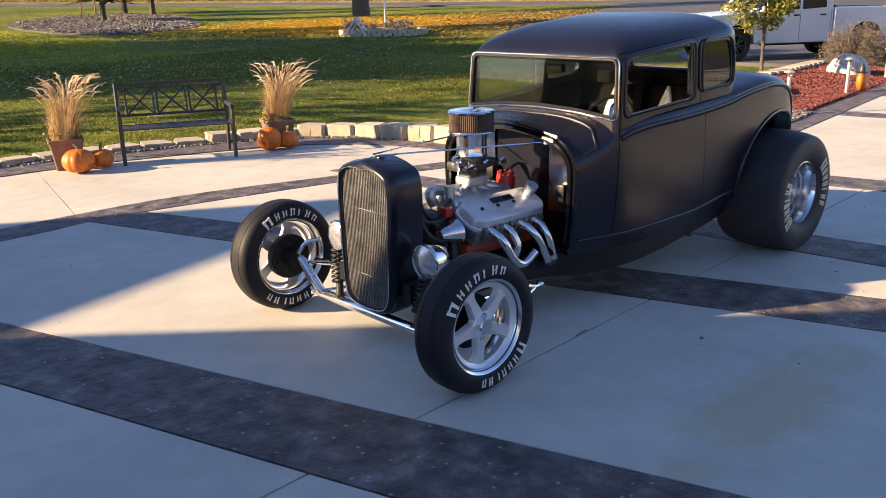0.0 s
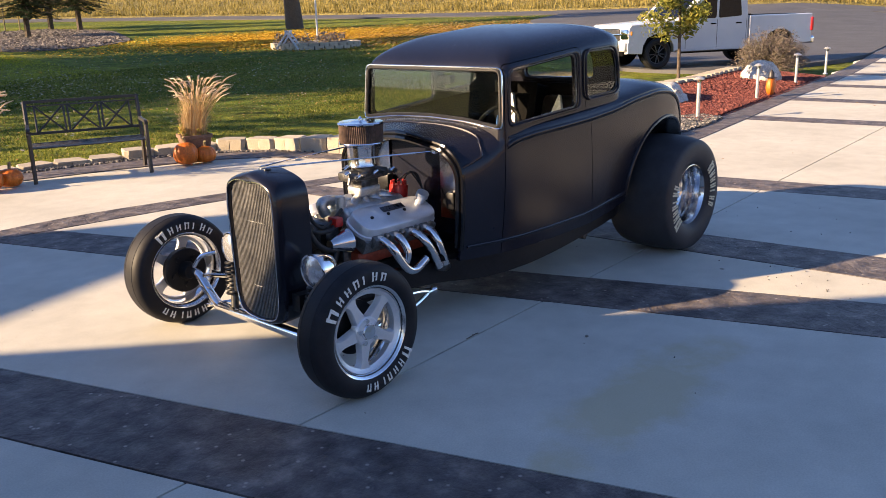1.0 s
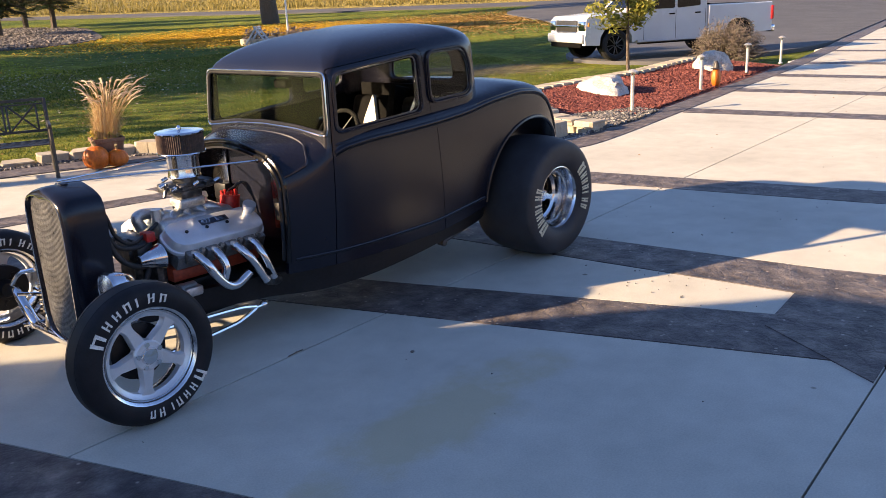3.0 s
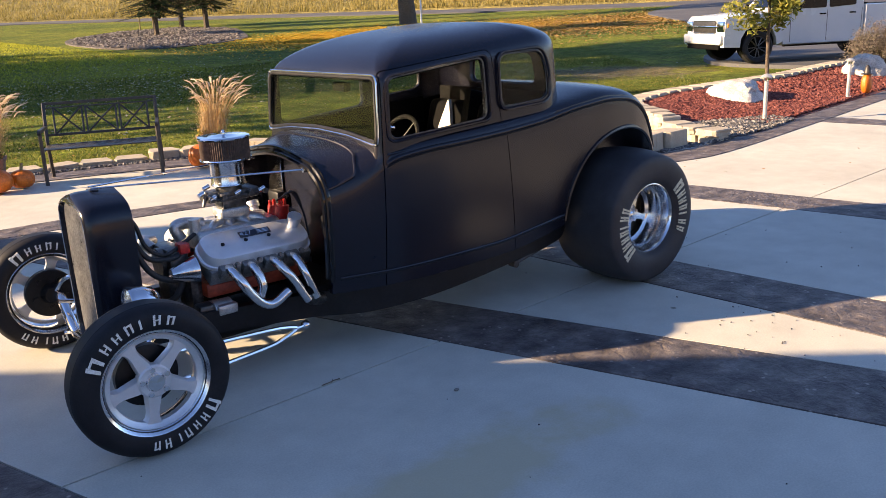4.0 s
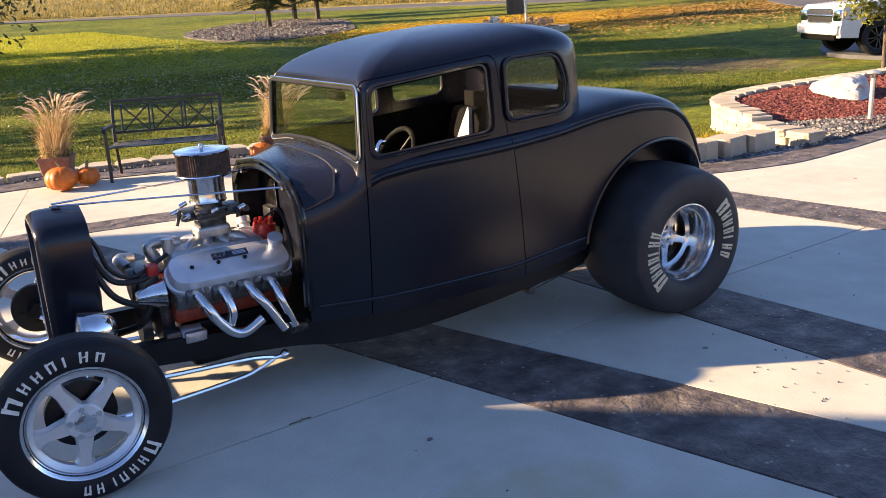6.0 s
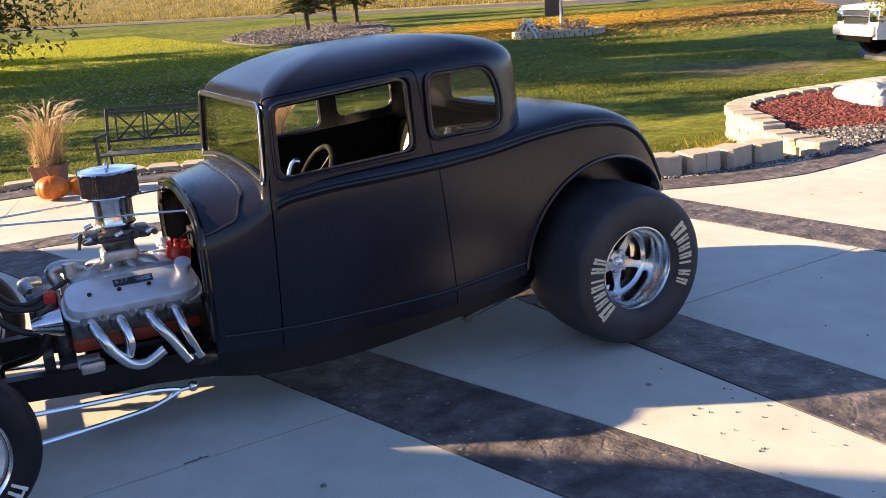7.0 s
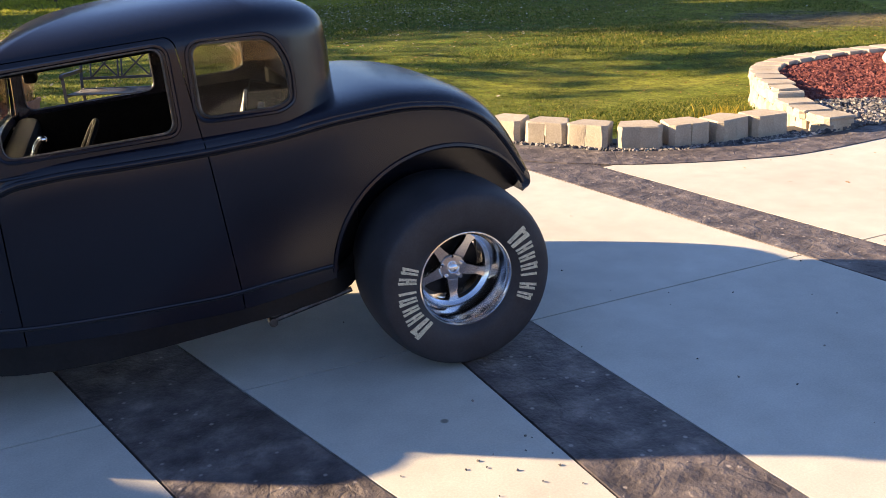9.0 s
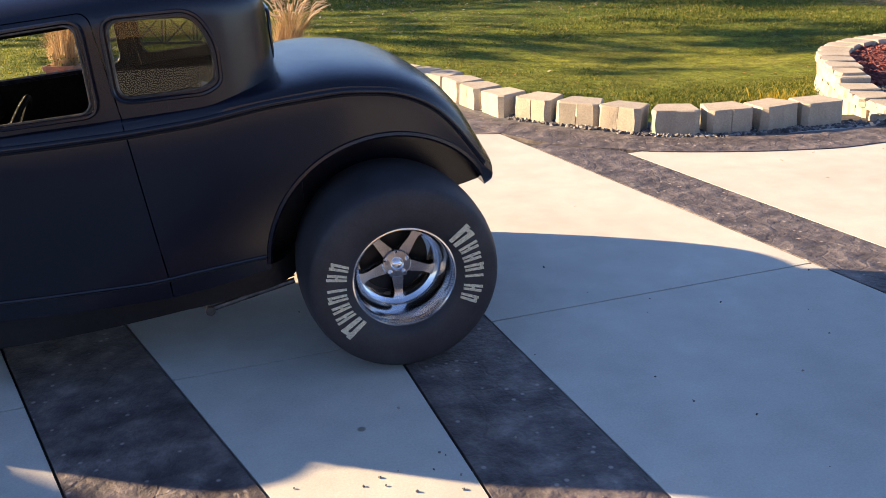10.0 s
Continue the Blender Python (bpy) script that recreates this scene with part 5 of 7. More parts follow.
    bm = bmesh.new()
    box(bm, (0.13, 0.09, 0.09), Matrix.Translation((0.50, -0.24, 0.33)), 0.015)
    part("pump_bracket", bm, M["steel"], car)
    bm = bmesh.new()
    cyl(bm, 0.05, 0.09, Matrix.Translation((0.55, -0.26, 0.335)) @ Matrix.Rotation(radians(90), 4, "Y"), seg=20)
    box(bm, (0.10, 0.05, 0.05), Matrix.Translation((0.56, -0.30, 0.345)), 0.01)
    part("fuel_pump", bm, M["cast"], car)
    for pts, r in (([(0.14, -0.13, 0.88), (0.20, -0.15, 0.80), (0.24, -0.15, 0.68), (0.33, -0.13, 0.62), (0.45, -0.10, 0.66), (0.52, -0.06, 0.68)], 0.010),
                   ([(0.14, -0.10, 0.86), (0.19, -0.13, 0.72), (0.25, -0.14, 0.62), (0.36, -0.14, 0.60), (0.42, -0.12, 0.62)], 0.013),
                   ([(0.15, -0.14, 0.82), (0.18, -0.17, 0.68), (0.24, -0.18, 0.56), (0.34, -0.17, 0.50), (0.40, -0.15, 0.52)], 0.015),
                   ([(0.15, 0.10, 0.28), (0.25, 0.0, 0.33), (0.34, -0.14, 0.40), (0.40, -0.15, 0.50)], 0.017)):
        bm = bmesh.new()
        tube(bm, curve(pts, 7), r, 10)
        part("coolant_hose", bm, M["black"], car)
    for s in (-1, 1):
        bm = bmesh.new()
        tube(bm, [(0.075, s * 0.025, 0.968), (1.03, s * 0.30, 0.945)], 0.0045, 8)
        cyl(bm, 0.014, 0.03, Matrix.Translation((1.02, s * 0.298, 0.945)) @ Matrix.Rotation(radians(90), 4, "Y"), seg=12)
        part("support_rod", bm, M["chrome"], car, "thin bright rod from shell to cowl")
    # firewall: polished recessed panels
    for s in (-1, 1):
        bm = bmesh.new()
        box(bm, (0.006, 0.16, 0.42), Matrix.Translation((1.148, s * 0.29, 0.74)), 0.002, 1)
        part("firewall_panel", bm, M["polish"], car, "polished firewall panel")
    bm = bmesh.new()
    box(bm, (0.05, 0.12, 0.10), Matrix.Translation((1.12, 0.24, 0.70)), 0.01)
    part("ignition_box", bm, M["frame"], car)
    bm = bmesh.new()
    box(bm, (0.08, 0.06, 0.10), Matrix.Translation((1.10, -0.36, 0.66)), 0.01)
    part("master_cylinder", bm, M["frame"], car)


engine()
# the engine sits well forward of the cowl
for piece in car.children:
    if piece.name.split(".")[0] in ENGINE_PARTS:
        piece.matrix_basis = Matrix.Translation((-0.030, 0, 0)) @ piece.matrix_basis


# interior
def interior():
    for s in (-1, 1):
        bm = bmesh.new()
        box(bm, (0.46, 0.42, 0.16), Matrix.Translation((2.10, s * 0.24, 0.60)), 0.05, 3)
        box(bm, (0.12, 0.42, 0.50), Matrix.Translation((2.37, s * 0.24, 0.88)) @ Matrix.Rotation(radians(14), 4, "Y"), 0.05, 3)
        seat = part("seat", bm, M["trim"], car, "black bucket seat with white inserts")
        bm = bmesh.new()
        tilt = Matrix.Translation((2.30, s * 0.20, 0.95)) @ Matrix.Rotation(radians(14), 4, "Y")
        rings(bm, [[tilt @ Vector((d, y, z)) for y, z in rounded([(-0.075, -0.22), (0.075, -0.22), (0.06, 0.02), (0.0, 0.20), (-0.06, 0.02)], 0.02)] for d in (-0.006, 0.02)])
        part("seat_insert", bm, M["seat_white"], seat, "pale quilted insert")
        bm = bmesh.new()
        rings(bm, [[tilt @ Vector((d, y + s * -0.19, z)) for y, z in rounded([(-0.03, -0.2), (0.03, -0.2), (0.02, 0.26), (-0.01, 0.26)], 0.01)] for d in (-0.02, 0.12)])
        part("seat_bolster", bm, M["trim"], seat)
    bm = cab(0.034)
    low = [f for f in bm.faces if min(v.co.z - smooth_table(LEAN_ROOF, v.co.x) for v in f.verts) < 1.452]
    bmesh.ops.delete(bm, geom=low, context="FACES")
    bmesh.ops.solidify(bm, geom=bm.faces[:], thickness=0.005)
    part("headliner", bm, M["trim"], car, "black cloth headliner")
    for s in (-1, 1):
        bm = bmesh.new()
        rings(bm, [[(x, s * (cab_half(x, 1.0) - 0.036 - d), z) for d, z in ((0, 0.60), (0.012, 0.60), (0.012, lerp([(1.36, 1.055), (1.96, 1.10), (2.5, 1.14)], x)), (0, lerp([(1.36, 1.055), (1.96, 1.10), (2.5, 1.14)], x)))]
                   for x in (1.36, 1.6, 1.8, 2.0, 2.2, 2.42)])
        part("door_card", bm, M["trim"], car, "black interior side panel", smooth=0)
    bm = bmesh.new()
    box(bm, (0.02, 0.96, 0.60), Matrix.Translation((2.50, 0, 0.90)), 0.008)
    part("rear_trim_panel", bm, M["trim"], car)
    bm = bmesh.new()
    m = Matrix.Translation((1.60, -0.27, 0.985)) @ Matrix.Rotation(radians(-62), 4, "Y")
    tube(bm, [m @ Vector((0.165 * math.cos(a), 0.165 * math.sin(a), 0)) for a in (2 * math.pi * k / 36 for k in range(36))], 0.013, 8, closed=True)
    wheel = part("steering_wheel", bm, M["trim"], car, "black steering wheel with bright spokes")
    bm = bmesh.new()
    for a in (90, 210, 330):
        d = Vector((math.cos(radians(a)), math.sin(radians(a)), 0))
        tube(bm, [m @ (d * 0.02), m @ (d * 0.16)], 0.010, 6, 0.5)
    cyl(bm, 0.035, 0.03, m, seg=16)
    tube(bm, [m @ Vector((0, 0, 0)), m @ Vector((0, 0, -0.30))], 0.018, 8)
    part("wheel_spokes", bm, M["frame"], wheel)
    bm = bmesh.new()
    box(bm, (0.10, 1.06, 0.14), Matrix.Translation((1.36, 0, 0.98)), 0.03)
    part("dashboard", bm, M["trim"], car)
    bm = bmesh.new()
    box(bm, (0.05, 0.12, 0.05), Matrix.Translation((1.45, 0.0, 1.30)), 0.012)
    part("rear_mirror", bm, M["trim"], car)
    bm = bmesh.new()
    tube(bm, [(1.42, -0.42, 1.0), (1.46, -0.40, 1.09), (1.48, -0.40, 1.11)], 0.012, 8)
    ball(bm, 0.015, Matrix.Translation((1.485, -0.40, 1.105)))
    part("column_lever", bm, M["chrome"], car)


interior()

# the car stands a little askew to the slab joints
car.matrix_basis = pose(1.551, -0.052, 0, 0, 0, -3.92) @ Matrix.Scale(0.971, 4)


# garden edging
def along(points, step, steps=10):
    """Points at even steps along a smooth line, with their headings."""
    c = curve([(x, y, 0) for x, y in points], steps)
    out, need = [], 0.0
    for a, b in zip(c, c[1:]):
        ln = (b - a).length
        while need <= ln:
            out.append((a + (b - a) * (need / ln), math.degrees(math.atan2(b.y - a.y, b.x - a.x))))
            need += step
        need -= ln
    return out


def block_mesh(wide, deep, high, rough=0.008, seed=0):
    """A wedge-shaped split-face block, its face towards -y."""
    rnd = random.Random(seed)
    bm = bmesh.new()
    w = wide / 2
    f = -deep / 2
    base = [(-w, f + 0.03), (-w * 0.78, f - 0.012), (-0.005, f - 0.012), (0.0, f - 0.004), (0.005, f - 0.012), (w * 0.78, f - 0.012), (w, f + 0.03), (w * 0.72, deep / 2), (-w * 0.72, deep / 2)]
    loops = []
    for z, g in ((0.0, 1.0), (high * 0.5, 1.0), (high - 0.012, 1.0), (high, 0.955)):
        loops.append([(x * g + rnd.uniform(-rough, rough), y * g + rnd.uniform(-rough, rough), z) for x, y in base])
    rings(bm, loops)
    return mesh_from(bm, "edging_block", M["block"], 25)


BLOCK_LINE = [(-9, 7.12), (-3, 7.12), (0.94, 7.02), (1.55, 6.98), (2.2, 6.84), (2.8, 6.66), (3.45, 6.42), (3.98, 6.14), (4.42, 5.75), (4.74, 5.22), (4.90, 4.66), (5.0, 4.2), (5.06, 3.6), (5.18, 3.12),
              (5.46, 2.72), (5.78, 2.26), (6.16, 1.93), (6.62, 1.80), (7.1, 1.74), (7.55, 1.66)]
edging = thing("block_edging", (4.9, 4.6, 0), "row of tan split-face edging blocks beside the lawn", "edging", kind="structure")
BLOCKS = [block_mesh(0.385, 0.29, 0.205, seed=k) for k in range(4)]
MID_BLOCKS = [block_mesh(0.40, 0.29, 0.135, seed=k + 15) for k in range(4)]
LOW_BLOCKS = [block_mesh(0.41, 0.28, 0.085, seed=k + 9) for k in range(4)]
spots = along(BLOCK_LINE, 0.40)
for k, (p, a) in enumerate(spots):
    low = p.x < 4.3 and p.y > 5.6
    ob = new("block", (LOW_BLOCKS if p.x < 3.1 else MID_BLOCKS if low else BLOCKS)[k % 4])
    ob.matrix_basis = pose(p.x, p.y, -0.03 if low else lerp([(4.4, -0.015), (5.4, -0.06)], p.y), random.uniform(-2, 2), random.uniform(-2, 2), a + random.uniform(-11, 11))
    ob.parent, ob.matrix_parent_inverse = edging, base_of(edging).inverted()


def chips(name, mat, centre_line, spread, count, size, z, label, category, seed=3, inside=None):
    """Many small broken stones."""
    rnd = random.Random(seed)
    verts, faces = [], []
    n = len(centre_line)
    for _ in range(count):
        if inside:
            x, y = inside(rnd)
        else:
            t = rnd.random() * (n - 1)
            i = int(t)
            a, b = centre_line[i], centre_line[min(i + 1, n - 1)]
            x = a[0] + (b[0] - a[0]) * (t - i) + rnd.uniform(-spread, spread)
            y = a[1] + (b[1] - a[1]) * (t - i) + rnd.uniform(-spread, spread)
        zz = z(x, y) if callable(z) else z
        s = size * rnd.uniform(0.6, 1.5)
        e = Euler((rnd.uniform(-0.7, 0.7), rnd.uniform(-0.7, 0.7), rnd.uniform(0, 6.3))).to_matrix()
        k = len(verts)
        for dx, dy, dz in ((-1, -0.7, -0.5), (1, -0.8, -0.5), (0.8, 0.8, -0.5), (-0.9, 0.7, -0.5), (-0.5, -0.4, 0.6), (0.6, -0.3, 0.5), (0.3, 0.5, 0.65)):
            q = e @ Vector((dx * s * rnd.uniform(0.7, 1.2), dy * s * rnd.uniform(0.7, 1.2), dz * s * rnd.uniform(0.6, 1.1)))
            verts.append((x + q.x, y + q.y, zz + q.z))
        faces += [(k, k + 1, k + 5, k + 4), (k + 1, k + 2, k + 6, k + 5), (k + 2, k + 3, k + 6), (k + 3, k, k + 4), (k + 3, k + 4, k + 6), (k + 4, k + 5, k + 6)]
    me = bpy.data.meshes.new(name)
    me.from_pydata(verts, [], faces)
    me.materials.append(mat)
    return tagged(new(name, me), label, category, kind="stuff")


def per_island(name, a, b, c, rough=0.9):
    return leaf_material(name, a, b, c, rough, 0.0)


M["dark_leaf"] = leaf_material("dark_leaves", (0.03, 0.045, 0.015), (0.06, 0.075, 0.022), (0.13, 0.10, 0.03))
M["pale_leaf"] = leaf_material("pale_leaves", (0.22, 0.17, 0.10), (0.42, 0.36, 0.24), (0.55, 0.50, 0.36), 0.6, 0.3)
M["leaf_yellow"] = leaf_material("yellow_leaves", (0.20, 0.19, 0.03), (0.42, 0.34, 0.05), (0.55, 0.40, 0.06), 0.6, 0.4)
M["chip_slate"] = per_island("slate_chip_mix", (0.05, 0.05, 0.055), (0.13, 0.125, 0.12), (0.34, 0.31, 0.28))
M["chip_lava"] = per_island("lava_chip_mix", (0.075, 0.022, 0.019), (0.14, 0.042, 0.035), (0.23, 0.085, 0.07))
chips("slate_gravel", M["chip_slate"], [(x, y - 0.16) for x, y in BLOCK_LINE[2:]], 0.10, 3800, 0.018, 0.0, "dark slate chippings along the edging", "gravel")


# raised bed with red lava rock, behind the retaining wall
BED_WALL = [(7.90, 1.50), (7.97, 1.80), (8.22, 2.30), (8.56, 2.85), (9.0, 3.42), (9.6, 3.80), (10.6, 3.98), (12.0, 3.92), (13.9, 3.75), (15.6, 3.9), (17.0, 4.0)]
BED_DRIVE = [(8.1, 1.42), (9.0, 1.42), (10.63, 1.60), (12.0, 1.70), (14.1, 1.87), (16.0, 2.03), (18.0, 2.22)]


def bed_height(x, y):
    drive_y = lerp(BED_DRIVE, x)
    return 0.015 + min(0.16, max(0.0, (y - drive_y) * 0.085))


def bed_surface():
    bm = bmesh.new()
    rows = []
    for i in range(25):
        x = 7.75 + (18.0 - 7.75) * i / 24
        y0 = lerp(BED_DRIVE, x)
        y1 = max(y0 + 0.02, float(np.interp(x, [p[0] for p in BED_WALL], [p[1] for p in BED_WALL])) - 0.05)
        rows.append([(x, y0 + (y1 - y0) * k / 8, bed_height(x, y0 + (y1 - y0) * k / 8) - 0.01) for k in range(9)])
    vs = [[bm.verts.new(p) for p in r] for r in rows]
    low = [[bm.verts.new((p[0], p[1], -0.5)) for p in r] for r in rows]
    for a, b in zip(vs, vs[1:]):
        for k in range(8):
            bm.faces.new((a[k], a[k + 1], b[k + 1], b[k]))
    for grid in (0, 8):
        for i in range(24):
            bm.faces.new((vs[i][grid], vs[i + 1][grid], low[i + 1][grid], low[i][grid]))
    return solid("planting_bed", bm, M["lava"], "raised bed of red lava rock", "planting bed", kind="structure")


bed_surface()


def in_bed(rnd):
    while True:
        x = rnd.uniform(8.0, 17.6) if rnd.random() < 0.5 else rnd.uniform(8.0, 12.5)
        y = rnd.uniform(1.4, 4.0)
        top = float(np.interp(x, [p[0] for p in BED_WALL], [p[1] for p in BED_WALL])) - 0.16
        if lerp(BED_DRIVE, x) + 0.06 < y < top and (x > 9.3 or y > 1.85 + (9.3 - x) * 0.55):
            return x, y


def in_slate(rnd):
    while True:
        x, y = rnd.uniform(7.6, 9.9), rnd.uniform(1.35, 2.3)
        if y > lerp(BED_DRIVE, x) - 0.05 and y < 1.95 + (9.3 - x) * 0.3 and y < np.interp(x, [p[0] for p in BED_WALL], [p[1] for p in BED_WALL]) - 0.1:
            return x, y


chips("lava_rock", M["chip_lava"], [], 0, 16000, 0.024, lambda x, y: bed_height(x, y) + 0.008, "red-brown lava rock mulch", "mulch", 5, in_bed)
chips("slate_gravel", M["chip_slate"], [], 0, 1600, 0.024, lambda x, y: bed_height(x, y) + 0.012, "dark slate chippings at the tip of the bed", "gravel", 6, in_slate)


def retaining_wall():
    wall = thing("retaining_wall", (9, 3, 0), "tan split-block retaining wall round the raised bed", "wall", kind="structure")
    meshes = [block_mesh(0.31, 0.24, 0.15, 0.012, seed=30 + k) for k in range(4)]
    caps = [block_mesh(0.33, 0.30, 0.075, 0.010, seed=40 + k) for k in range(4)]
    for course in range(4):
        z = -0.38 + 0.15 * course
        for k, (p, a) in enumerate(along(BED_WALL, 0.31)[: 30]):
            if course == 3 and k < 3:
                continue
            ob = new("wall_block", meshes[(k + course) % 4])
            shift = 0.15 if course % 2 else 0.0
            way = Vector((math.cos(radians(a)), math.sin(radians(a)), 0))
            q = p + way * shift
            ob.matrix_basis = pose(q.x, q.y, z, 0, 0, a + 180 + random.uniform(-1, 1))
            ob.parent, ob.matrix_parent_inverse = wall, base_of(wall).inverted()
    for k, (p, a) in enumerate(along(BED_WALL, 0.335)):
        ob = new("cap_block", caps[k % 4])
        ob.matrix_basis = pose(p.x, p.y, lerp([(0, 0.065), (1, 0.068), (2, 0.075), (3, 0.12), (4, 0.16)], k), random.uniform(-0.5, 0.5), random.uniform(-0.5, 0.5), a + 180 + random.uniform(-2, 2))
        ob.parent, ob.matrix_parent_inverse = wall, base_of(wall).inverted()


retaining_wall()


def boulder(at, size, seed, label):
    bm = bmesh.new()
    bmesh.ops.create_icosphere(bm, subdivisions=4, radius=1.0)
    for v in bm.verts:
        n = v.co.normalized()
        d = 1 + 0.26 * noise.noise(n * 1.4 + Vector((seed, 0, 0))) + 0.10 * noise.noise(n * 4 + Vector((0, seed, 0))) + 0.03 * noise.noise(n * 11)
        v.co = Vector((n.x * size[0] * d, n.y * size[1] * d, max(-0.25, n.z) * size[2] * d))
    bmesh.ops.transform(bm, matrix=pose(*at, 0, 0, seed * 37 % 90 - 30), verts=bm.verts)
    return solid("boulder", bm, M["rock"], label, "rock", smooth=28)


boulder((11.1, 3.0, 0.12), (0.62, 0.40, 0.30), 2, "long low pale boulder in the red lava rock")
boulder((15.75, 2.95, 0.12), (0.43, 0.38, 0.36), 9, "upright pale boulder in the red lava rock")


def bollard(x, y):
    z = bed_height(x, y)
    b = thing("path_light", (x, y, z), "slim silver path light on a short pole", "path light", "path lights along the driveway")
    bm = bmesh.new()
    cyl(bm, 0.026, 0.52, Matrix.Translation((x, y, z + 0.26)), seg=16)
    part("pole", bm, M["galv"], b)
    bm = bmesh.new()
    cyl(bm, 0.03, 0.05, Matrix.Translation((x, y, z + 0.535)), seg=16)
    part("lamp_glass", bm, M["glass"], b)
    bm = bmesh.new()
    lathe(bm, [(0.03, 0.555), (0.070, 0.56), (0.075, 0.572), (0.045, 0.595), (0.012, 0.608)], Matrix.Translation((x, y, z)), 24)
    part("cap", bm, M["galv"], b)
    bm = bmesh.new()
    cyl(bm, 0.05, 0.02, Matrix.Translation((x, y, z + 0.01)), seg=16)
    part("base_plate", bm, M["galv"], b)


for x, y in ((9.50, 1.70), (12.48, 1.88), (15.6, 2.18), (18.2, 2.32)):
    bollard(x, y)


def pumpkin(at, r, high, seed, label, mat="pumpkin"):
    rnd = random.Random(seed)
    p = thing("pumpkin", at, label, "pumpkin", "pumpkins")
    bm = bmesh.new()
    loops, seg = [], 60
    for i in range(1, 18):
        a = math.pi * i / 18
        loop = []
        for k in range(seg):
            t = 2 * math.pi * k / seg
            rib = 1 - 0.07 * abs(math.cos(t * 5)) ** 6 * math.sin(a)
            rr = r * math.sin(a) ** 0.8 * rib
            zz = high / 2 - high / 2 * math.cos(math.pi - a) * (1.0) * (1 - 0.12 * math.exp(-((a - math.pi) / 0.5) ** 2))
            loop.append((at[0] + rr * math.cos(t), at[1] + rr * math.sin(t), at[2] + zz))
        loops.append(loop)
    rings(bm, loops)
    part("flesh", bm, M[mat], p, smooth=60)
    bm = bmesh.new()
    top = at[2] + high
    tube(bm, curve([(at[0], at[1], top - 0.05), (at[0] + 0.005, at[1], top + 0.01), (at[0] + rnd.uniform(-0.03, 0.03), at[1] + rnd.uniform(-0.03, 0.03), top + 0.06)], 4), [0.026] + [0.016] * 7 + [0.018], 7)
    part("stem", bm, M["stem"], p)


pumpkin((1.19, 5.78, 0.0), 0.165, 0.25, 1, "round orange pumpkin with a pale stem beside the planter")
pumpkin((1.47, 5.86, 0.0), 0.125, 0.20, 2, "small dark orange pumpkin beside the bench")
pumpkin((3.27, 5.33, 0.0), 0.145, 0.27, 3, "tall orange pumpkin in front of the planter")
pumpkin((3.50, 5.27, 0.0), 0.125, 0.20, 4, "small orange pumpkin beside a planter")


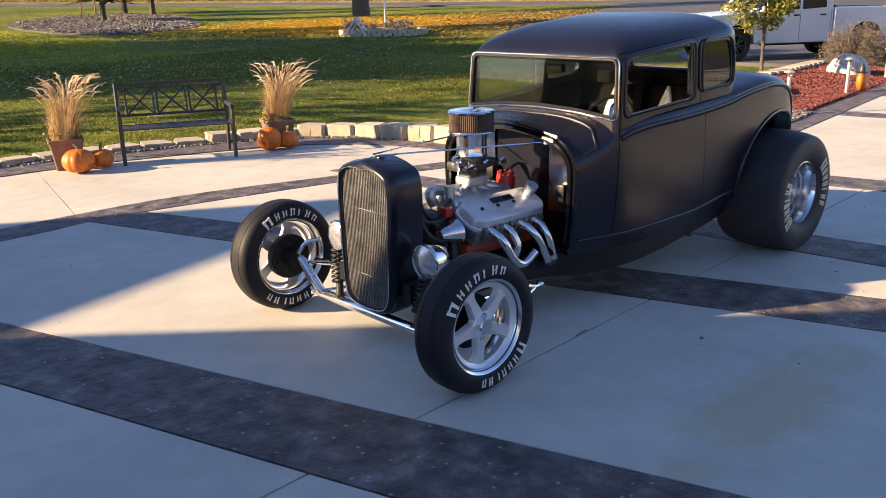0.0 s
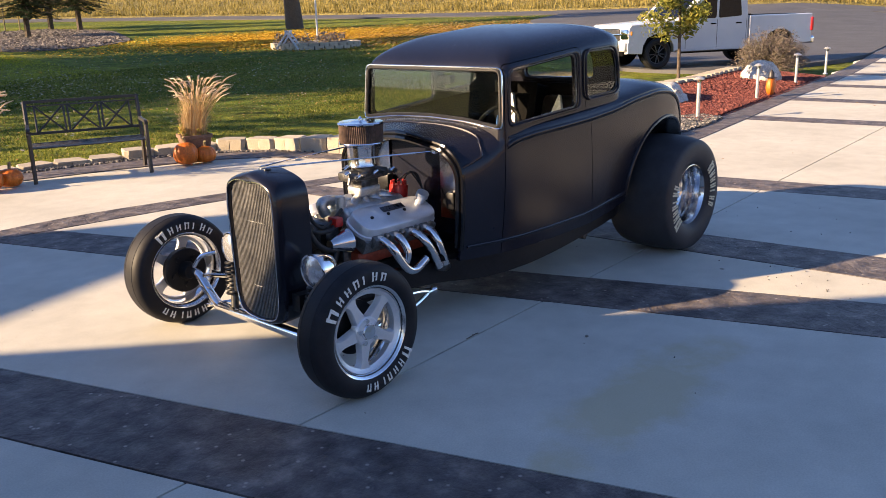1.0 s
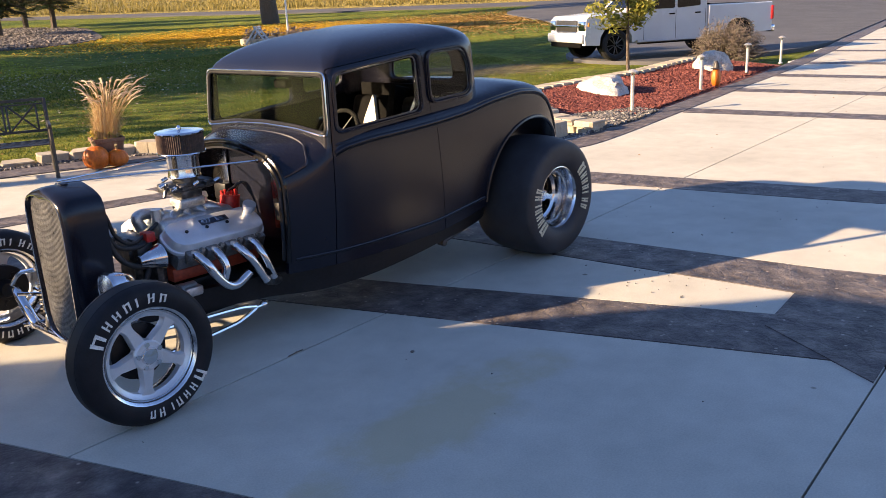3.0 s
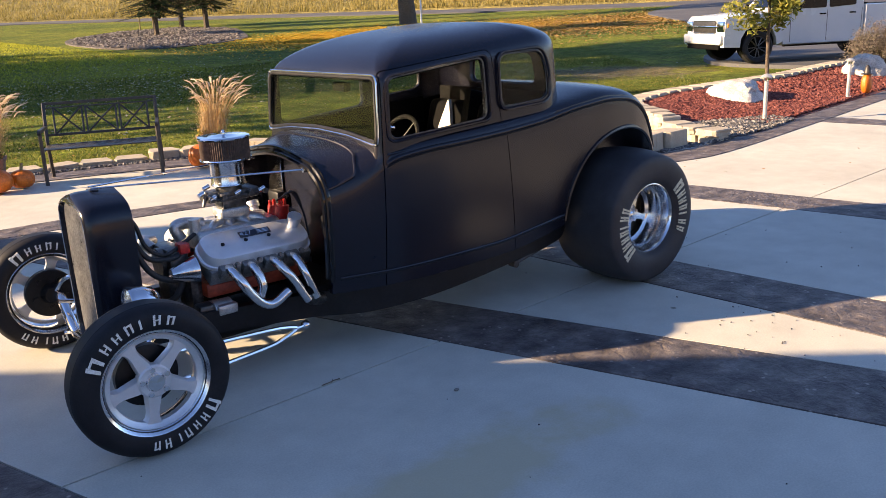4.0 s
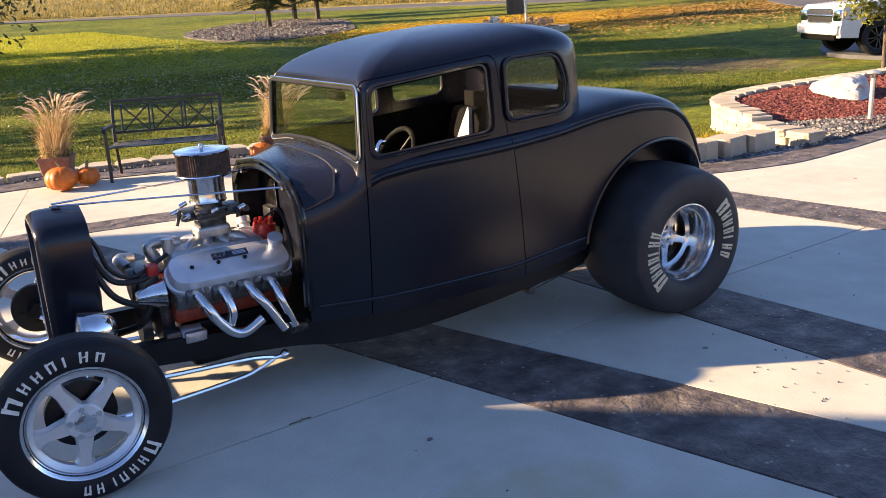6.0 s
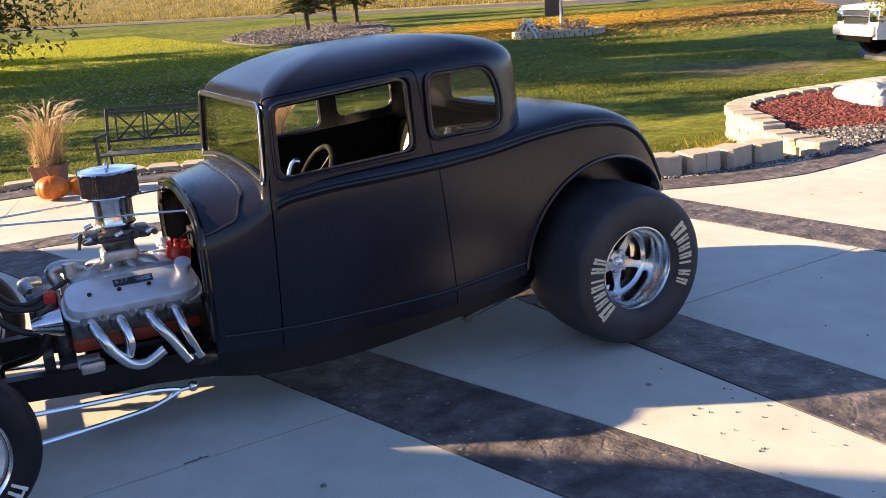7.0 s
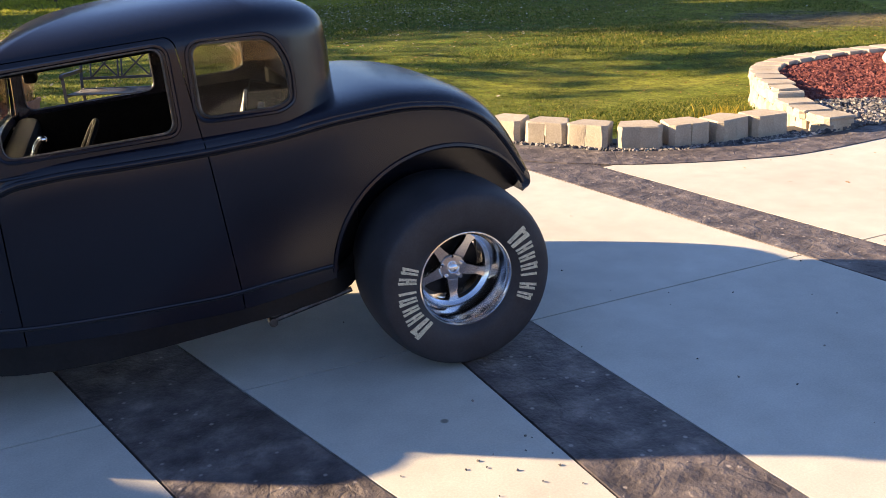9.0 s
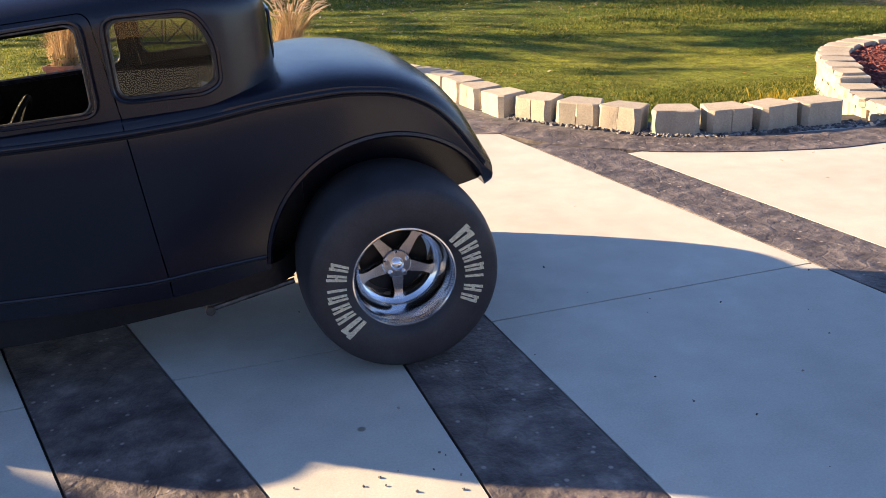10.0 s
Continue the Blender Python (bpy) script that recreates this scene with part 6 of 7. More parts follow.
def planter(at, seed, lean, label, yellow=False):
    rnd = random.Random(seed)
    x0, y0 = at
    p = thing("grass_planter", (x0, y0, 0), label, "planter", "planters beside the bench")
    bm = bmesh.new()
    loops = []
    for z, h in ((0.0, 0.125), (0.28, 0.165), (0.285, 0.178), (0.325, 0.180), (0.325, 0.160), (0.27, 0.155)):
        loops.append([(x0 + x, y0 + y, z) for x, y in rounded([(-h, -h), (h, -h), (h, h), (-h, h)], 0.02, 3)])
    rings(bm, loops)
    bmesh.ops.rotate(bm, verts=bm.verts, cent=(x0, y0, 0), matrix=Matrix.Rotation(radians(-20), 3, "Z"))
    part("pot", bm, M["pot"], p, "square clay-brown pot")
    blades, plumes = bmesh.new(), bmesh.new()
    for k in range(950):
        a, out = rnd.uniform(0, 6.283), abs(rnd.gauss(0, 0.13))
        h = rnd.uniform(0.12, 0.54)
        d = Vector((math.cos(a), math.sin(a), 0))
        foot = Vector((x0, y0, 0.28)) + d * rnd.uniform(0, 0.15)
        tip = foot + d * out + Vector((lean[0] * h, lean[1] * h, h * (1.0 - 0.25 * out)))
        mid = (foot + tip) / 2 - d * out * 0.22 + Vector((0, 0, 0.05))
        c = curve([foot, mid, tip], 3)
        w = rnd.uniform(0.0022, 0.004)
        side = d.cross(Vector((0, 0, 1))) * w
        last = None
        for i, q in enumerate(c):
            s = side * (1 - i / (len(c) - 1) * 0.85)
            now = (blades.verts.new(q - s), blades.verts.new(q + s))
            if last:
                blades.faces.new((last[0], last[1], now[1], now[0]))
            last = now
    for k in range(70):
        a, out = rnd.uniform(0, 6.283), rnd.uniform(0.02, 0.23)
        h = rnd.uniform(0.40, 0.64)
        d = Vector((math.cos(a), math.sin(a), 0))
        foot = Vector((x0, y0, 0.28)) + d * 0.05
        tip = foot + d * out + Vector((lean[0] * h * 1.3, lean[1] * h * 1.3, h))
        mid = (foot + tip) / 2 - d * out * 0.2
        tube(blades, curve([foot, mid, tip], 2), 0.0022, 4)
        bend = (d * 1.1 + Vector((lean[0], lean[1], 0)) * 1.4)
        ln = rnd.uniform(0.11, 0.19)
        pc = curve([tip, tip + Vector((0, 0, ln * 0.42)) + bend * ln * 0.35, tip + Vector((0, 0, ln * rnd.uniform(0.35, 0.7))) + bend * ln * 0.85], 3)
        tube(plumes, pc, [0.003] + [0.007] * (len(pc) - 3) + [0.005, 0.002], 6)
        for i in range(46):
            q = pc[rnd.randrange(1, len(pc))]
            e = Vector((rnd.uniform(-1, 1), rnd.uniform(-1, 1), rnd.uniform(-0.2, 1))).normalized() * rnd.uniform(0.014, 0.026)
            s = e.orthogonal().normalized() * 0.0016
            plumes.faces.new([plumes.verts.new(q + v) for v in (-s, s, e)])
    tagged(part("grass_foliage", blades, M["reed"], p, smooth=0), "dry straw-coloured blades", kind="stuff")
    tagged(part("plume_foliage", plumes, M["plume"], p, smooth=0), "pale feathery plumes", kind="stuff")
    bm = bmesh.new()
    for k in range(170):
        a = rnd.uniform(0, 6.283)
        q = Vector((x0 + math.cos(a) * rnd.uniform(0.05, 0.2), y0 + math.sin(a) * rnd.uniform(0.05, 0.2), 0.30 + rnd.uniform(0, 0.12)))
        u = Vector((rnd.uniform(-1, 1), rnd.uniform(-1, 1), rnd.uniform(-0.3, 1))).normalized() * rnd.uniform(0.02, 0.035)
        v = u.orthogonal().normalized() * 0.012
        bm.faces.new([bm.verts.new(q + w) for w in (-u * 0.2, v + u * 0.4, u, -v + u * 0.4)])
    tagged(part("low_leaves", bm, M["leaf_yellow" if yellow else "green"], p, smooth=0), "small low leaves", kind="stuff")


planter((1.24, 6.16), 11, (0.10, -0.05), "dry ornamental grass in a clay-brown pot beside the bench")
planter((3.54, 5.52), 12, (0.12, -0.05), "dry ornamental grass in a pot with yellow leaves", True)


def bench():
    a = Vector((1.70, 5.80, 0))
    b = Vector((2.78, 5.30, 0))
    along_way = (b - a).normalized()
    back_way = Vector((-along_way.y, along_way.x, 0))
    m = Matrix.Translation((a + b) / 2) @ Matrix(((along_way.x, back_way.x, 0, 0), (along_way.y, back_way.y, 0, 0), (0, 0, 1, 0), (0, 0, 0, 1)))
    be = thing("garden_bench", (a + b) / 2, "dark brown metal garden bench with cross-braced back", "bench")
    w = 0.595

    def bar(name, pts, rr=(0.014, 0.014), label=""):
        bm = bmesh.new()
        tube(bm, [m @ Vector((q[0], q[1], q[2] * 0.92)) for q in pts], rr[0] * 1.3, 4)
        part(name, bm, M["iron"], be, label, smooth=0)

    for s in (-1, 1):
        x = s * w
        bar("front_leg", curve([(x, -0.02, 0.0), (x, 0.0, 0.30), (x, 0.0, 0.60)], 4), (0.017, 0))
        bar("back_leg", curve([(x, 0.52, 0.0), (x, 0.46, 0.38), (x, 0.50, 0.62), (x, 0.60, 0.90)], 4), (0.017, 0))
        bar("armrest", curve([(x, -0.03, 0.60), (x, 0.02, 0.625), (x, 0.25, 0.62), (x, 0.50, 0.62)], 4), (0.018, 0))
        bar("side_rail", [(x, 0.0, 0.39), (x, 0.47, 0.38)])
    for k in range(9):
        y = 0.02 + 0.054 * k
        bm = bmesh.new()
        box(bm, (2 * w, 0.036, 0.010), m @ Matrix.Translation((0, y, 0.373 - 0.012 * math.sin(k / 8 * math.pi))), 0.003, 1)
        part("seat_slat", bm, M["iron"], be)

    def back(x, h):
        return (x, 0.46 + 0.14 * (h - 0.38) / 0.52, h)

    bar("back_rail", [back(-w, 0.89), back(w, 0.89)], (0.017, 0))
    bar("back_rail", [back(-w, 0.52), back(w, 0.52)], (0.015, 0))
    bar("back_rail", [back(-w, 0.84), back(w, 0.84)], (0.008, 0))
    for x in (-0.50, -0.20, -0.16, 0.16, 0.20, 0.50):
        bar("back_upright", [back(x, 0.52), back(x, 0.84)], (0.009, 0))
    for x0, x1 in ((-0.50, -0.20), (-0.16, 0.16), (0.20, 0.50)):
        bar("cross_brace", [back(x0, 0.52), back(x1, 0.84)], (0.008, 0))
        bar("cross_brace", [back(x0, 0.84), back(x1, 0.52)], (0.008, 0))


bench()


# trees and shrubs
def leaf_cloud(bm, centres, count, size, rnd, flat=0.5):
    for _ in range(count):
        c, r = rnd.choice(centres)
        d = Vector((rnd.gauss(0, 1), rnd.gauss(0, 1), rnd.gauss(0, 1) * 0.8)).normalized() * r * rnd.random() ** 0.45
        q = Vector(c) + d
        u = Vector((rnd.uniform(-1, 1), rnd.uniform(-1, 1), rnd.uniform(-1, 0.6))).normalized() * size * rnd.uniform(0.6, 1.3)
        v = u.orthogonal().normalized() * u.length * flat
        bm.faces.new([bm.verts.new(q + w) for w in (-u, v, u, -v)])


def branchy(bm, base, top, r, rnd, limbs, spread, start=0.35):
    c = curve([base, (Vector(base) + Vector(top)) / 2 + Vector((rnd.uniform(-0.1, 0.1), rnd.uniform(-0.1, 0.1), 0)) * spread * 0.3, top], 6)
    tube(bm, c, [r * (1.25 - 1.05 * i / (len(c) - 1)) for i in range(len(c))], 9)
    ends = []
    for k in range(limbs):
        t = start + (0.97 - start) * k / max(1, limbs - 1)
        p = c[int(t * (len(c) - 1))]
        a = k * 2.4 + rnd.uniform(-0.5, 0.5)
        ln = spread * rnd.uniform(0.6, 1.1) * (1.15 - 0.6 * t)
        e = p + Vector((math.cos(a) * ln, math.sin(a) * ln, ln * rnd.uniform(0.35, 0.8)))
        tube(bm, curve([p, (p + e) / 2 + Vector((0, 0, -0.08 * ln)), e], 3), [r * 0.42, r * 0.36, r * 0.3, r * 0.26, r * 0.2, r * 0.14, r * 0.08][:7], 6)
        ends.append((e, ln * 0.55))
        ends.append(((p + e) / 2, ln * 0.45))
    return ends


def tree(name, at, high, r, seed, leaves, size, crown, mat, label, category="tree", limbs=9, start=0.35):
    rnd = random.Random(seed)
    z = at[2] if len(at) > 2 else ground_height(*at)
    base = (at[0], at[1], z - 0.03)
    t = thing(name, base, label, category)
    bm = bmesh.new()
    ends = branchy(bm, base, (at[0] + rnd.uniform(-0.05, 0.05) * high, at[1], z + high), r, rnd, limbs, crown, start)
    part("trunk", bm, M["bark"], t, smooth=60)
    bm = bmesh.new()
    leaf_cloud(bm, ends, leaves, size, rnd)
    part("crown", bm, M[mat], t, smooth=0)


def conifer(at, high, wide, seed, boughs, label, bare=0.08):
    rnd = random.Random(seed)
    z = ground_height(*at)
    t = thing("conifer", (at[0], at[1], z - 0.05), label, "tree")
    bm = bmesh.new()
    tube(bm, [(at[0], at[1], z - 0.1), (at[0], at[1], z + high * 0.5), (at[0], at[1], z + high)], [high * 0.022, high * 0.014, 0.01], 8)
    nb = bmesh.new()
    for k in range(boughs):
        h = bare + (0.98 - bare) * (k / boughs)
        ln = wide * (1 - h) ** 0.8 * rnd.uniform(0.75, 1.1) + 0.1
        a = k * 2.4 + rnd.uniform(-0.3, 0.3)
        p = Vector((at[0], at[1], z + high * h))
        e = p + Vector((math.cos(a) * ln, math.sin(a) * ln, -0.18 * ln))
        tube(bm, [p, (p + e) / 2 + Vector((0, 0, 0.05 * ln)), e], [0.03, 0.02, 0.008], 5)
        for i in range(int(24 + 46 * ln)):
            f = rnd.random() ** 0.7
            q = p + (e - p) * f
            side = Vector((-math.sin(a), math.cos(a), 0)) * rnd.uniform(-1, 1) * ln * 0.32 * (1.1 - f)
            u = (Vector((math.cos(a), math.sin(a), rnd.uniform(-0.5, 0.2))) + side * 1.2).normalized() * rnd.uniform(0.14, 0.30)
            v = u.cross(Vector((0, 0, 1))).normalized() * 0.05
            q = q + side
            nb.faces.new([nb.verts.new(q + w) for w in (-u * 0.3, v, u, -v)])
    part("trunk", bm, M["bark"], t)
    part("needles", nb, M["pine"], t, smooth=0)


tree("young_tree", (13.9, 3.95, 0.13), 3.6, 0.030, 21, 6500, 0.050, 0.78, "young_leaf", "young slender tree with yellow-green leaves in the raised bed", limbs=14, start=0.28)


def shrub():
    rnd = random.Random(5)
    x, y, z = 18.9, 3.78, 0.05
    s = thing("shrub", (x, y, z), "rounded grey-brown twiggy shrub at the end of the bed", "shrub")
    tw, lf = bmesh.new(), bmesh.new()
    for k in range(420):
        d = Vector((rnd.gauss(0, 1), rnd.gauss(0, 1), abs(rnd.gauss(0.7, 0.7)))).normalized()
        e = Vector((x, y, z)) + Vector((d.x * 0.92, d.y * 0.92, d.z * 1.02)) * rnd.uniform(0.8, 1.05)
        f = Vector((x + d.x * 0.1, y + d.y * 0.1, z - 0.02))
        tube(tw, [f, (f + e) / 2 + Vector((rnd.uniform(-1, 1), rnd.uniform(-1, 1), 0.4)) * 0.08, e], [0.008, 0.005, 0.002], 4)
        for i in range(20):
            q = f + (e - f) * rnd.uniform(0.55, 1.0) + Vector((rnd.uniform(-1, 1), rnd.uniform(-1, 1), rnd.uniform(-1, 1))) * 0.07
            u = Vector((rnd.uniform(-1, 1), rnd.uniform(-1, 1), rnd.uniform(-1, 1))).normalized() * 0.024
            v = u.orthogonal().normalized() * 0.012
            lf.faces.new([lf.verts.new(q + w) for w in (-u, v, u, -v)])
    tagged(part("twigs", tw, M["bark"], s, smooth=0), "bare grey twigs", kind="stuff")
    tagged(part("leaves", lf, M["twig"], s, smooth=0), "small faded leaves", kind="stuff")


shrub()


# white pickup truck
def pickup():
    f = Vector((18.45, 6.60, 0.045))
    way = Vector((math.cos(radians(-33)), math.sin(radians(-33)), 0))
    # own axes: x to the tail, y to the far side, front left wheel on the origin
    m = Matrix.Translation(f) @ Matrix.Rotation(radians(-33), 4, "Z")
    t = thing("pickup_truck", f + way * 1.8, "white crew-cab pickup truck parked on the asphalt lane", "truck")

    def p(name, bm, mat, label="", smooth=35, parent=None):
        for v in bm.verts:  # short overhangs at nose and tail
            if v.co.x < -0.45:
                v.co.x = -0.45 + (v.co.x + 0.45) * 0.84
            elif v.co.x > 4.12:
                v.co.x = 4.12 + (v.co.x - 4.12) * 0.8
            if v.co.x > 0.5:
                v.co.x = 0.5 + (v.co.x - 0.5) * 1.03
        bmesh.ops.transform(bm, matrix=m, verts=bm.verts)
        return part(name, bm, M[mat], parent or t, label, smooth)

    def side_loft(profile, y0, y1, tuck=0.03):
        bm = bmesh.new()
        loops = []
        cx, cz = sum(a for a, _ in profile) / len(profile), sum(b for _, b in profile) / len(profile)
        for y, g in ((y0, 0.965), (y0 + 0.04, 0.992), (y0 + 0.12, 1.0), (y1 - 0.12, 1.0), (y1 - 0.04, 0.992), (y1, 0.965)):
            loops.append([(cx + (x - cx) * (1 - (1 - g) * 0.5), y, cz + (z - cz) * g) for x, z in profile])
        rings(bm, loops)
        return bm

    front = [(-0.98, 0.42), (-1.0, 0.62), (-0.97, 0.70), (-0.95, 1.06), (-0.86, 1.14), (0.62, 1.22), (0.66, 0.5), (0.48, 0.42), (0.46, 0.60), (0.36, 0.80), (0.16, 0.90), (-0.10, 0.90), (-0.34, 0.80), (-0.46, 0.60), (-0.48, 0.40)]
    p("front_body", side_loft(front, -0.12, 1.88), "white")
    cabin = [(0.62, 0.40), (0.62, 1.20), (1.22, 1.78), (1.45, 1.88), (2.35, 1.90), (2.58, 1.84), (2.66, 1.22), (2.66, 0.40)]
    p("cab", side_loft(cabin, -0.10, 1.86), "white")
    bed = [(2.68, 0.44), (2.68, 1.28), (4.78, 1.28), (4.80, 0.52), (4.12, 0.50), (4.10, 0.62), (4.0, 0.80), (3.80, 0.90), (3.52, 0.90), (3.30, 0.80), (3.20, 0.62), (3.18, 0.44)]
    p("load_bed", side_loft(bed, -0.12, 1.88), "white")
    bm = bmesh.new()
    box(bm, (1.9, 1.7, 0.02), Matrix.Translation((3.73, 0.88, 1.272)))
    box(bm, (0.05, 1.98, 0.04), Matrix.Translation((2.70, 0.88, 1.30)), 0.01)
    p("bed_cover", bm, "trim")
    for name, pts in (("side_window", [(0.98, 1.24), (1.30, 1.72), (1.68, 1.76), (1.68, 1.24)]), ("side_window", [(1.76, 1.24), (1.76, 1.76), (2.38, 1.74), (2.44, 1.28)])):
        for y in (-0.105, 1.865):
            bm = bmesh.new()
            prism(bm, rounded(pts, 0.05), y - 0.006, y + 0.006, SIDE)
            p(name, bm, "gloss")
    bm = bmesh.new()
    for d in (0,):
        rings(bm, [[(0.70 + k, y, z + 0.012) for y, z, k in ((0.04, 1.27, 0.0), (1.72, 1.27, 0.0), (1.60, 1.74, 0.49), (0.16, 1.74, 0.49))], [(0.71 + k, y, z + 0.02) for y, z, k in ((0.04, 1.27, 0.0), (1.72, 1.27, 0.0), (1.60, 1.74, 0.49), (0.16, 1.74, 0.49))]])
    p("windscreen", bm, "gloss")
    bm = bmesh.new()
    box(bm, (0.05, 1.15, 0.30), Matrix.Translation((-0.985, 0.88, 0.89)), 0.02)
    p("grille", bm, "steel", "dark grille with a bright bar")
    bm = bmesh.new()
    box(bm, (0.04, 1.35, 0.045), Matrix.Translation((-1.01, 0.88, 0.90)), 0.012)
    box(bm, (0.05, 1.15, 0.02), Matrix.Translation((-1.0, 0.88, 1.04)), 0.008)
    box(bm, (0.05, 1.15, 0.02), Matrix.Translation((-1.0, 0.88, 0.745)), 0.008)
    p("grille_bar", bm, "chrome")
    for y in (0.06, 1.70):
        bm = bmesh.new()
        box(bm, (0.22, 0.34, 0.26), Matrix.Translation((-0.90, y, 0.90)), 0.04)
        lamp = p("headlight", bm, "chrome")
        bm = bmesh.new()
        box(bm, (0.05, 0.07, 0.10), Matrix.Translation((-0.86, y + (-0.165 if y < 1 else 0.165), 0.93)), 0.01)
        p("indicator", bm, "amber", parent=lamp)
    bm = bmesh.new()
    box(bm, (0.16, 1.96, 0.24), Matrix.Translation((-1.03, 0.88, 0.60)), 0.06, 3)
    p("front_bumper", bm, "white")
    bm = bmesh.new()
    box(bm, (0.10, 1.7, 0.14), Matrix.Translation((-1.0, 0.88, 0.43)), 0.03)
    p("air_dam", bm, "trim")
    bm = bmesh.new()
    box(bm, (0.16, 1.9, 0.20), Matrix.Translation((4.90, 0.88, 0.58)), 0.05, 3)
    p("rear_bumper", bm, "chrome")
    for y in (-0.10, 1.86):
        bm = bmesh.new()
        box(bm, (0.10, 0.10, 0.36), Matrix.Translation((4.78, y, 1.0)), 0.02)
        p("tail_lamp", bm, "lamp_red")
        bm = bmesh.new()
        box(bm, (2.0, 0.10, 0.04), Matrix.Translation((1.6, y - 0.06 if y < 0 else y + 0.06, 0.40)), 0.015)
        p("side_step", bm, "trim")
        bm = bmesh.new()
        box(bm, (0.16, 0.16, 0.20), Matrix.Translation((0.86, y + (-0.14 if y < 0 else 0.14), 1.28)), 0.04)
        p("wing_mirror", bm, "trim")
        for x in (1.60, 2.36):
            bm = bmesh.new()
            box(bm, (0.16, 0.03, 0.035), Matrix.Translation((x, y - 0.012 if y < 0 else y + 0.012, 1.10)), 0.01)
            p("door_handle", bm, "trim")
        for x in (0.80, 1.72, 2.60):
            bm = bmesh.new()
            box(bm, (0.010, 0.006, 0.72), Matrix.Translation((x, y - 0.002 if y < 0 else y + 0.002, 0.84)))
            p("door_gap", bm, "steel", smooth=0)
    for x in (0.0, 3.65):
        for y in (0.02, 1.74):
            out = -1 if y < 1 else 1
            w = Matrix.Translation((x, y, 0.395)) @ Matrix.Rotation(radians(90 if out < 0 else -90), 4, "X")
            bm = bmesh.new()
            lathe(bm, [(0.26, -0.12), (0.34, -0.14), (0.385, -0.11), (0.395, 0.0), (0.385, 0.11), (0.34, 0.14), (0.26, 0.12), (0.255, 0)], w, 40, True)
            ty = p("tyre", bm, "rubber")
            bm = bmesh.new()
            lathe(bm, [(0.26, 0.12), (0.262, 0.10), (0.24, 0.06), (0.24, -0.1), (0.25, -0.12), (0.23, -0.1), (0.23, 0.06), (0.25, 0.115)], w, 36, True)
            for k in range(10):
                a = radians(36 * k + (5 if k % 2 else -5))
                tube(bm, [w @ Vector((0.03 * math.cos(a), 0.03 * math.sin(a), 0.09)), w @ Vector((0.24 * math.cos(a), 0.24 * math.sin(a), 0.11))], 0.014, 5)
            p("rim", bm, "steel", "dark spoked rim", parent=ty)
            bm = bmesh.new()
            cyl(bm, 0.42, 0.24, Matrix.Translation((x, y + 0.05 * -out, 0.48)) @ Matrix.Rotation(radians(90), 4, "X"), seg=30)
            p("wheel_well", bm, "trim")


pickup()


# far lawn: stone ring with a flagpole, mulch island with trees
def stone_ring():
    c = (25.3, 26.9)
    r = thing("stone_planter", (*c, ground_height(*c)), "round low planter ring of pale stone blocks on the lawn", "planter")
    me = block_mesh(0.42, 0.26, 0.15, 0.01, seed=77)
    for course in range(2):
        for k in range(28):
            a = 360 / 28 * (k + 0.5 * course)
            x, y = c[0] + 1.95 * math.cos(radians(a)), c[1] + 1.95 * math.sin(radians(a))
            ob = new("ring_block", me)
            ob.matrix_basis = pose(x, y, ground_height(*c) - 0.05 + 0.15 * course, 0, 0, a + 90)
            ob.parent, ob.matrix_parent_inverse = r, base_of(r).inverted()
    bm = bmesh.new()
    cyl(bm, 1.86, 0.3, Matrix.Translation((*c, ground_height(*c) + 0.05)), seg=40)
    part("soil", bm, M["soil"], r)
    rnd = random.Random(8)
    bm = bmesh.new()
    for k in range(12):
        x, y = c[0] + rnd.uniform(-1.3, 1.3), c[1] + rnd.uniform(-1.3, 1.3)
        leaf_cloud(bm, [((x, y, ground_height(*c) + 0.4), 0.3)], 60, 0.09, rnd)
    solid("low_plants", bm, M["twig"], "low brownish plants in the stone ring", "plants", kind="stuff", smooth=0)
    bm = bmesh.new()
    tube(bm, [(c[0] + 0.5, c[1] + 0.4, ground_height(*c) + 0.2), (c[0] + 0.5, c[1] + 0.4, ground_height(*c) + 7.5)], [0.05, 0.03], 12)
    solid("flagpole", bm, M["white"], "tall white flagpole standing in the stone ring", "flagpole")


stone_ring()


def lawn_chair():
    x, y = 23.4, 26.6
    z = ground_height(x, y)
    ch = thing("lawn_chair", (x, y, z), "white folding wooden garden frame beside the stone ring", "garden frame")
    way = Vector((0.5, -0.86, 0)) * 0.55
    for d in (-1, 1):
        off = Vector((0.86, 0.5, 0)) * 0.28 * d
        for k in (-1, 1):
            bm = bmesh.new()
            tube(bm, [Vector((x, y, z)) + off + way * k, Vector((x, y, z + 0.85)) + off - way * k * 0.12], 0.045, 6)
            part("leg", bm, M["white"], ch)
    for k in range(5):
        bm = bmesh.new()
        q = Vector((x, y, z + 0.12 + 0.16 * k)) + way * (1 - 1.1 * (0.12 + 0.16 * k) / 0.85)
        box(bm, (0.60, 0.03, 0.07), Matrix.Translation(q) @ Matrix.Rotation(radians(30), 4, "Z"))
        part("slat", bm, M["white"], ch)


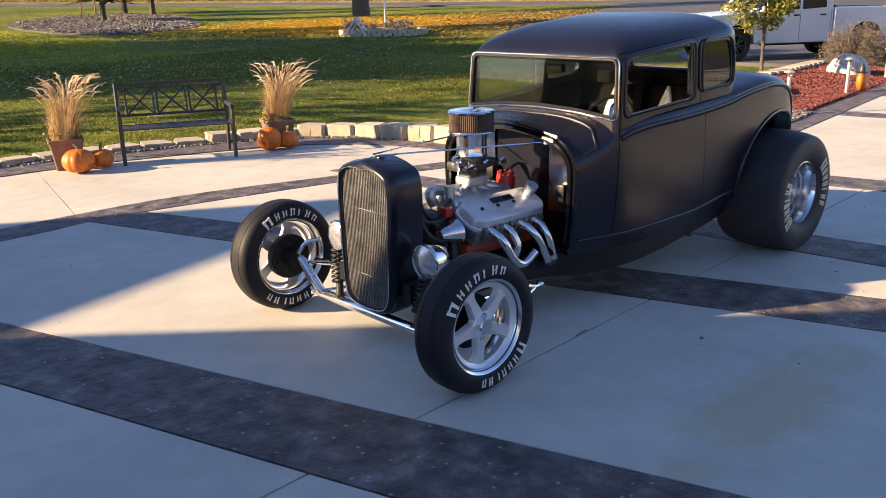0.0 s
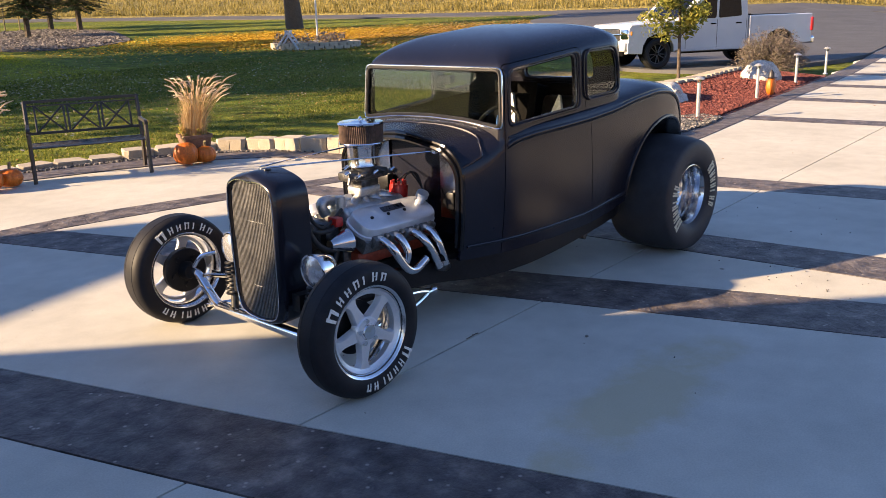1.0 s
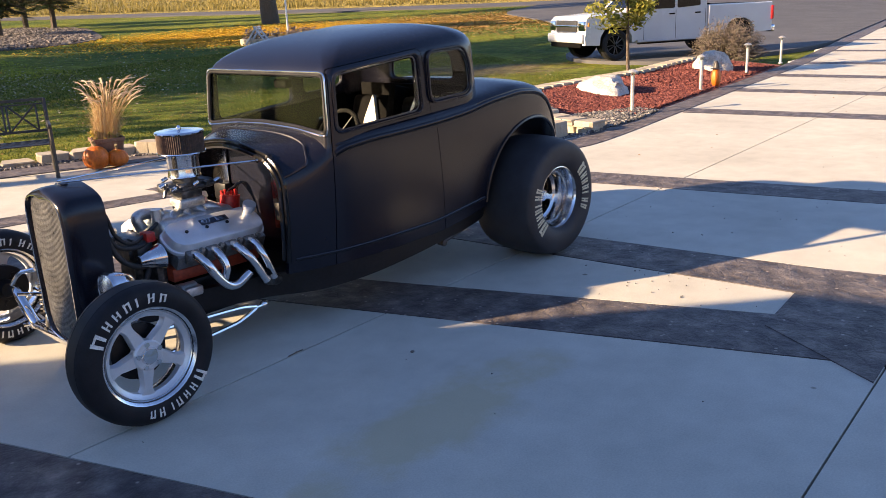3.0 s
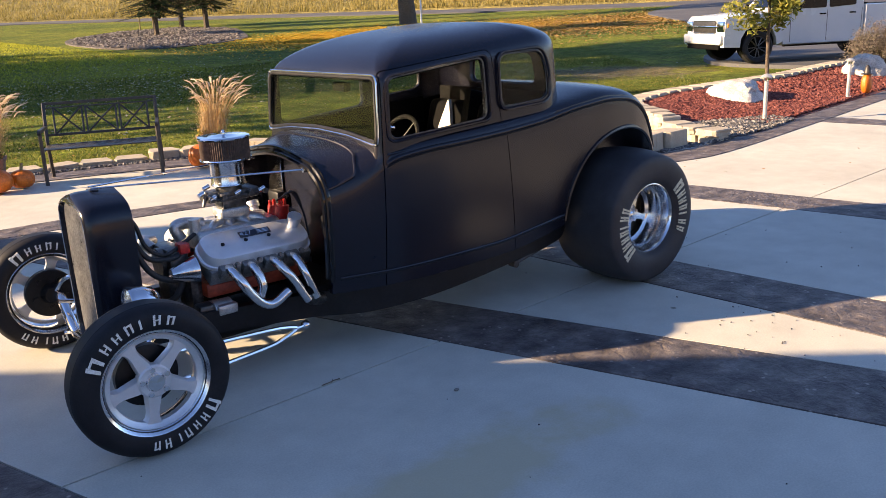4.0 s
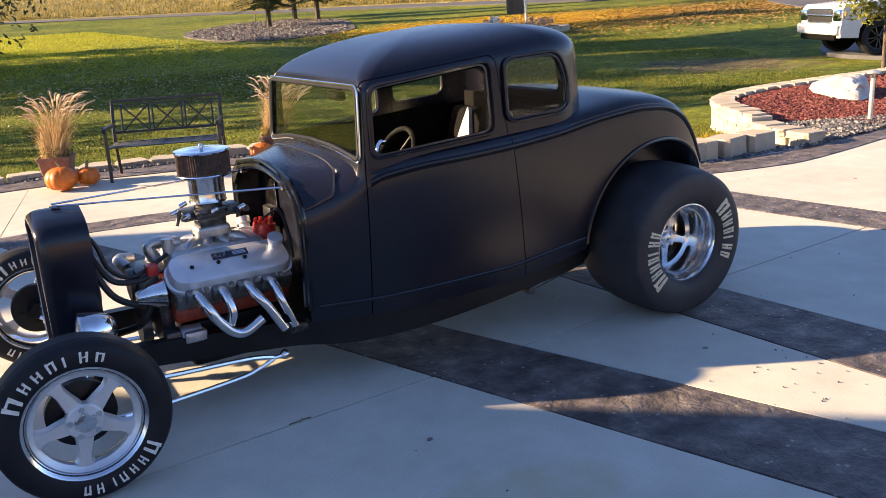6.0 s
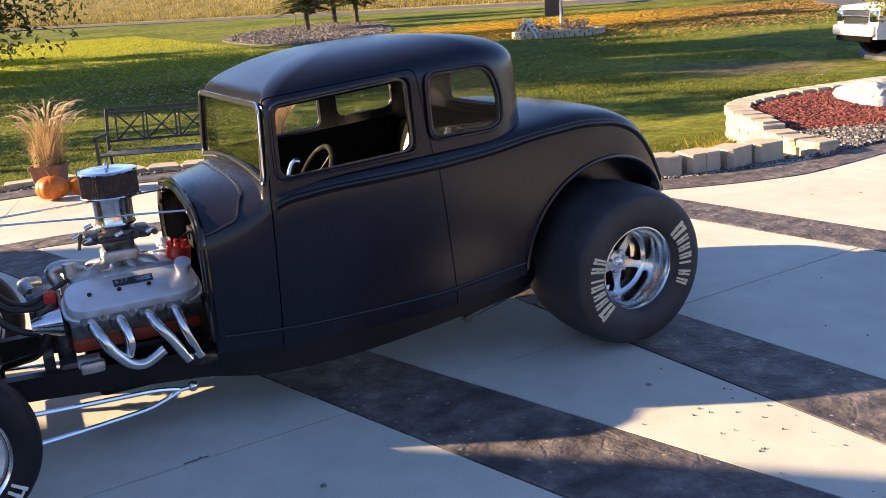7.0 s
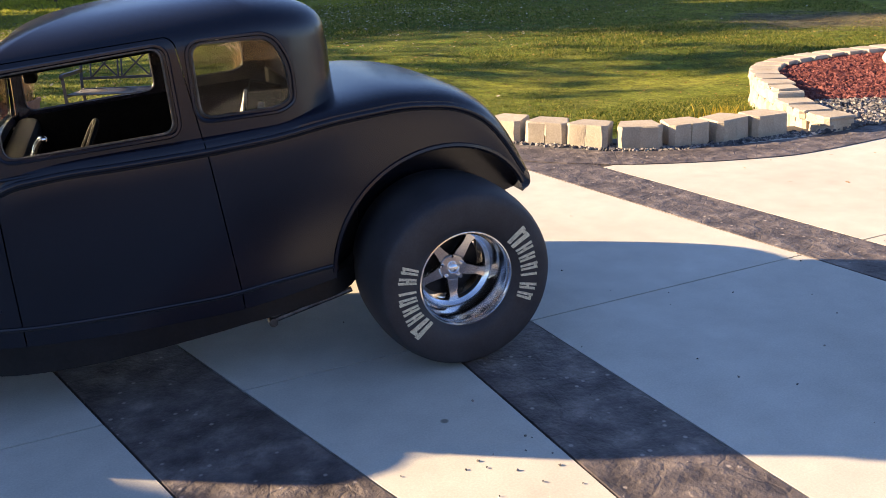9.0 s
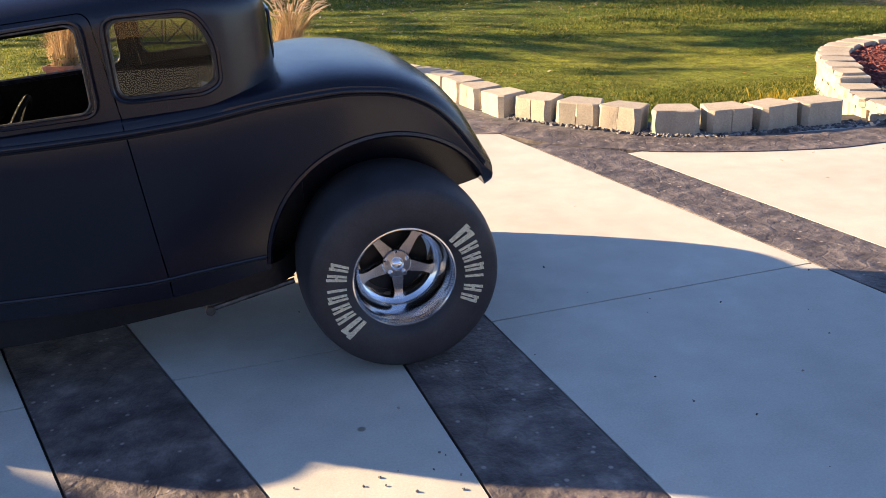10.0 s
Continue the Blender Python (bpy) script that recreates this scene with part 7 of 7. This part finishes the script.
lawn_chair()
laid("stone_island", rounded([(16.2, 47.8), (15.8, 40.5), (17.4, 37.6), (20.5, 37.8), (24.2, 40.6), (27, 46), (31, 54.5), (29.5, 61), (24, 60), (18.5, 53.5)], 3.0, 6), M["stones"], 0.06,
     "oval island of grey-brown stones under trees", "stone bed")
for k, (x, y, h, w) in enumerate(((23.0, 50.2, 8.5, 2.6), (30.2, 61.5, 10.0, 3.2), (29.2, 55.4, 9.5, 3.0))):
    conifer((x, y), h, w, 50 + k, 210, "dark evergreen with bare lower trunk on the stone island", 0.17)
tree("maple_tree", (37.0, 41.6), 11.0, 0.50, 31, 4200, 0.17, 4.2, "leaf_yellow", "large autumn tree with a thick dark trunk", limbs=11, start=0.42)
tree("shade_tree", (0.4, 38.0), 6.5, 0.14, 34, 15000, 0.17, 4.6, "dark_leaf", "dark-leaved tree with low branches on the lawn", limbs=14, start=0.16)
bm = bmesh.new()
box(bm, (0.13, 0.13, 0.62), Matrix.Translation((2.4, 33.7, ground_height(2.4, 33.7) + 0.2)), 0.015)
solid("lawn_post", bm, M["bark"], "short dark wooden post standing on the lawn", "post")
for x, y in ((26.8, 61.6), (27.6, 61.0)):
    bm = bmesh.new()
    tube(bm, [(x, y, ground_height(x, y) - 0.1), (x + 0.03, y, ground_height(x, y) + 2.0)], 0.05, 8)
    solid("tree_stake", bm, M["stem"], "thin pale wooden tree stake on the far lawn", "stake", "tree stakes")


def scatter_leaves(name, count, centre, spread, size, mat, label, seed):
    rnd = random.Random(seed)
    verts, faces = [], []
    for _ in range(count):
        x, y = centre[0] + rnd.gauss(0, spread[0]), centre[1] + rnd.gauss(0, spread[1])
        if y < 7.3 and x < 5.2:
            continue
        z = ground_height(x, y) + 0.05
        s = size * rnd.uniform(0.6, 1.3)
        e = Euler((rnd.uniform(-0.5, 0.5), rnd.uniform(-0.5, 0.5), rnd.uniform(0, 6.3))).to_matrix()
        k = len(verts)
        for dx, dy in ((-1, 0), (0, 0.6), (1, 0), (0, -0.6)):
            q = e @ Vector((dx * s, dy * s, 0))
            verts.append((x + q.x, y + q.y, z + q.z))
        faces.append((k, k + 1, k + 2, k + 3))
    me = bpy.data.meshes.new(name)
    me.from_pydata(verts, [], faces)
    me.materials.append(M[mat])
    return tagged(new(name, me), label, "fallen leaves", kind="stuff")


scatter_leaves("fallen_leaves", 20000, (37.5, 27), (6.5, 4.2), 0.07, "brown_leaf", "dull brown fallen leaves on the far lawn", 14)
scatter_leaves("fallen_leaves", 36000, (29.5, 33.5), (4.6, 3.4), 0.062, "fallen", "thick carpet of golden fallen leaves under the tree", 4)
scatter_leaves("fallen_leaves", 5000, (7, 21), (6.0, 5.0), 0.034, "pale_leaf", "pale dry leaves strewn over the lawn", 9)
scatter_leaves("fallen_leaves", 6000, (10, 14), (7.0, 5.5), 0.021, "brown_leaf", "scattered yellow leaves on the lawn", 7)


def grass_field(far, mat, label):
    rnd = random.Random(2)
    verts, faces = [], []
    for i in range(32000 if far else 90000):
        t = rnd.random()
        if not far:
            y = 3.0 + 22 * t ** 1.4
            x = rnd.uniform(-3 - 0.1 * y, 10 + 0.9 * y)
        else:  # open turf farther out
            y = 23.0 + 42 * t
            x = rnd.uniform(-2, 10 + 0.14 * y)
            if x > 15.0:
                continue
        edge = float(np.interp(x, [p[0] for p in BLOCK_LINE], [p[1] for p in BLOCK_LINE])) + 0.12 if x < 7.5 else float(np.interp(x, [p[0] for p in BED_WALL], [p[1] for p in BED_WALL])) + 0.3
        if x < 5.0:
            edge = max(edge, 4.4 if x > 4.9 else edge)
        if y < edge or x > 17.2 and y < 9:
            continue
        if math.hypot(x - 16.5, y - 9.3) < 3.2 * rnd.random() ** 0.4:
            continue
        z = ground_height(x, y) - 0.01
        s = 0.6 + 0.025 * y
        for b in range(3):
            a = rnd.uniform(0, 6.283)
            h = rnd.uniform(0.028, 0.062) * s
            dx, dy = math.cos(a) * 0.011 * s, math.sin(a) * 0.011 * s
            ox, oy = rnd.uniform(-0.05, 0.05), rnd.uniform(-0.05, 0.05)
            k = len(verts)
            verts += [(x + ox - dx, y + oy - dy, z), (x + ox + dx, y + oy + dy, z), (x + ox + rnd.uniform(-0.04, 0.04), y + oy + rnd.uniform(-0.04, 0.04), z + h)]
            faces.append((k, k + 1, k + 2))
    me = bpy.data.meshes.new("grass")
    me.from_pydata(verts, [], faces)
    me.materials.append(M[mat])
    tagged(new("grass", me), label, "grass", kind="stuff")


# lit copy of grass_blade, with the far lawn's sunlight in its colour
M["sunny_blade"] = leaf_material("sunlit_blades", (0.14, 0.17, 0.016), (0.34, 0.36, 0.028), (0.50, 0.47, 0.07), 0.6, 0.5)
grass_field(False, "grass_blade", "short autumn grass blades of the lawn")
grass_field(True, "sunny_blade", "grass of the open far lawn, coloured yellow-green as if sunlit")
bank = bmesh.new()
rows = []
line = curve([(x, y, 0) for x, y in ROAD], 8)
for k, q in enumerate(line):
    way = (line[min(k + 1, len(line) - 1)] - line[max(k - 1, 0)]).normalized()
    side = Vector((-way.y, way.x, 0))
    foot = q + side * 3.4
    z0 = ground_height(foot.x, foot.y)
    rows.append([(foot.x + side.x * d, foot.y + side.y * d, z0 + h) for d, h in ((-0.3, -0.4), (0.6, 0.2), (4, 0.9), (9, 1.9), (20, 4.0), (45, 6.5), (46, -2))])
rings(bank, rows)
solid("grass_bank", bank, M["dry"], "yellowed grass bank beyond the road", "bank", kind="structure")


# the house round the near driveway, and trees up-sun, all outside the view
def house():
    h = thing("house", (-9, 2, 0), "tan house round the near side of the driveway", "house", kind="structure")
    u, v = Vector((1, -1, 0)).normalized(), Vector((-1, -1, 0)).normalized()
    corner = Vector((-3.42, 1.30, 0))

    def pt(a, b, z):
        q = corner - u * a + v * b
        return (q.x, q.y, z)

    bm = bmesh.new()
    rings(bm, [[pt(1.5, 0.4, z), pt(12, 0.4, z), pt(12, 8, z), pt(1.5, 8, z)] for z in (0, 2.85)])
    part("wall", bm, M["siding"], h, smooth=0)
    bm = bmesh.new()
    rings(bm, [[pt(a, 0, 3.0), pt(a, 4.2, 4.6), pt(a, 8.4, 3.0), pt(a, 8.4, 2.85), pt(a, 4.2, 4.3), pt(a, 0, 2.85)] for a in (1.2, 12.4)])
    part("roof", bm, M["shingle"], h, smooth=0)
    bm = bmesh.new()
    rings(bm, [[(-8.27 + d, 6.33, 0), (-8.68 + d, 9.67, 0), (-8.68 + d, 9.67, 4.6), (-8.27 + d, 6.33, 3.0)] for d in (-3.0, 0)])
    part("gable", bm, M["siding"], h, smooth=0)
    bm = bmesh.new()
    box(bm, (17, 6, 2.9), Matrix.Translation((-2.0, -27.0, 1.45)))
    part("garage_wall", bm, M["siding"], h, smooth=0)
    bm = bmesh.new()
    box(bm, (20, 8, 3.4), Matrix.Translation((16.6, -27.5, 1.7)))
    part("wall", bm, M["dark_siding"], h, smooth=0)
    bm = bmesh.new()
    rings(bm, [[(x, -23.4, 3.5), (x, -27.5, 4.6), (x, -31.6, 3.5), (x, -31.6, 3.3), (x, -27.5, 4.4), (x, -23.4, 3.3)] for x in (6.2, 27.0)])
    part("roof", bm, M["shingle"], h, smooth=0)
    bm = bmesh.new()
    rings(bm, [[(x, -23.7, 3.0), (x, -27.0, 4.0), (x, -30.4, 3.0), (x, -30.4, 2.85), (x, -27.0, 3.8), (x, -23.7, 2.85)] for x in (-10.7, 6.1)])
    part("roof", bm, M["shingle"], h, smooth=0)


house()
for k, (x, y, hh, w) in enumerate(((-34, 62, 12, 3.8), (-40, 74, 13, 4.0), (-30, 84, 12, 3.8))):
    conifer((x, y), hh, w, 80 + k, 90, "tall evergreen at the edge of the lawn", 0.10)
# tall trees whose crowns shade the middle of the lawn
for k, (x, y, hh, w, n) in enumerate(((-6.5, 33, 11.5, 4.2, 4800), (-11, 29.5, 11.5, 4.2, 3600), (-3.5, 40.5, 10.5, 4.0, 4200), (-12, 40, 12, 4.4, 3600), (-12, 21, 9.5, 3.4, 320), (-5, 27, 10.5, 3.8, 3600), (-1, 31, 10, 3.6, 2600), (-17, 57, 11, 3.6, 1500), (-17, 38, 10.5, 4.0, 3600), (-18, 46.5, 11, 4.0, 3400), (-11.5, 40.5, 18, 4.5, 4600), (-6, 51, 18, 4.5, 1700))):
    tree("maple_tree", (x, y), hh, 0.22, 90 + k, n, 0.31, w, "green", "tall leafy tree at the side of the lawn", limbs=12, start=0.48)


# small things by the bed and on the slabs
def ornament():
    x, y = 13.12, 1.86
    z = bed_height(x, y)
    o = thing("pumpkin_ornament", (x, y, z), "orange pumpkin ornament with a dark hat beside a path light", "ornament")
    bm = bmesh.new()
    loops = []
    for i in range(1, 12):
        a = math.pi * i / 12
        loops.append([(x + 0.115 * math.sin(a) ** 0.7 * (1 - 0.06 * abs(math.cos(4 * t)) ** 4) * math.cos(t), y + 0.08 * math.sin(a) ** 0.7 * math.sin(t), z + 0.17 - 0.16 * math.cos(a)) for t in (2 * math.pi * k / 40 for k in range(40))])
    rings(bm, loops)
    part("body", bm, M["pumpkin"], o, smooth=60)
    bm = bmesh.new()
    lathe(bm, [(0.10, 0.315), (0.105, 0.325), (0.055, 0.335), (0.045, 0.41), (0.012, 0.46)], Matrix.Translation((x, y, z)), 20)
    part("hat", bm, M["iron"], o, "dark pointed hat")


ornament()


def loose_grit(name, box_, count, size, label, seed):
    chips(name, M["chip_slate"], [], 0, count, size, 0.004, label, "grit", seed, lambda r: (r.uniform(box_[0], box_[1]), r.uniform(box_[2], box_[3])))


loose_grit("loose_grit", (-2.5, 7.5, -2.6, 3.4), 70, 0.0032, "small stones scattered over the driveway", 21)
loose_grit("loose_grit", (2.38, 2.95, -2.2, -1.52), 22, 0.0042, "small stones and crumbs on the sunlit slab", 23)
loose_grit("loose_grit", (2.5, 6.0, -2.6, -0.2), 40, 0.0045, "small stones scattered over the driveway", 22)


def grass_tuft():
    rnd = random.Random(61)
    bm = bmesh.new()
    for k in range(110):
        x, y = 7.72 + rnd.gauss(0, 0.12), 2.65 + rnd.gauss(0, 0.12)
        a, h = rnd.uniform(0, 6.283), rnd.uniform(0.06, 0.15)
        d = Vector((math.cos(a), math.sin(a), 0))
        f = Vector((x, y, ground_height(x, y)))
        side = d.cross(Vector((0, 0, 1))) * 0.006
        q = f + d * h * 0.4 + Vector((0, 0, h))
        bm.faces.new([bm.verts.new(v) for v in (f - side, f + side, f + d * h * 0.15 + Vector((0, 0, h * 0.6)) + side * 0.7, q, f + d * h * 0.15 + Vector((0, 0, h * 0.6)) - side * 0.7)])
    solid("grass_tuft", bm, M["leaf_yellow"], "tuft of yellow grass at the foot of the wall", "grass", kind="stuff", smooth=0)


grass_tuft()


# loose stones on the island, and tall dry grass along the road
ISLAND = [(16.6, 47.6), (16.2, 40.8), (17.7, 38.1), (20.4, 38.2), (23.8, 40.9), (26.6, 46.2), (30.4, 54.5), (29.0, 60.3), (24.2, 59.2), (18.9, 53.2)]


def on_island(rnd):
    while True:
        x, y = rnd.uniform(15.5, 31), rnd.uniform(37.5, 61)
        inside = False
        for (ax, ay), (bx, by) in zip(ISLAND, ISLAND[1:] + ISLAND[:1]):
            if (ay > y) != (by > y) and x < (bx - ax) * (y - ay) / (by - ay) + ax:
                inside = not inside
        if inside:
            return x, y


M["chip_island"] = per_island("island_stone_mix", (0.055, 0.047, 0.041), (0.13, 0.113, 0.100), (0.28, 0.25, 0.22))
chips("island_stones", M["chip_island"], [], 0, 9000, 0.085, lambda x, y: ground_height(x, y) + 0.07, "grey and tan broken stones of the island", "stones", 71, on_island)


def dry_grass():
    rnd = random.Random(77)
    verts, faces = [], []
    near = [q for q in line if q.x > -25 and q.y > 0]
    for _ in range(26000):
        k = rnd.randrange(len(near) - 1)
        a, b = near[k], near[k + 1]
        q = a + (b - a) * rnd.random()
        way = (b - a).normalized()
        side = Vector((-way.y, way.x, 0))
        d = 0.8 + 16 * rnd.random() ** 1.5
        foot = q + side * (3.4 + d)
        base = q + side * 3.4
        z = ground_height(base.x, base.y) + lerp([(0.6, 0.2), (4, 0.9), (9, 1.9), (20, 4.0)], d) - 0.05
        t, h, w = rnd.uniform(0, 6.283), rnd.uniform(0.25, 0.7), rnd.uniform(0.03, 0.07)
        i = len(verts)
        verts += [(foot.x - w * math.cos(t), foot.y - w * math.sin(t), z), (foot.x + w * math.cos(t), foot.y + w * math.sin(t), z), (foot.x + rnd.uniform(-0.25, 0.25), foot.y + rnd.uniform(-0.25, 0.25), z + h)]
        faces.append((i, i + 1, i + 2))
    me = bpy.data.meshes.new("dry_grass")
    me.from_pydata(verts, [], faces)
    me.materials.append(M["dry_blade"])
    tagged(new("dry_grass", me), "tall yellow dry grass on the bank", "grass", kind="stuff")


M["dry_blade"] = leaf_material("dry_blades", (0.13, 0.11, 0.03), (0.26, 0.21, 0.055), (0.40, 0.32, 0.10), 0.7, 0.4)
dry_grass()


def twig(x, y, turn, length, seed):
    """A short bent twig lying on the slab."""
    rnd = random.Random(seed)
    d, n = Vector((math.cos(radians(turn)), math.sin(radians(turn)), 0)), Vector((-math.sin(radians(turn)), math.cos(radians(turn)), 0))
    base = Vector((x, y, 0.003))
    bm = bmesh.new()
    tube(bm, curve([base + d * length * k / 4 + n * rnd.uniform(-0.10, 0.10) * length for k in range(5)], 4), 0.0028, 6)
    tube(bm, [base + d * length * 0.5, base + d * length * 0.72 + n * length * 0.22], 0.0018, 5)
    solid("twig", bm, M["bark"], "short dark twig lying on the concrete slab", "twig")


twig(0.80, -0.704, -1, 0.10, 5)


def pebble(x, y, r):
    bm = bmesh.new()
    rnd = random.Random(9)
    ball(bm, r, Matrix.Translation((x, y, r * 0.55)) @ Matrix.Diagonal((1.2, 0.9, 0.6, 1.0)))
    for v in bm.verts:
        v.co += Vector((rnd.uniform(-1, 1), rnd.uniform(-1, 1), rnd.uniform(-0.4, 0.4))) * r * 0.12
    solid("pebble", bm, M["chip_slate"], "small dark pebble on the pale slab", "pebble")


pebble(1.18, -1.193, 0.010)
